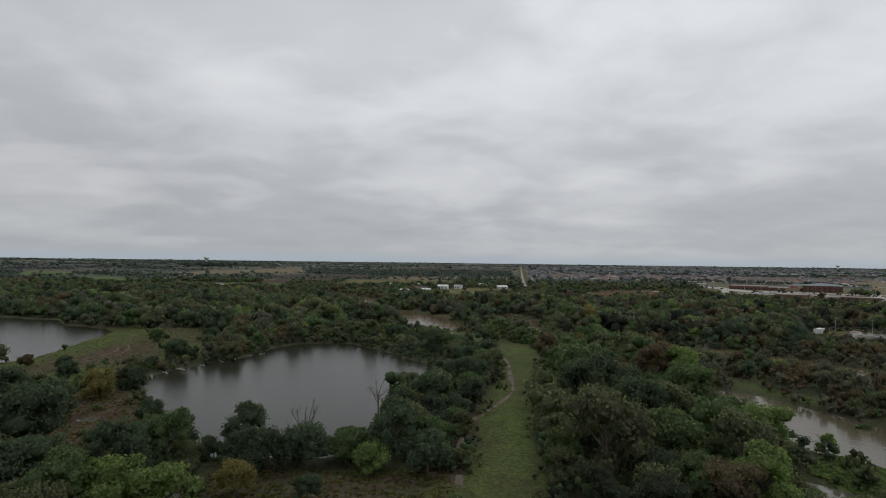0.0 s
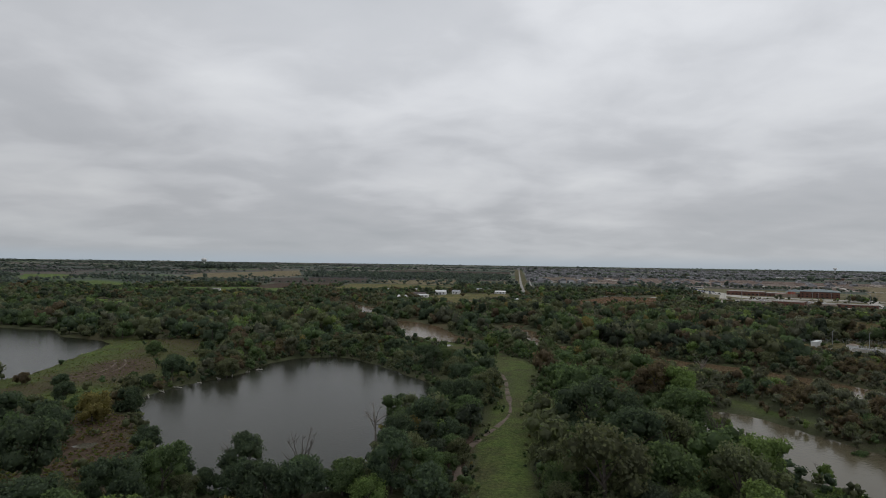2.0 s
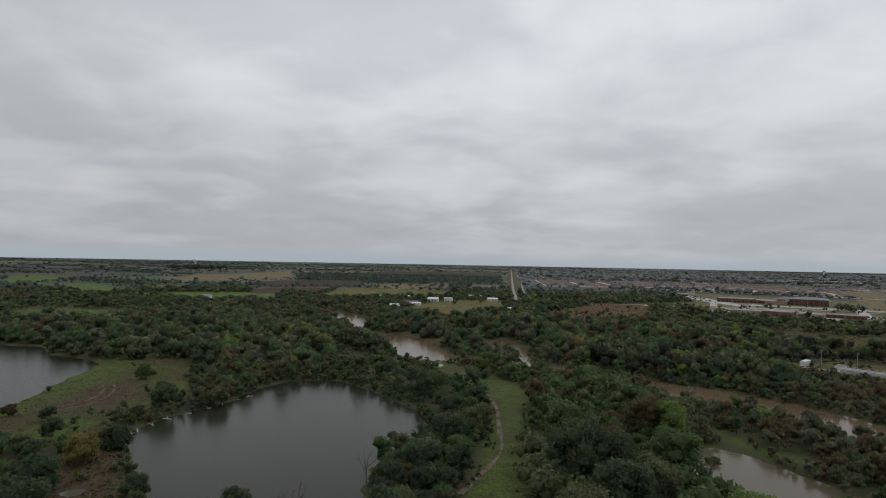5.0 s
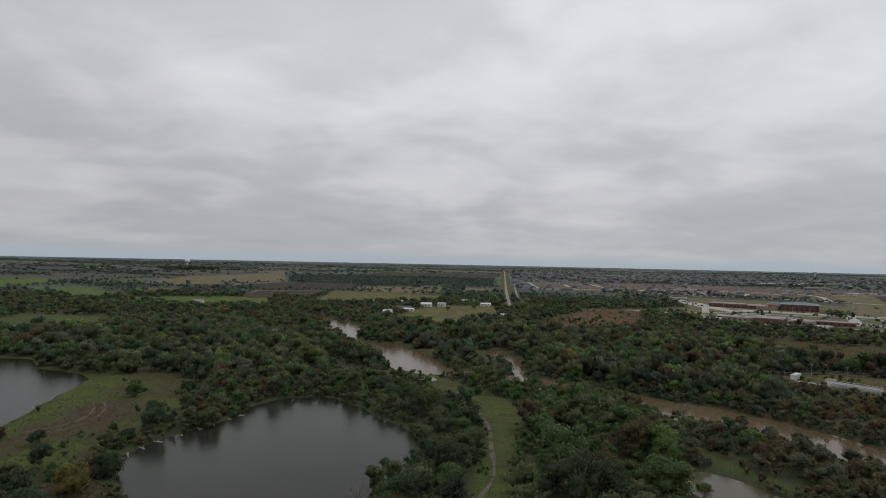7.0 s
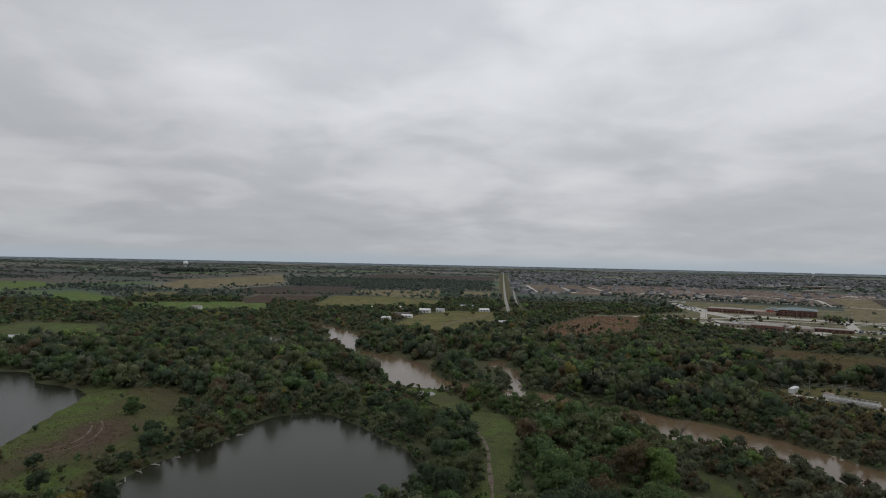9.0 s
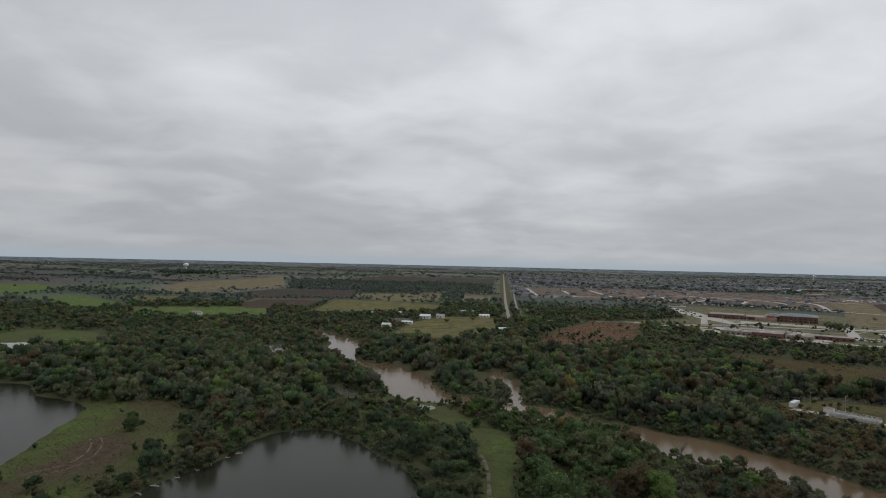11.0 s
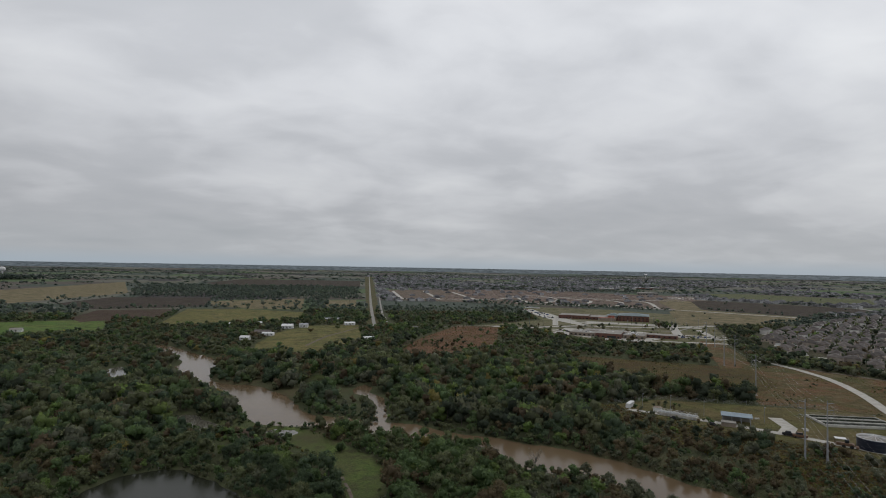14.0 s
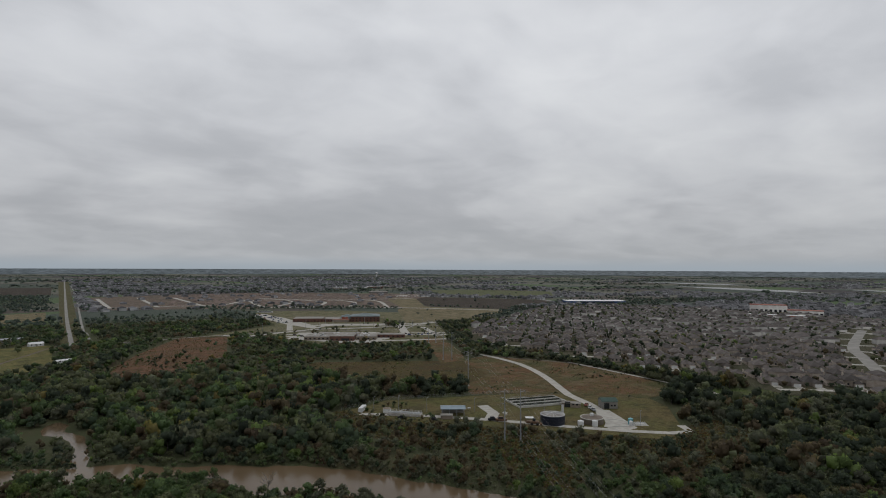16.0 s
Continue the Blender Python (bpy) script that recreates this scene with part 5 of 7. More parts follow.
def storage_tank():
    ob = empty("storage_tank", at(249, 205), "dark navy glazed steel tank with pale ribbed cover", "tank")
    bm = bmesh.new()
    tube(bm, 6.7, 6.7, 5.0, seg=40)
    part("shell", bm, NAVY, ob)
    for z in (1.7, 3.3, 4.9):
        bm = bmesh.new()
        tube(bm, 6.82, 6.82, 0.18, Matrix.Translation((0, 0, z)), 40)
        part("rim_band", bm, GREYSTEEL if z > 4.5 else NAVY, ob)
    bm = bmesh.new()
    tube(bm, 6.5, 0.8, 0.8, Matrix.Translation((0, 0, 5.02)), 40)
    part("cover", bm, FLATROOF, ob, "pale mottled shallow cover")
    for i in range(16):
        a = i * math.pi / 8
        bm = bmesh.new()
        rod(bm, (6.6 * math.cos(a), 6.6 * math.sin(a), 5.12), (0.5 * math.cos(a), 0.5 * math.sin(a), 5.9), 0.14, 0.1, 5)
        part("cover_rib", bm, WHITEMETAL if i % 3 else GREYSTEEL, ob)
    bm = bmesh.new()
    box(bm, 4.2, 1.4, 0.5, pose(-1.5, -7.6, -0.3))
    part("footing", bm, WHITEMETAL, ob)
    bm = bmesh.new()
    for s in (-0.3, 0.3):
        rod(bm, (6.9, s, 0), (6.9, s, 5.8), 0.06)
    for k in range(15):
        rod(bm, (6.9, -0.3, 0.3 + k * 0.35), (6.9, 0.3, 0.3 + k * 0.35), 0.03, seg=4)
    part("ladder", bm, WHITEMETAL, ob)


def brick_tank():
    ob = empty("digester_tank", at(267, 192), "brown block digester tank with a low conical roof", "tank")
    bm = bmesh.new()
    tube(bm, 6.2, 6.2, 3.0, seg=32)
    part("wall", bm, BROWNROOF, ob)
    bm = bmesh.new()
    tube(bm, 6.4, 1.2, 0.9, Matrix.Translation((0, 0, 3.0)), 32)
    part("roof", bm, BROWNROOF, ob)
    bm = bmesh.new()
    tube(bm, 6.45, 6.45, 0.35, Matrix.Translation((0, 0, 2.75)), 32)
    part("coping", bm, CONCRETE, ob)
    bm = bmesh.new()
    box(bm, 2.0, 1.6, 1.6, pose(0, 0, 3.6), 0.08)
    part("hatch", bm, WHITEMETAL, ob)


def aeration_basin():
    turn = math.degrees(math.atan2(-12.9, 34.1))
    ob = empty("aeration_basin", at(279.5, 242.5, turn), "concrete aeration basin with three dark water lanes", "basin")
    L, W = 36.0, 21.0
    for i in range(4):
        bm = bmesh.new()
        box(bm, L, 0.45, 1.5, pose(0, -W / 2 + i * W / 3, -0.4), 0.05)
        part("lane_wall", bm, PALECONCRETE, ob)
    for s in (-1, 1):
        bm = bmesh.new()
        box(bm, 0.6, W - 0.92, 1.49, pose(s * (L / 2 - 0.45), 0, -0.4), 0.05)
        part("end_wall", bm, PALECONCRETE, ob)
    for i in range(3):
        y = -W / 2 + (i + 0.5) * W / 3
        bm = bmesh.new()
        box(bm, L - 1.6, W / 3 - 0.5, 1.2, pose(0, y, -0.35))
        part("water", bm, DARKWATER, ob, "dark still basin water")
        bm = bmesh.new()
        box(bm, L, 0.6, 0.12, pose(0, -W / 2 + (i + 0.09) * W / 3, 1.14))
        part("walkway", bm, PALECONCRETE, ob)
    for y in (-W / 2, W / 2):
        bm = bmesh.new()
        for k in range(10):
            x = -L / 2 + 0.5 + k * (L - 1) / 9
            rod(bm, (x, y, 1.1), (x, y, 2.1), 0.03, seg=4)
        for z in (1.6, 2.1):
            rod(bm, (-L / 2 + 0.5, y, z), (L / 2 - 0.5, y, z), 0.03, seg=4)
        part("railing", bm, GREYSTEEL, ob)


def plant_building(name, x, y, turn, sx, sy, h, rh, wall, roof, label, category):
    ob = empty(name, at(x, y, turn), label, category)
    bm = bmesh.new()
    box(bm, sx, sy, h, None, 0.03)
    gable_wall(bm, sx, sy, h, rh)
    part("wall", bm, wall, ob)
    bm = bmesh.new()
    gable(bm, sx, sy, h, rh)
    part("roof", bm, roof, ob)
    bm = bmesh.new()
    box(bm, 3.2, 0.12, 3.4, pose(-sx * 0.2, -sy / 2 - 0.05, 0), 0.02)
    part("roller_door", bm, GLASS, ob, "dark roller door")
    for k in range(2):
        bm = bmesh.new()
        box(bm, 1.2, 0.1, 1.0, pose(sx * (0.12 + 0.2 * k), -sy / 2 - 0.04, 1.4))
        part("window", bm, GLASS, ob)


def open_shed():
    ob = empty("open_shed", at(218, 253.5, -38), "open steel shed with a blue-grey metal roof", "shed")
    bm = bmesh.new()
    gable(bm, 13.5, 8.5, 4.2, 0.9, 0.5, 0.2)
    part("roof", bm, BLUEROOF, ob)
    for i in range(4):
        for s in (-1, 1):
            bm = bmesh.new()
            box(bm, 0.3, 0.3, 4.2, pose(-6.3 + 4.2 * i, s * 4.0, 0))
            part("post", bm, GREYSTEEL, ob)
    bm = bmesh.new()
    box(bm, 13.0, 0.2, 3.6, pose(0, 4.0, 0))
    part("back_wall", bm, GREYWALL, ob)
    low = empty("low_store", at(209.5, 249.0, -38), "low tan block store with pale flat roof beside the shed", "store")
    bm = bmesh.new()
    box(bm, 6.5, 4.0, 2.0, None, 0.03)
    part("wall", bm, TANWALL, low)
    bm = bmesh.new()
    box(bm, 7.0, 4.5, 0.3, pose(0, 0, 2.0), 0.03)
    part("roof", bm, FLATROOF, low)


def container():
    ob = empty("shipping_container", at(181.5, 294, 42), "white steel container standing on the grass", "container")
    bm = bmesh.new()
    box(bm, 9.0, 2.4, 2.5, None, 0.04)
    part("body", bm, WHITEMETAL, ob)
    for s in (-1, 1):
        for k in range(24):
            bm = bmesh.new()
            box(bm, 0.2, 0.06, 2.1, pose(-4.3 + k * 0.37, s * 1.21, 0.2))
            if k % 2:
                bm.free()
                continue
            part("corrugation", bm, WHITEMETAL, ob)
    bm = bmesh.new()
    box(bm, 0.08, 2.3, 2.4, pose(4.53, 0, 0.15))
    part("door", bm, GREYSTEEL, ob)


def filter_unit():
    ob = empty("filter_channel", at(195, 269.5, -49.5), "long grey concrete filter channel with rails and pipes", "filter")
    bm = bmesh.new()
    box(bm, 20, 5.2, 1.5, None, 0.05)
    part("channel", bm, CONCRETE, ob)
    for s in (-1.6, 0, 1.6):
        bm = bmesh.new()
        box(bm, 19, 0.8, 0.5, pose(0, s, 1.3))
        part("lid", bm, GREYSTEEL, ob)
    for s in (-1, 1):
        bm = bmesh.new()
        for k in range(11):
            rod(bm, (-9.5 + k * 1.9, s * 2.4, 1.5), (-9.5 + k * 1.9, s * 2.4, 2.6), 0.05, seg=4)
        for z in (2.05, 2.6):
            rod(bm, (-9.5, s * 2.4, z), (9.5, s * 2.4, z), 0.05, seg=4)
        part("railing", bm, WHITEMETAL, ob)
    for k in range(5):
        bm = bmesh.new()
        rod(bm, (-8 + 4 * k, -2.6, 0.6), (-8 + 4 * k, -4.0, 0.6), 0.3, seg=8)
        part("outlet_pipe", bm, GREYSTEEL, ob)
    hut = empty("pump_hut", at(190.5, 281, -49.5), "small white pump hut beside the filter channel", "hut")
    bm = bmesh.new()
    box(bm, 4.2, 3.0, 2.4, None, 0.04)
    part("wall", bm, WHITEMETAL, hut)
    bm = bmesh.new()
    hip(bm, 4.2, 3.0, 2.4, 0.7, 0.3)
    part("roof", bm, TANWALL, hut)


def small_tank(name, x, y, r, h, mat, label):
    ob = empty(name, at(x, y), label, "tank")
    bm = bmesh.new()
    tube(bm, r, r, h, seg=16)
    part("shell", bm, mat, ob)
    bm = bmesh.new()
    tube(bm, r * 1.02, r * 0.2, r * 0.3, Matrix.Translation((0, 0, h)), 16)
    part("lid", bm, mat, ob)


def vehicle(kind, x, y, turn, paint, label, long=4.6, tall=1.5, group="parked vehicles"):
    ob = empty(kind, at(x, y, turn, 0.46), label, kind.split("_")[-1], group)
    w = 1.85 if long < 6 else 2.4
    bm = bmesh.new()
    vs = box(bm, long, w, tall * 0.52, pose(0, 0, 0.35), 0.10)
    part("body", bm, paint, ob)
    bm = bmesh.new()
    r = box(bm, long * 0.52, w * 0.9, tall * 0.42, pose(-long * 0.05, 0, 0.35 + tall * 0.5))
    for v in r:
        if v.co.z > 0.35 + tall * 0.6:
            v.co.x *= 0.74
            v.co.y *= 0.88
    part("cabin", bm, GLASS, ob, "dark glazed cabin")
    bm = bmesh.new()
    box(bm, long * 0.36, w * 0.78, 0.06, pose(-long * 0.05, 0, 0.35 + tall * 0.92))
    part("roof", bm, paint, ob)
    for sx in (-0.31, 0.31):
        for sy in (-0.5, 0.5):
            bm = bmesh.new()
            tube(bm, 0.34, 0.34, 0.22, Matrix.Translation((long * sx, w * sy - 0.11 * (1 if sy > 0 else -1), 0.34)) @ Matrix.Rotation(math.pi / 2, 4, "X") @ Matrix.Translation((0, 0, -0.11)), 12)
            part("wheel", bm, BLACKRUBBER, ob)


def loader(x, y, turn):
    ob = empty("wheel_loader", at(x, y, turn, 0.4), "worn orange wheel loader parked by the drive", "loader")
    bm = bmesh.new()
    box(bm, 5.0, 2.2, 1.3, pose(0, 0, 0.9), 0.15)
    part("body", bm, RUSTMETAL, ob)
    bm = bmesh.new()
    box(bm, 1.6, 1.6, 1.5, pose(-0.3, 0, 2.1), 0.1)
    part("cab", bm, GLASS, ob)
    bm = bmesh.new()
    box(bm, 1.2, 2.6, 0.9, pose(3.6, 0, 0.3), 0.1)
    part("bucket", bm, RUSTMETAL, ob)
    for s in (-0.8, 0.8):
        bm = bmesh.new()
        rod(bm, (1.5, s, 1.7), (3.4, s, 0.8), 0.15)
        part("arm", bm, RUSTMETAL, ob)
    for sx in (-1.5, 1.5):
        for sy in (-1.1, 1.1):
            bm = bmesh.new()
            tube(bm, 0.75, 0.75, 0.5, Matrix.Translation((sx, sy, 0.75)) @ Matrix.Rotation(math.pi / 2, 4, "X") @ Matrix.Translation((0, 0, -0.25)), 14)
            part("wheel", bm, BLACKRUBBER, ob)


def pipe_rack():
    ob = empty("pipe_rack", at(284, 173, -40), "low white pipe rack on the lawn", "pipe rack")
    for s in (-1.6, 0.0, 1.6):
        bm = bmesh.new()
        rod(bm, (-3.2, s, 0.9), (3.2, s, 0.9), 0.16, seg=8)
        part("pipe", bm, WHITEMETAL, ob)
        for x in (-2.8, 2.8):
            bm = bmesh.new()
            box(bm, 0.25, 0.3, 0.8, pose(x, s, 0))
            part("support", bm, CONCRETE, ob)
    bm = bmesh.new()
    box(bm, 8.0, 5.0, 0.2, None, 0.04)
    part("pad", bm, PALECONCRETE, ob)


def pallet_pile(x, y, turn, mat, label):
    ob = empty("material_pile", at(x, y, turn), label, "pile", "piles on the lawn")
    rng = random.Random(int(x * 10))
    for k in range(4):
        bm = bmesh.new()
        box(bm, rng.uniform(1.6, 3.0), rng.uniform(0.8, 1.4), rng.uniform(0.3, 0.7), pose(rng.uniform(-2.5, 2.5), rng.uniform(-1.5, 1.5), 0, 0, 0, rng.uniform(-40, 40)), 0.05)
        part("stack", bm, mat, ob)


def planting_bed():
    ob = empty("kerbed_bed", at(276, 183, 0), "low pale kerb curving round a planted bed", "kerb")
    for k in range(9):
        a = radians(-150 + 26 * k)
        bm = bmesh.new()
        box(bm, 3.4, 0.5, 0.3, pose(7.2 * math.cos(a), 7.2 * math.sin(a), 0, 0, 0, math.degrees(a) + 90), 0.05)
        part("kerb_stone", bm, PALECONCRETE, ob)


pipe_rack()
planting_bed()
pallet_pile(244, 236, 20, PALECONCRETE, "pale concrete blocks stacked on the lawn")
pallet_pile(199, 277, 60, GREYSTEEL, "grey steel offcuts stacked on the lawn")
pallet_pile(232, 258, 10, PALECONCRETE, "pale slabs stacked behind the shed")
pallet_pile(287, 231, -30, WHITEMETAL, "white equipment boxes beside the basin")
pallet_pile(294, 226, -30, WHITEMETAL, "white equipment boxes beside the basin")
storage_tank()
brick_tank()
aeration_basin()
plant_building("green_roofed_shed", 304, 207, -38, 9.5, 8, 4.4, 1.6, GREYWALL, GREENROOF, "grey block workshop with a green metal roof", "workshop")
plant_building("blower_house", 287.5, 222, -55, 11, 4.5, 2.6, 0.8, TANWALL, FLATROOF, "low tan blower house beside the basin", "blower house")
open_shed()
container()
filter_unit()
small_tank("white_tank", 257.5, 192.5, 1.7, 2.4, WHITEMETAL, "white plastic dosing tank on a pad")
small_tank("white_tank", 262, 186.5, 1.5, 3.0, WHITEMETAL, "white plastic dosing tank on a pad")
small_tank("tall_silo", 266.5, 212, 0.7, 6.0, WHITEMETAL, "slim white silo beside the basin")
small_tank("teal_tank", 280.5, 176.5, 1.4, 3.2, TEALPAINT, "teal chemical tank on the lawn")
small_tank("pale_tank", 278.5, 175, 1.0, 2.4, WHITEMETAL, "small pale tank beside the teal tank")
loader(238, 208.5, -45)
vehicle("pickup_truck", 226.5, 229, -40, BLACKRUBBER, "dark pickup truck parked on the drive", 5.6, 1.9)
vehicle("tractor_truck", 229.5, 225.5, -40, RUSTMETAL, "brown flatbed truck parked on the drive", 6.2, 2.2)
vehicle("car", 293, 212, 25, WHITEMETAL, "white car parked in the plant yard")
vehicle("car", 296, 217, 25, REDROOF, "red car parked in the plant yard")
vehicle("car", 289, 207, 60, GREYSTEEL, "silver car parked in the plant yard")
vehicle("car", 189, 264, -50, BLACKRUBBER, "dark car parked near the filter channel")
vehicle("car", 201, 250, -50, BLACKRUBBER, "dark car parked near the filter channel")


def canopy(x, y, turn):
    ob = empty("equipment_canopy", at(x, y, turn), "small pale canopy over rusty equipment", "canopy")
    bm = bmesh.new()
    box(bm, 4.5, 3.6, 0.2, pose(0, 0, 3.0), 0.03)
    part("roof", bm, WHITEMETAL, ob)
    for sx in (-2, 2):
        for sy in (-1.5, 1.5):
            bm = bmesh.new()
            box(bm, 0.18, 0.18, 3.0, pose(sx, sy, 0))
            part("post", bm, RUSTMETAL, ob)
    bm = bmesh.new()
    box(bm, 3.2, 2.2, 1.3, None, 0.1)
    part("machine", bm, RUSTMETAL, ob)


canopy(239, 213, -40)


def light_pole(x, y, h=8.0):
    ob = empty("light_pole", at(x, y), "slim grey light pole on the plant lawn", "light pole", "plant light poles")
    bm = bmesh.new()
    rod(bm, (0, 0, 0), (0, 0, h), 0.14, 0.09, 8)
    part("pole", bm, GREYSTEEL, ob)
    bm = bmesh.new()
    box(bm, 0.9, 0.35, 0.2, pose(0.45, 0, h))
    part("lamp_head", bm, GREYSTEEL, ob)


for p in ((200, 283), (210, 268), (232, 250), (187, 290), (283, 172), (262, 222)):
    light_pole(*p)


def fence_line():
    ob = empty("plant_fence", pose(0, 0, 0), "grey chain link fence behind the plant", "fence")
    pts = [(172, 302), (207, 308), (250, 287), (297, 266)]
    for a, b in zip(pts[:-1], pts[1:]):
        n = max(2, int(math.dist(a, b) / 3))
        for i in range(n):
            x, y = a[0] + (b[0] - a[0]) * i / n, a[1] + (b[1] - a[1]) * i / n
            bm = bmesh.new()
            rod(bm, (x, y, 0.2), (x, y, 2.4), 0.05, seg=4)
            part("post", bm, GREYSTEEL, ob)
        bm = bmesh.new()
        for z in (0.9, 1.6, 2.35):
            rod(bm, (*a, z), (*b, z), 0.025, seg=4)
        part("rail", bm, GREYSTEEL, ob)


fence_line()


# ---- power line ----
POLES = [(58, -44), (203, 197), (278.5, 307), (338, 407), (402, 510)]
SIDE = 8.0
WIREH = (23.6, 20.8, 18.0)


def pole_pair(x, y):
    for k in (0, 1):
        px, py = x + k * 0.848 * SIDE, y - k * 0.53 * SIDE
        if (x, y) == (278.5, 307) and k:
            continue
        ob = empty("transmission_pole", pose(px, py, 0.1, 0, 0, -32), "tall grey steel transmission pole with short cross arms", "power pole", "transmission poles")
        bm = bmesh.new()
        rod(bm, (0, 0, 0), (0, 0, 26.0), 0.42, 0.17, 12)
        part("shaft", bm, GREYSTEEL, ob)
        bm = bmesh.new()
        tube(bm, 1.0, 1.0, 0.5, seg=12)
        part("footing", bm, CONCRETE, ob)
        for i, z in enumerate(WIREH):
            bm = bmesh.new()
            rod(bm, (0, 0, z + 1.2), ((1 if k else -1) * 2.3, 0, z + 1.6), 0.16, 0.1, 6)
            arm = part("cross_arm", bm, GREYSTEEL, ob)
            bm = bmesh.new()
            rod(bm, ((1 if k else -1) * 2.3, 0, z + 1.6), ((1 if k else -1) * 2.3, 0, z), 0.1, 0.1, 6)
            part("insulator", bm, GREYWALL, arm)


for p in POLES:
    pole_pair(*p)


def wire(a, b, sag, r=0.022):
    """One hanging wire."""
    c = bpy.data.curves.new("power_wire", "CURVE")
    c.dimensions, c.bevel_depth, c.bevel_resolution = "3D", r, 0
    s = c.splines.new("POLY")
    n = 28
    s.points.add(n)
    for i in range(n + 1):
        t = i / n
        q = Vector(a).lerp(Vector(b), t)
        s.points[i].co = (q.x, q.y, q.z - 4 * sag * t * (1 - t), 1)
    c.materials.append(WIRE)
    ob = new("power_wire", c)
    dg = bpy.context.evaluated_depsgraph_get()
    me = bpy.data.meshes.new_from_object(ob.evaluated_get(dg))
    bpy.data.objects.remove(ob)
    tagged(new("power_wire", me), "thin pale aluminium wire strung between steel poles", "wire", "power wires")


for a, b in zip(POLES[:-1], POLES[1:]):
    for k in (0, 1):
        off = (k * SIDE + (2.3 if k else -2.3)) * 0.848, -(k * SIDE + (2.3 if k else -2.3)) * 0.53
        for z in WIREH:
            d = math.dist(a, b)
            wire((a[0] + off[0], a[1] + off[1], z), (b[0] + off[0], b[1] + off[1], z), d * d / 6500)


# ---- farm beside the river ----
def farm_house(name, x, y, turn, sx, sy, h, rh, wall, roof, label):
    ob = empty(name, at(x, y, turn), label, name.split("_")[-1])
    bm = bmesh.new()
    box(bm, sx, sy, h)
    gable_wall(bm, sx, sy, h, rh)
    part("wall", bm, wall, ob)
    bm = bmesh.new()
    gable(bm, sx, sy, h, rh)
    part("roof", bm, roof, ob)
    for k in range(max(2, int(sx / 4))):
        bm = bmesh.new()
        box(bm, 1.3, 0.12, 1.3, pose(-sx / 2 + 2 + k * 4.0, -sy / 2 - 0.04, 1.1))
        part("window", bm, GLASS, ob)
    bm = bmesh.new()
    box(bm, 1.4, 0.12, 2.1, pose(0.2, -sy / 2 - 0.05, 0))
    part("door", bm, GREYWALL, ob)


farm_house("white_barn", -60, 608, -15, 9, 7, 2.8, 1.8, WHITEMETAL, WHITEMETAL, "small white metal barn at the wood's edge")
farm_house("farm_house", -46, 650, -12, 17, 11, 3.2, 2.4, GREYWALL, ROOFSHINGLE, "low grey farm house with a shingle roof")
farm_house("farm_shed", -40, 643, -12, 12, 6, 2.6, 1.2, WHITEMETAL, WHITEMETAL, "low white open shed beside the farm house")
farm_house("white_barn", -22, 712, -8, 13, 9, 3.4, 2.0, WHITEMETAL, WHITEMETAL, "large white metal barn on the pasture")
farm_house("white_shed", -3, 722, -8, 10, 7, 3.4, 1.8, WHITEMETAL, GREYSTEEL, "white metal shed beside the barn")
farm_house("white_shed", -58, 742, -8, 8, 7, 3.4, 2.0, WHITEMETAL, WHITEMETAL, "small white shed among farm trees")
farm_house("white_shed", -95, 735, -8, 9, 7, 3.4, 2.0, WHITEMETAL, WHITEMETAL, "small white shed among farm trees")
farm_house("long_shed", 35, 800, 0, 24, 7, 3.0, 1.4, GREYWALL, GREYSTEEL, "long grey shed behind the pasture")
farm_house("white_cottage", 54, 745, 10, 13, 8, 2.6, 1.6, WHITEMETAL, WHITEMETAL, "white roofed cottage near the road")
farm_house("white_shelter", 64, 603, 20, 12, 6, 2.2, 0.8, WHITEMETAL, WHITEMETAL, "low white roofed shelter beside the road")
farm_house("white_cottage", -301, 697, 8, 11, 7, 2.8, 1.6, WHITEMETAL, FLATROOF, "pale cottage beside the green pasture")


# ---- water tower ----
def water_tower(x, y, h=44.0):
    ob = empty("water_tower", at(x, y), "white mushroom-shaped water tower far off", "water tower")
    bm = bmesh.new()
    tube(bm, 4.2, 3.2, h * 0.72, seg=20)
    part("stem", bm, WHITEMETAL, ob)
    bm = bmesh.new()
    bmesh.ops.create_uvsphere(bm, u_segments=24, v_segments=12, radius=1, matrix=Matrix.Translation((0, 0, h * 0.8)) @ Matrix.Diagonal((11, 11, h * 0.2, 1)))
    part("bowl", bm, WHITEMETAL, ob)


water_tower(-1090, 2400)
water_tower(2298, 3540, 30)


# ---- school ----
def block(ob, name, x, y, sx, sy, h, wall, roof, windows=True):
    """One wing: walls, a parapet roof and its row of windows."""
    bm = bmesh.new()
    box(bm, sx, sy, h, pose(x, y, 0))
    w = part(name, bm, wall, ob)
    bm = bmesh.new()
    box(bm, sx - 0.8, sy - 0.8, 0.3, pose(x, y, h))
    part("roof", bm, roof, ob)
    if windows:
        n = max(3, int(sx / 5))
        for lv in range(max(1, int(h / 4.5))):
            for i in range(n):
                bm = bmesh.new()
                box(bm, 2.2, 0.25, 1.8, pose(x - sx / 2 + (i + 0.5) * sx / n, y - sy / 2 - 0.05, 1.3 + lv * 4.2))
                part("window", bm, GLASS, ob)
    return w


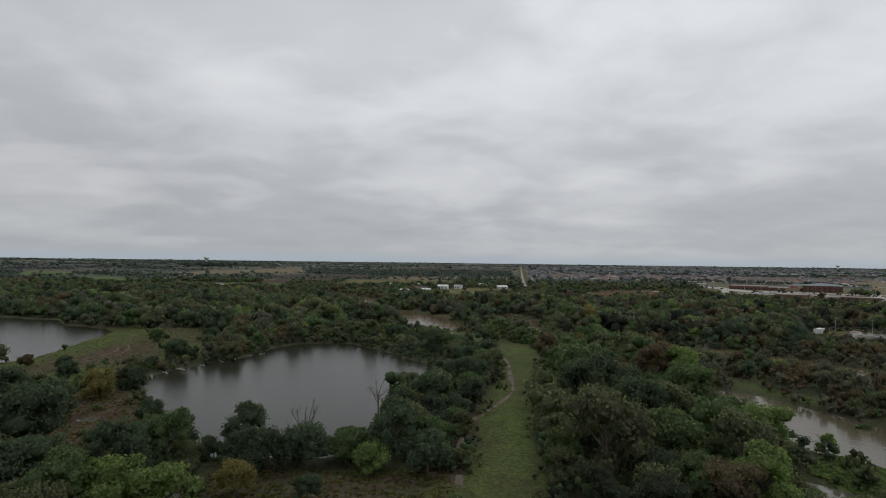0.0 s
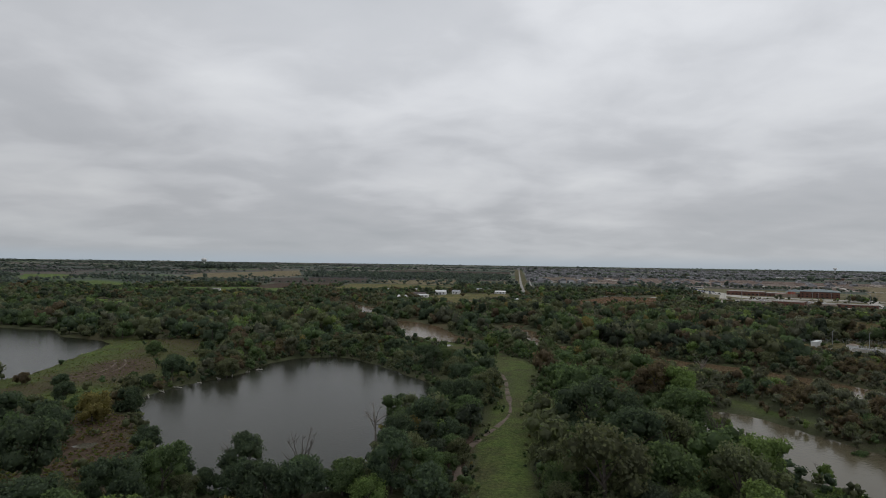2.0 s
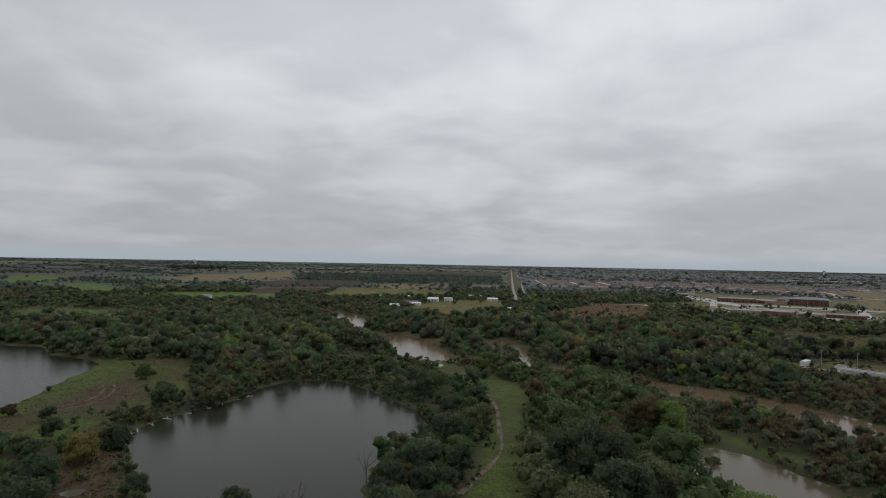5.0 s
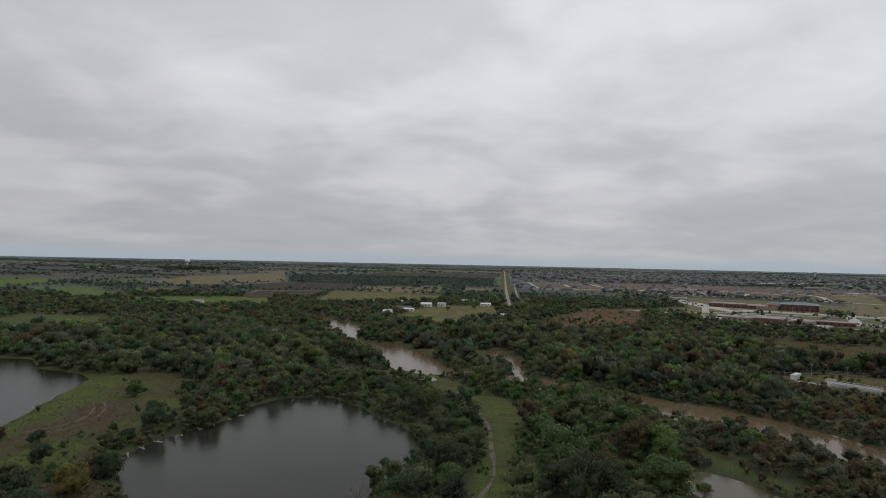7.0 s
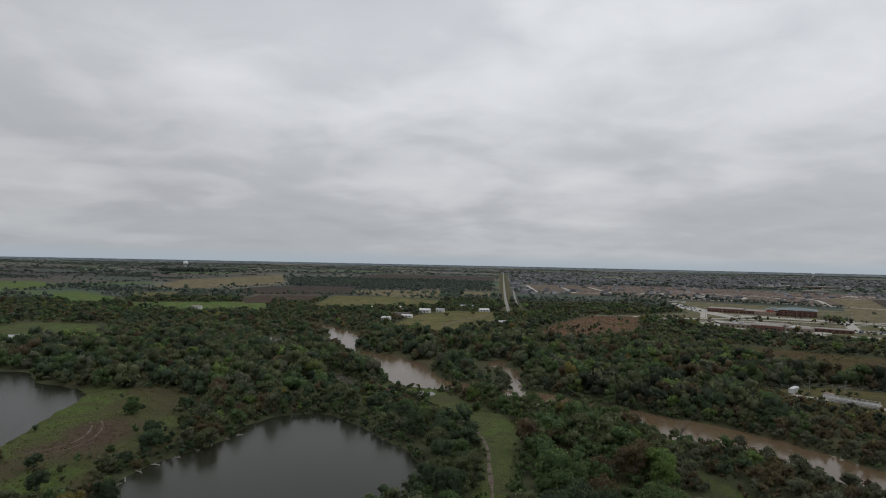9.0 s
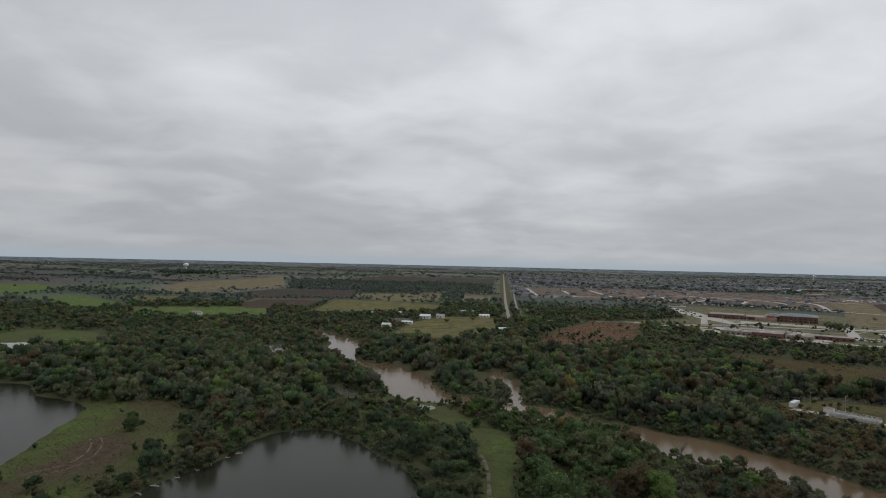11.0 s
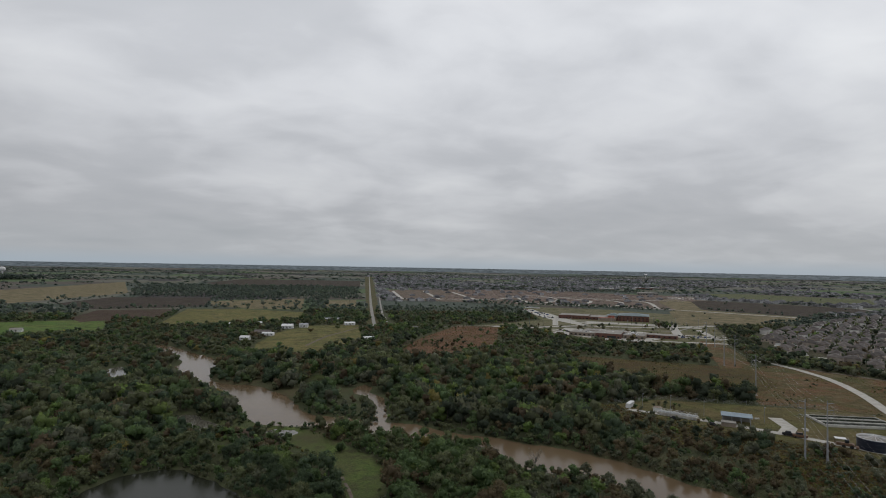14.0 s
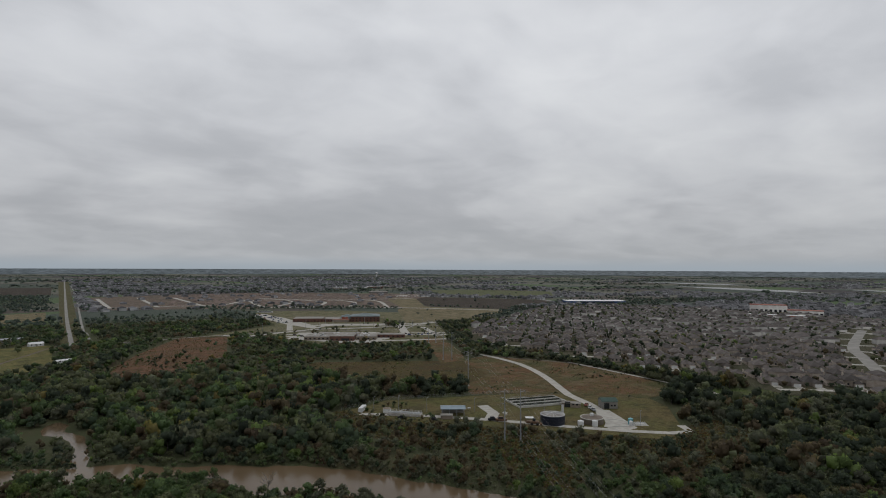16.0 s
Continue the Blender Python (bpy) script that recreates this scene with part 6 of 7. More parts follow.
def school_main():
    ob = empty("school_building", at(438, 790, -32.4) @ Matrix.Diagonal((1, 1, 0.76, 1)), "long red brick school with a teal roofed hall", "school")
    block(ob, "wing", -42, 18, 46, 36, 7.0, REDBRICK, FLATROOF)
    block(ob, "wing", 2, 22, 42, 40, 5.5, REDBRICK, FLATROOF)
    block(ob, "entrance", 8, -2, 26, 9, 5.5, TANWALL, REDROOF, False)
    block(ob, "hall", 46, 22, 44, 44, 10.5, REDBRICK, TEALROOF)
    bm = bmesh.new()
    hip(bm, 44, 44, 11.0, 4.0, 0.8)
    bmesh.ops.translate(bm, vec=(46, 22, 0), verts=bm.verts)
    part("hall_roof", bm, TEALROOF, ob, "teal metal hipped roof")
    bm = bmesh.new()
    hip(bm, 20, 24, 9.0, 4.5, 0.6)
    bmesh.ops.translate(bm, vec=(17, 20, 0), verts=bm.verts)
    part("gable_roof", bm, TEALROOF, ob)
    bm = bmesh.new()
    box(bm, 9, 3, 9.5, pose(14, 3, 0))
    part("red_panel", bm, REDROOF, ob, "bright red front panel")


def school_low():
    ob = empty("low_school_building", at(338, 592, -37.5) @ Matrix.Diagonal((1, 1, 0.78, 1)), "low brown brick school with many flat pale roofs", "school")
    block(ob, "wing", -30, 10, 30, 26, 5.0, TANWALL, FLATROOF)
    block(ob, "wing", 0, 6, 28, 30, 6.5, REDBRICK, FLATROOF)
    block(ob, "wing", 27, 14, 24, 30, 5.0, TANWALL, FLATROOF)
    block(ob, "wing", 55, 30, 34, 18, 4.5, REDBRICK, FLATROOF)
    block(ob, "wing", -8, 32, 50, 18, 5.6, TANWALL, FLATROOF)
    rng = random.Random(4)
    for _ in range(16):
        x, y = rng.uniform(-38, 30), rng.uniform(0, 32)
        bm = bmesh.new()
        box(bm, rng.uniform(1.5, 4), rng.uniform(1.5, 3), rng.uniform(0.8, 1.6), pose(x, y, 5.6))
        part("roof_unit", bm, WHITEMETAL if rng.random() < 0.5 else GREYSTEEL, ob)
    bm = bmesh.new()
    box(bm, 9, 0.3, 3.4, pose(4, -9.1, 0.2))
    part("entrance", bm, GLASS, ob)


school_main()
school_low()
draped("pavement_car_park", [(376, 985), (402, 990), (404, 900), (396, 850), (392, 800), (378, 726), (366, 724), (362, 800)], CONCRETE, "pale concrete car park beside the school", "pavement", lift=0.07)
draped("pavement_front_car_park", [(402, 770), (486, 722), (480, 700), (392, 748)], CONCRETE, "pale concrete car park before the school", "pavement", lift=0.06)
draped("pavement_low_school", [(290, 640), (330, 556), (352, 548), (420, 588), (410, 640), (330, 690)], CONCRETE, "pale concrete apron round the low school", "pavement", lift=0.05)
strip("road_school", [(240, 716), (262, 690), (300, 700), (365, 712), (408, 695), (484, 679), (559, 693)], 9, CONCRETE, "wide pale school road", "road", 0.22)
strip("road_school", [(425, 580), (442, 612), (484, 679), (512, 718)], 11, CONCRETE, "wide pale school road", "road", 0.23)
strip("road_school", [(372, 726), (392, 742), (440, 735), (492, 700)], 7, CONCRETE, "pale school drive", "road", 0.24)


def school_trees():
    rng = np.random.RandomState(31)
    x, y = 270 + 260 * rng.rand(700), 545 + 300 * rng.rand(700)
    ok = (sdist(SCHOOLF, x, y) < -4) & (np.minimum(np.hypot((x - 445) / 70, (y - 795) / 45), np.hypot((x - 345) / 62, (y - 600) / 42)) > 1) & (vnoise(x, y, 30, 66) > 0.45)
    x, y = x[ok][:75], y[ok][:75]
    cx, cy = 472 + 10 * rng.randn(14), 690 + 14 * rng.randn(14)
    wood("school_trees", np.concatenate([x, cx]), np.concatenate([y, cy]), np.concatenate([1.1 + 1.3 * rng.rand(len(x)), 3.5 + 2 * rng.rand(14)]), FARQ, 15, "young dark green trees round the school")


school_trees()
rng_cars = random.Random(12)
PAINTS = [WHITEMETAL, GREYSTEEL, BLACKRUBBER, REDROOF, BLUEPAINT, TANWALL]
for i in range(64):
    t = rng_cars.random()
    if i < 30:
        x, y = 392 - 24 * t + rng_cars.uniform(-12, 12), 990 - 170 * t
    else:
        x, y = 300 + 165 * t + rng_cars.uniform(-5, 5), 660 - 98 * t + rng_cars.choice([-9, -4, 5, 10])
    vehicle("car", x, y, rng_cars.choice([58, -32]), PAINTS[rng_cars.randrange(6)], "small car parked at the school", 4.5, 1.5, "cars at the school")
for k in range(5):
    vehicle("school_bus", 398 - 3.2 * k + 30, 1020 + 3 * k, -50, WHITEMETAL, "long pale bus parked behind the school", 12.0, 3.0, "school buses")


def lamp_post(x, y):
    ob = empty("street_lamp", at(x, y), "tall dark street lamp beside the school road", "street lamp", "school street lamps")
    bm = bmesh.new()
    rod(bm, (0, 0, 0), (0, 0, 11), 0.16, 0.1, 6)
    part("post", bm, GREYSTEEL, ob)
    bm = bmesh.new()
    box(bm, 1.6, 0.4, 0.25, pose(0, 0, 11))
    part("lamp_head", bm, GREYSTEEL, ob)


for i in range(14):
    t = i / 13
    lamp_post(262 + 215 * t, 742 - 100 * t)
    if i % 2:
        lamp_post(372 + 150 * t, 790 - 112 * t)


# ---- larger buildings beyond the houses ----
def big_box(name, x, y, turn, sx, sy, h, wall, roof, label, category, band=None):
    ob = empty(name, at(x, y, turn), label, category)
    bm = bmesh.new()
    box(bm, sx, sy, h)
    part("wall", bm, wall, ob)
    bm = bmesh.new()
    box(bm, sx + 0.6, sy + 0.6, 0.8, pose(0, 0, h))
    part("roof", bm, roof, ob)
    n = int(sx / 7)
    for i in range(n):
        bm = bmesh.new()
        box(bm, 4.2, 0.3, h * 0.35, pose(-sx / 2 + (i + 0.5) * sx / n, -sy / 2 - 0.05, h * 0.15))
        part("window", bm, GLASS, ob)
    if band:
        bm = bmesh.new()
        box(bm, sx * 0.6, 0.5, h * 0.3, pose(0, -sy / 2 - 0.2, h * 0.6))
        part("sign_band", bm, band, ob)


big_box("store_building", 1145, 818, -36, 140, 50, 8, BLUEPAINT, WHITEMETAL, "long dark blue store with a pale metal roof", "store", NAVY)
big_box("hospital_building", 1190, 448, -66, 62, 26, 16, FARWALL, REDROOF, "tall pale building with terracotta roofs", "building")
big_box("hospital_wing", 1200, 388, -70, 58, 24, 8, FARWALL, REDROOF, "low pale wing with a terracotta roof", "building")
big_box("long_shop", 1085, 392, -72, 95, 16, 5, REDROOF, WHITEMETAL, "long low shop with red front and white roof", "shop")
rng_big = random.Random(41)
for k in range(11):
    big_box("warehouse", 1060 + 34 * k + rng_big.uniform(-25, 25), 1900 + 14 * k + rng_big.uniform(-70, 90), rng_big.choice([-20, 10, 70]), rng_big.uniform(22, 52), rng_big.uniform(16, 28), rng_big.uniform(4, 7), (TANWALL, GREYWALL, REDBRICK)[k % 3], (WHITEMETAL, FLATROOF)[k % 2], "pale roofed shop building in the far town", "shop")
big_box("warehouse", 1020, 1560, -30, 60, 40, 6, GREYWALL, FLATROOF, "pale grey warehouse far off", "warehouse")

# ---- lakes far off ----
for i, (cx, cy, a, b, turn) in enumerate(LAKES):
    th = np.linspace(0, 2 * np.pi, 28, endpoint=False)
    rr = 1 + 0.18 * np.sin(3 * th + i) + 0.1 * np.sin(5 * th)
    c, s_ = math.cos(radians(turn)), math.sin(radians(turn))
    P = np.stack([cx + rr * (a * np.cos(th) * c - b * np.sin(th) * s_), cy + rr * (a * np.cos(th) * s_ + b * np.sin(th) * c)], -1)
    sheet("water_lake", P, lambda x, y: float(rise(math.hypot(x, y))) + 1.2, PONDWATER, "pale lake shining far behind the houses", "lake")

# ---- new streets on graded earth ----
NEWSTREETS = (
    [(445, 1204), (504, 1126), (591, 1082), (698, 986), (828, 797)],
    [(478, 1168), (495, 1258), (529, 1392), (529, 1471)],
    [(486, 1146), (597, 1287), (623, 1405), (596, 1501)],
    [(553, 1100), (646, 1217), (664, 1296), (647, 1389)],
    [(617, 1062), (711, 1189), (725, 1282), (706, 1316)],
    [(681, 1005), (770, 1165), (792, 1236), (782, 1294)],
    [(215, 1310), (250, 1700)],
    [(300, 1290), (345, 1700)],
    [(385, 1260), (420, 1640)],
    [(190, 1330), (330, 1300), (430, 1290), (529, 1400), (660, 1400), (790, 1300), (935, 1260)],
)
for k, line in enumerate(NEWSTREETS):
    strip("road_new", line, 9 if k else 11, CONCRETE, "pale new concrete street on bare earth", "road", 0.2 + 0.005 * k)
draped("pavement_graded", [(939, 1347), (1020, 1296), (1086, 1404), (1016, 1457)], CONCRETE, "pale concrete pad on graded earth", "pavement", lift=0.05)


def earth_rows():
    """Low graded house pads, row behind row, darker where the soil is fresh."""
    rng = np.random.RandomState(23)
    Q = []
    for j in range(60):
        for i in range(60):
            u, v = i * 17.0 + rng.uniform(-1, 1), j * 30.0
            x, y = 330 + u * 0.82 + v * 0.22, 1390 - u * 0.57 + v * 0.78 - 500 + 420
            a = np.array([x]), np.array([y])
            if sdist(DIRTSUB, *a)[0] > -12 or min(ldist(np.array(l, float), *a)[0] for l in NEWSTREETS) < 13 or rng.rand() < 0.25:
                continue
            w, d, h = rng.uniform(5, 7), rng.uniform(6, 10), rng.uniform(0.5, 1.3)
            e, f = np.array([0.82, -0.57]), np.array([0.57, 0.82])
            z = float(rise(math.hypot(x, y))) + 0.3
            lo = [np.array([x, y]) + p * w * e + q * d * f for p, q in ((-1, -1), (1, -1), (1, 1), (-1, 1))]
            hi = [np.array([x, y]) + p * w * 0.75 * e + q * d * 0.75 * f for p, q in ((-1, -1), (1, -1), (1, 1), (-1, 1))]
            Q.append([(*p, z + h) for p in hi])
            for k in range(4):
                m = (k + 1) % 4
                Q.append([(*lo[k], z), (*lo[m], z), (*hi[m], z + h), (*hi[k], z + h)])
    tagged(new("earth_pads", quad_mesh("earth_pads", np.array(Q), [FRESHEARTH])), "low brown graded earth pads for new houses", "earth", kind="stuff")


earth_rows()
strip("road_avenue", [(1180, 1010), (1137, 894), (1100, 740), (1118, 620), (1090, 502), (1078, 436), (1074, 298), (1055, 235)], 15, ROADWAY, "wide pale avenue behind the houses", "road", 0.2)


# ---- houses ----
def house_template(name, seed):
    """One suburban house: brick walls, hipped shingle roofs, garage, windows and chimney."""
    rng = random.Random(seed)
    sx, sy = rng.uniform(10, 12.2), rng.uniform(11.5, 15)
    two = seed % 3 == 0
    h = 5.2 if two else 2.9
    ob = empty(name, Matrix(), "", "house", "houses of the suburb")
    bm = bmesh.new()
    box(bm, sx, sy, h)
    gw = sx * 0.5
    box(bm, gw, 4.0, 2.9, pose(sx / 2 - gw / 2, -sy / 2 - 1.9, 0))
    part("wall", bm, HOUSEBRICK, ob)
    bm = bmesh.new()
    hip(bm, sx, sy, h, 2.6 + 0.3 * (seed % 3), 0.5)
    hip(bm, gw, 7.5, 2.9, 1.9, 0.4, m=Matrix.Translation((sx / 2 - gw / 2, -sy / 2 - 0.4, 0)))
    if two:
        hip(bm, sx * 0.55, 5.0, h * 0.9, 1.8, 0.4, m=Matrix.Translation((-sx / 4, -sy / 2 + 0.6, 0)))
    part("roof", bm, ROOFSHINGLE, ob)
    bm = bmesh.new()
    box(bm, gw * 0.8, 0.12, 2.2, pose(sx / 2 - gw / 2, -sy / 2 - 3.93, 0.05))
    part("garage_door", bm, WHITEMETAL, ob)
    for i in range(3):
        bm = bmesh.new()
        box(bm, 1.5, 0.12, 1.4, pose(-sx / 2 + 1.8 + i * (sx - 3.6) / 2, sy / 2 + 0.04, 1.0))
        part("window", bm, GLASS, ob)
    bm = bmesh.new()
    box(bm, 1.2, 0.12, 1.4, pose(-sx / 4, -sy / 2 - 0.04, 1.0))
    part("window", bm, GLASS, ob)
    bm = bmesh.new()
    box(bm, 1.0, 0.8, h + 3.4, pose(-sx * 0.32, sy * 0.22, 0))
    part("chimney", bm, HOUSEBRICK, ob)
    return ob


HLABEL = ("single storey brick house with grey-brown hipped roof", "brick house with attached garage and hipped shingle roof")
STREET = 58.0
COLLECTOR = [(572, 130), (590, 137), (667, 166), (750, 196), (961, 240)]
strip("road_collector", COLLECTOR, 11, ROADWAY, "wide pale street through the housing estate", "road", 0.2)
GRIDS = ((-52, lambda x, y: True),)


def house_places():
    """Rows of lots along the streets: back to back, fronts to the street; two street grids meet."""
    rng = np.random.RandomState(9)
    out, roads = [], []
    for g, (deg, fits) in enumerate(GRIDS):
        c, s = math.cos(radians(deg)), math.sin(radians(deg))
        for j in range(-26, 34):
            for i in range(-80, 110):
                u = i * 14.6
                bend = 16 * math.sin(u / 120 + j * 0.7)
                for side in (0, 1):
                    v = j * STREET + (0 if side else 24) + bend + rng.uniform(-1.5, 1.5)
                    w = u + rng.uniform(-1.5, 1.5)
                    x, y = w * c - v * s, w * s + v * c
                    if fits(x, y):
                        out.append((x, y, deg + (180 if side == 0 else 0) + rng.choice([0, 0, 0, 90, -90]) * (rng.rand() < 0.2) + rng.uniform(-9, 9), rng.rand()))
                v = j * STREET + 45 + bend
                x, y = u * c - v * s, u * s + v * c
                if fits(x, y):
                    roads.append((g * 1000 + j, u, x, y))
    P = np.array(out)
    d = sdist(SUBDIV, P[:, 0], P[:, 1])
    P = P[(d < -9) & (P[:, 3] > 0.04) & (sdist(PARK, P[:, 0], P[:, 1]) > 4) & (ldist(np.array(COLLECTOR, float), P[:, 0], P[:, 1]) > 19)]
    keep = []
    for k in range(len(P)):
        if all(math.hypot(P[k, 0] - P[m, 0], P[k, 1] - P[m, 1]) > 11.8 for m in keep[-900:]):
            keep.append(k)
    return P[keep], roads


def simple_house(x, y, z, turn, rng, far=False):
    """Faces of a joined far house: four walls and a hipped roof; returns quads and slots."""
    sx, sy = rng.uniform(4.8, 6.2), rng.uniform(5.6, 7.6)
    h = 5.4 if rng.rand() < 0.35 else 3.0
    t = radians(turn)
    c, s = math.cos(t), math.sin(t)
    b = np.array([(-sx, -sy), (sx, -sy), (sx, sy), (-sx, sy)])
    r = sy - sx * 0.85
    B = [np.array([x + p * c - q * s, y + p * s + q * c]) for p, q in b]
    e = np.array([(-sx - 0.5, -sy - 0.5), (sx + 0.5, -sy - 0.5), (sx + 0.5, sy + 0.5), (-sx - 0.5, sy + 0.5)])
    E = [np.array([x + p * c - q * s, y + p * s + q * c, z + h]) for p, q in e]
    T = [np.array([x - q * s, y + q * c, z + h + 3.0]) for q in (-r, r)]
    Q, I = [], []
    for k in range(4):
        a, d = B[k], B[(k + 1) % 4]
        Q.append([(*a, z), (*d, z), (*d, z + h), (*a, z + h)])
        I.append(1)
    Q += [[E[0], E[1], T[0], T[0]], [E[1], E[2], T[1], T[0]], [E[2], E[3], T[1], T[1]], [E[3], E[0], T[0], T[1]]]
    I += [0, 0, 0, 0]
    return Q, I


def build_houses():
    P, roads = house_places()
    order = np.argsort(np.hypot(P[:, 0], P[:, 1]))
    temps = [house_template("house", k) for k in range(6)]
    used = set()
    for n, i in enumerate(order[:260]):
        x, y, turn, u = P[i]
        k = int(u * 997) % 6
        m = at(x, y, turn, 0.3)
        if k not in used:
            used.add(k)
            ob = temps[k]
            ob.matrix_basis = m
        else:
            ob = copy_thing(temps[k], m)
        ob["label"] = ("two storey " if k % 3 == 0 else "") + HLABEL[k % 2] if k % 3 else "two storey brick house with hipped shingle roof"
    rng = np.random.RandomState(17)
    Q, I = [], []
    for i in order[260:]:
        x, y, turn, u = P[i]
        q, w = simple_house(x, y, float(rise(math.hypot(x, y))) + 0.3, turn, rng)
        Q += q
        I += w
    me = quad_mesh("estate_houses", np.array([[tuple(v) for v in q] for q in Q]), [ESTATEROOF, FARWALL], I)
    tagged(new("estate_houses", me), "close rows of grey-brown roofed brick houses", "houses", kind="stuff")
    Q, I = [], []
    # suburbs farther out
    n = 0
    while n < 5200:
        r, az = 1250 + 2600 * rng.rand() ** 1.3, radians(rng.uniform(6, 80))
        x, y = r * math.sin(az), r * math.cos(az)
        c = round(x / 22) * 22 + rng.uniform(-4, 4)
        d = round(y / 30) * 30 + rng.uniform(-3, 3)
        a = np.array([c]), np.array([d])
        if vnoise(*a, 420, 51)[0] < 0.42 or any(sdist(f, *a)[0] < 8 for f in (GREENFAR, DARKFAR, SUBDIV, TANFAR, TANSTRIP, SCHOOLF, ROADSIDE)):
            n += 0.2
            continue
        if sdist(DIRTSUB, *a)[0] < 0 and rng.rand() < 0.95:
            n += 0.2
            continue
        if any(math.hypot(((c - lx) * math.cos(radians(lt)) + (d - ly) * math.sin(radians(lt))) / (la + 90), ((d - ly) * math.cos(radians(lt)) - (c - lx) * math.sin(radians(lt))) / (lb + 330)) < 1 for lx, ly, la, lb, lt in LAKES):
            n += 0.2
            continue
        q, w = simple_house(c, d, float(rise(math.hypot(c, d))) + 0.3, rng.choice([10, 100, 190, 280]), rng)
        Q += q
        I += w
        n += 1
    me = quad_mesh("far_houses", np.array([[tuple(v) for v in q] for q in Q]), [FARROOF, DULLWALL], I)
    tagged(new("far_houses", me), "grey-brown roofed houses of distant suburbs", "houses", kind="stuff")
    # streets between the rows
    S = []
    R = np.array([(a[2], a[3]) for a in roads])
    ok = sdist(SUBDIV, R[:, 0], R[:, 1]) < -3
    for k in range(len(roads) - 1):
        if ok[k] and ok[k + 1] and roads[k][0] == roads[k + 1][0] and np.hypot(*(R[k + 1] - R[k])) < 40:
            (x0, y0), (x1, y1) = R[k], R[k + 1]
            e = R[k + 1] - R[k]
            s, c = np.array([-e[1], e[0]]) / np.hypot(*e) * 3.3
            z = float(rise(math.hypot(x0, y0))) + 0.42
            S.append([(x0 - s, y0 - c, z), (x1 - s, y1 - c, z), (x1 + s, y1 + c, z), (x0 + s, y0 + c, z)])
    # a drive from each house to its street
    for x, y, turn, u in P:
        t = radians(turn)
        cx, cy = math.cos(t), math.sin(t)
        z = float(rise(math.hypot(x, y))) + 0.40
        S.append([(x + p * cx - q * cy, y + p * cy + q * cx, z) for p, q in ((0.2, -17.5), (6.0, -17.5), (6.0, -7), (0.2, -7))])
    tagged(new("road_suburb", quad_mesh("road_suburb", np.array(S), [CONCRETE])), "pale concrete streets and drives between the houses", "road", kind="structure")
    # garden trees
    tx, ty, ts = [], [], []
    for x, y, turn, u in P:
        t = radians(turn)
        for p, q, pr in ((-5, -12, 0.75), (3, 12, 0.6), (-5, 11, 0.6), (8.2, 2, 0.35)):
            if rng.rand() < pr:
                tx.append(x + p * math.cos(t) - q * math.sin(t))
                ty.append(y + p * math.sin(t) + q * math.cos(t))
                ts.append(rng.uniform(2.2, 4.3))
    wood("garden_trees", np.array(tx), np.array(ty), np.array(ts), FARQ, 8, "small green garden trees between the houses")


build_houses()


place_tree(87, 126, 1.9, 1, 3, 40, 0.8)
place_tree(68, 148, 2.2, 4, 3, 10, 0.9)


# ---- driftwood and an outfall at the pond ----
def driftwood(x, y, turn, long, seed):
    """A bleached log with stubs of its branches, half in the water."""
    rng = random.Random(seed)
    ob = empty("driftwood_log", pose(x, y, -0.55, 0, 0, turn), "bleached driftwood log stranded at the pond's edge", "log", "driftwood at the pond")
    bm = bmesh.new()
    rod(bm, (-long / 2, 0, 0.05), (0, rng.uniform(-0.2, 0.2), 0.2), 0.19, 0.16, 8)
    rod(bm, (0, 0, 0.2), (long / 2, rng.uniform(-0.4, 0.4), 0.3), 0.16, 0.09, 8)
    part("stem", bm, PALEWOOD, ob)
    for k in range(3):
        bm = bmesh.new()
        a = Vector((rng.uniform(-0.3, 0.4) * long, 0, 0.2))
        rod(bm, a, a + Vector((rng.uniform(0.2, 0.8), rng.uniform(-0.9, 0.9), rng.uniform(0.3, 1.0))), 0.09, 0.03, 5)
        part("branch_stub", bm, PALEWOOD, ob)


for k, (x, y) in enumerate(((-89.5, 155), (-90, 159), (-90, 163), (-89.2, 169), (-87.5, 175), (-84, 182), (-80.5, 188.5), (-78, 194), (-75.5, 201), (-73, 206))):
    driftwood(x + 0.8, y, 35 * k + 50, 1.5 + (k * 7 % 5) * 0.3, k)


def outfall(x, y):
    ob = empty("concrete_outfall", pose(x, y, -0.7, 0, 0, 10) @ Matrix.Diagonal((0.6, 0.6, 0.6, 1)), "small pale concrete outfall at the pond's head", "outfall")
    bm = bmesh.new()
    box(bm, 3.6, 0.5, 1.9, None, 0.05)
    part("headwall", bm, OLDCONCRETE, ob)
    for s_ in (-1, 1):
        bm = bmesh.new()
        box(bm, 0.4, 2.6, 1.5, pose(1.9 * s_, -1.2, 0, 0, 0, 14 * s_), 0.05)
        part("wing_wall", bm, OLDCONCRETE, ob)
    bm = bmesh.new()
    tube(bm, 0.55, 0.55, 0.5, Matrix.Translation((0, -0.4, 0.8)) @ Matrix.Rotation(math.pi / 2, 4, "X"), 16)
    part("pipe_mouth", bm, GLASS, ob)


outfall(-52.5, 239)


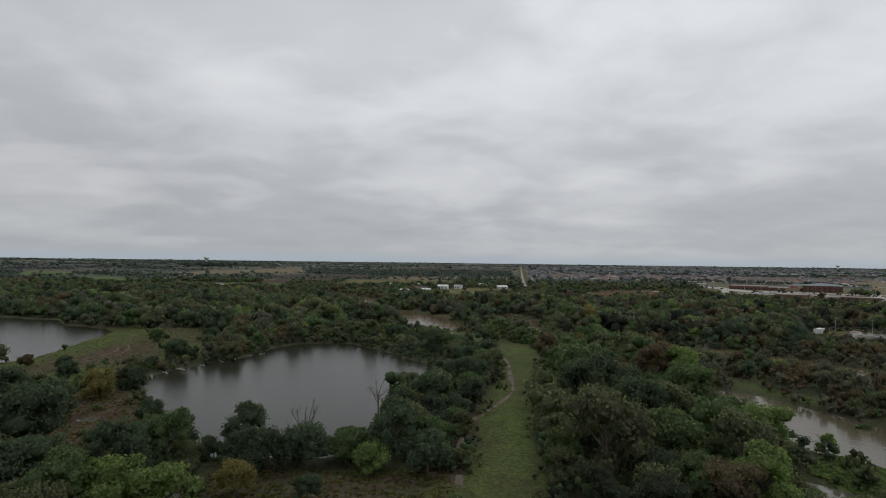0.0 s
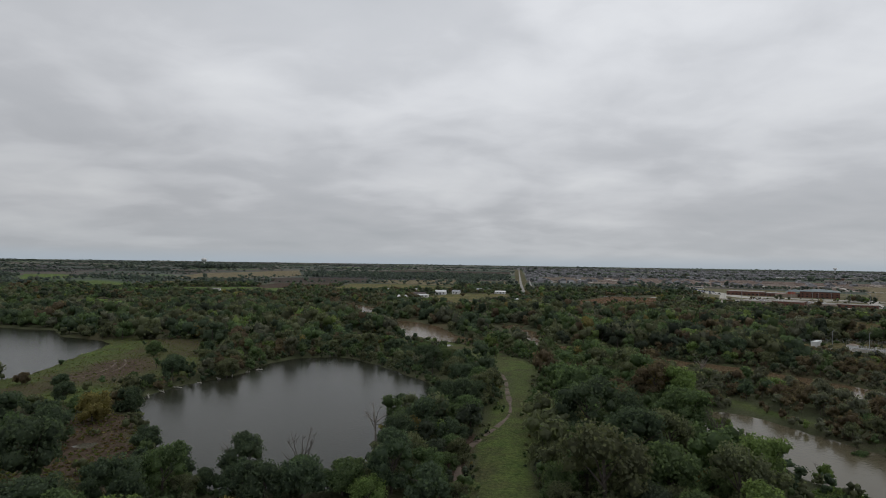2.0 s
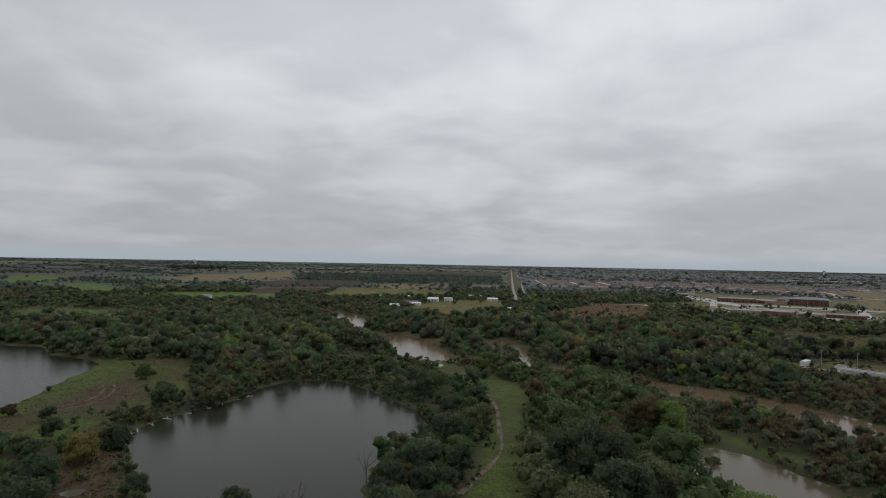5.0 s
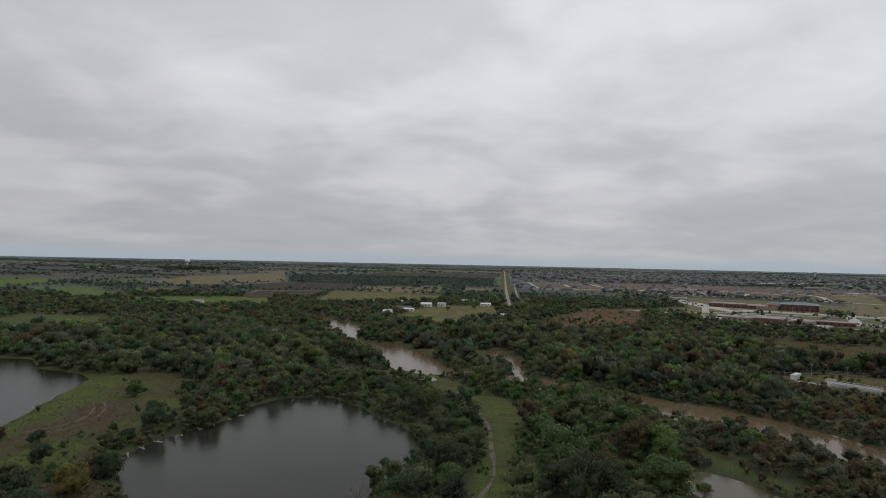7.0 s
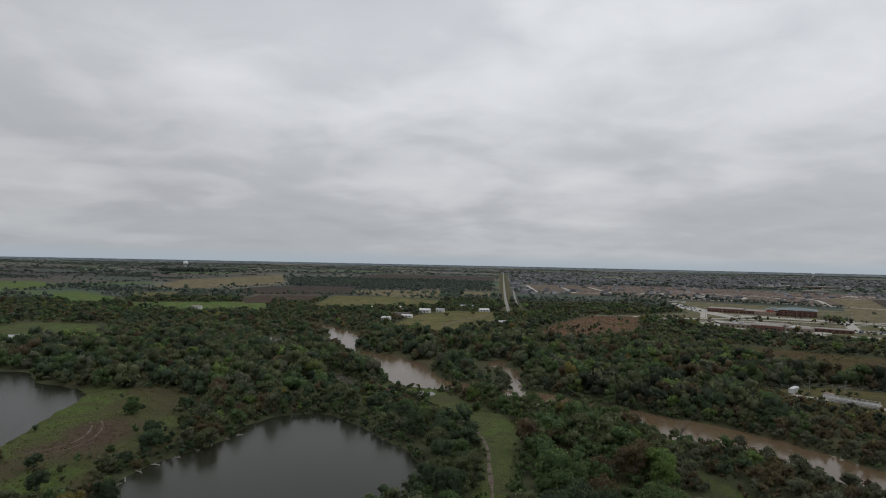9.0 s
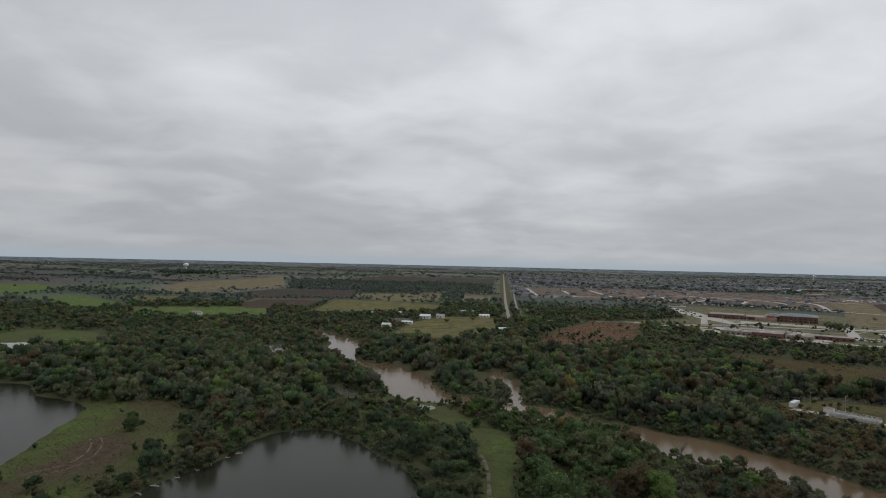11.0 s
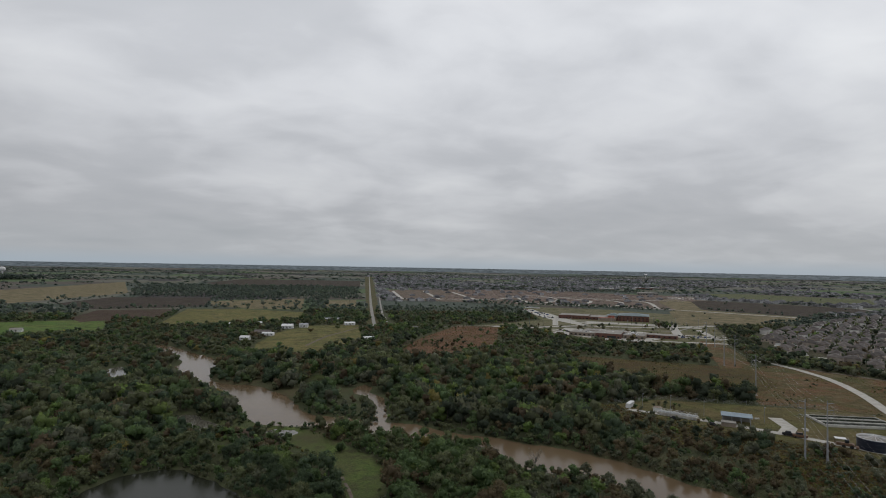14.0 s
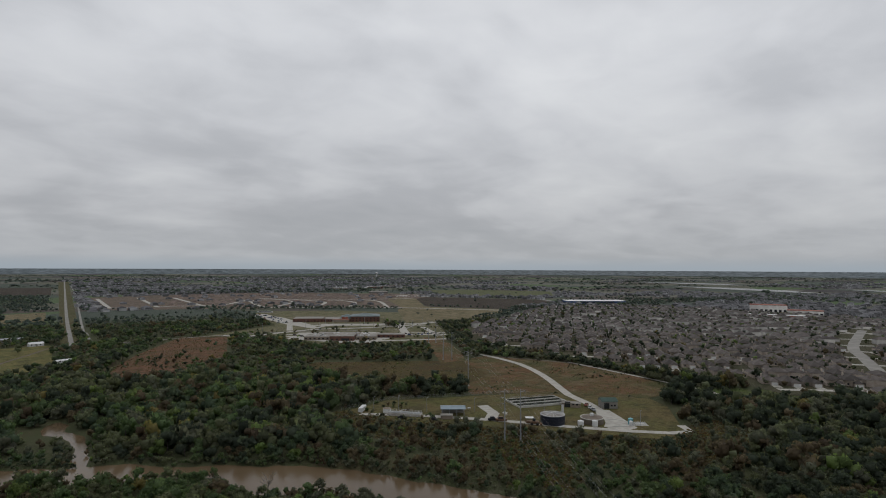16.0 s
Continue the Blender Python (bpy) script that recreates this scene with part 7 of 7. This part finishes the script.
# ---- dead trees and reeds near the ponds ----
BARE = [trunk_mesh("bare_crown", 200 + k, 8.0, 3.4, DEADWOOD if k else BARK, True) for k in range(3)]
for k, (x, y, sc, what) in enumerate(((-28, 104, 1.35, "pale leafless snag above the pond"), (-40, 103, 1.25, "thin leafless snag above the pond"), (-18, 127, 1.15, "dark leafless snag on the pond's bank"), (57, 127, 1.25, "dark half-bare tree beside the backwater"),
                                      (21, 98, 1.25, "pale dead branches above a dense crown"), (90, 214, 1.2, "dark bare tree on the river's bank"), (70, 112, 0.5, "small bare snag in the backwater"), (60, 150, 0.8, "bare grey tree in the woods"))):
    ob = empty("dead_tree", pose(x, y, ground_z(x, y) - 0.1, 0, 0, 70 * k) @ Matrix.Diagonal((sc, sc, sc, 1)), what, "dead tree", "dead trees")
    new("bare_crown", BARE[k % 3]).parent = ob


def tufts(name, n, poly, mats, seed, size, label):
    """Grass and low weeds, too many to count."""
    rng = np.random.RandomState(seed)
    lo, hi = poly.min(0), poly.max(0)
    x, y = (lo[k] + (hi[k] - lo[k]) * rng.rand(n * 3) for k in (0, 1))
    k = (sdist(poly, x, y) < 0) & (shore(x, y) > 0.4) & (ldist(np.array(EASTROAD, float), x, y) > 5.0)
    x, y = x[k][:n], y[k][:n]
    z = height(x, y)
    P = np.stack([x, y, z], -1)
    Q, I = [], []
    for b in range(3):
        a = rng.rand(len(x)) * 6.28
        w = (0.3 + 0.5 * rng.rand(len(x))) * size
        h = (0.25 + 0.5 * rng.rand(len(x))) * size
        u = np.stack([np.cos(a), np.sin(a), 0 * a], -1) * w[:, None]
        l = np.stack([rng.randn(len(x)) * 0.3 * size, rng.randn(len(x)) * 0.3 * size, h], -1)
        Q.append(np.stack([P - u * 0.7, P + u * 0.7, P + u + l, P - u + l], 1))
        I.append(rng.randint(len(mats), size=len(x)))
    me = quad_mesh(name, np.concatenate(Q), mats, np.concatenate(I), np.tile(rng.rand(len(x)), 3))
    tagged(new(name, me), label, "grass", kind="stuff")


tufts("clearing_grass", 1800, CLEARING, GRASSBLADE[:3], 42, 0.36, "patchy olive and dry grass on the clearing")
tufts("spit_weeds", 1500, SPIT, [LEAF[4], LEAF[1]], 43, 0.6, "bright green weeds beside the backwater")
tufts("bare_weeds", 900, REDBARE, GRASSBLADE, 44, 0.5, "sparse weeds on reddish soil")
tufts("south_weeds", 800, SOUTHBARE, GRASSBLADE, 45, 0.5, "sparse weeds on brown soil")
tufts("meadow_scrub", 1100, REDMEADOWF, GRASSBLADE[1:3], 46, 0.6, "rough reddish and olive tussocks on the meadow")
tufts("field_scrub", 1200, MEADOWF, GRASSBLADE[1:3], 47, 0.6, "rough olive tussocks on the meadow")
tufts("red_field_scrub", 1200, REDF, [GRASSBLADE[3], GRASSBLADE[3], GRASSBLADE[2]], 48, 0.8, "rough rust brown tussocks on the field")
tufts("bank_scrub", 900, EASTBANK, [GRASSBLADE[3], GRASSBLADE[1], LEAF[3]], 49, 1.0, "brown scrub under the power poles")
tufts("plant_scrub", 4200, SCRUBZONE, [GRASSBLADE[3], GRASSBLADE[2], LEAF[3], LEAF[5]], 50, 1.1, "dense brown scrub between the plant and the river")
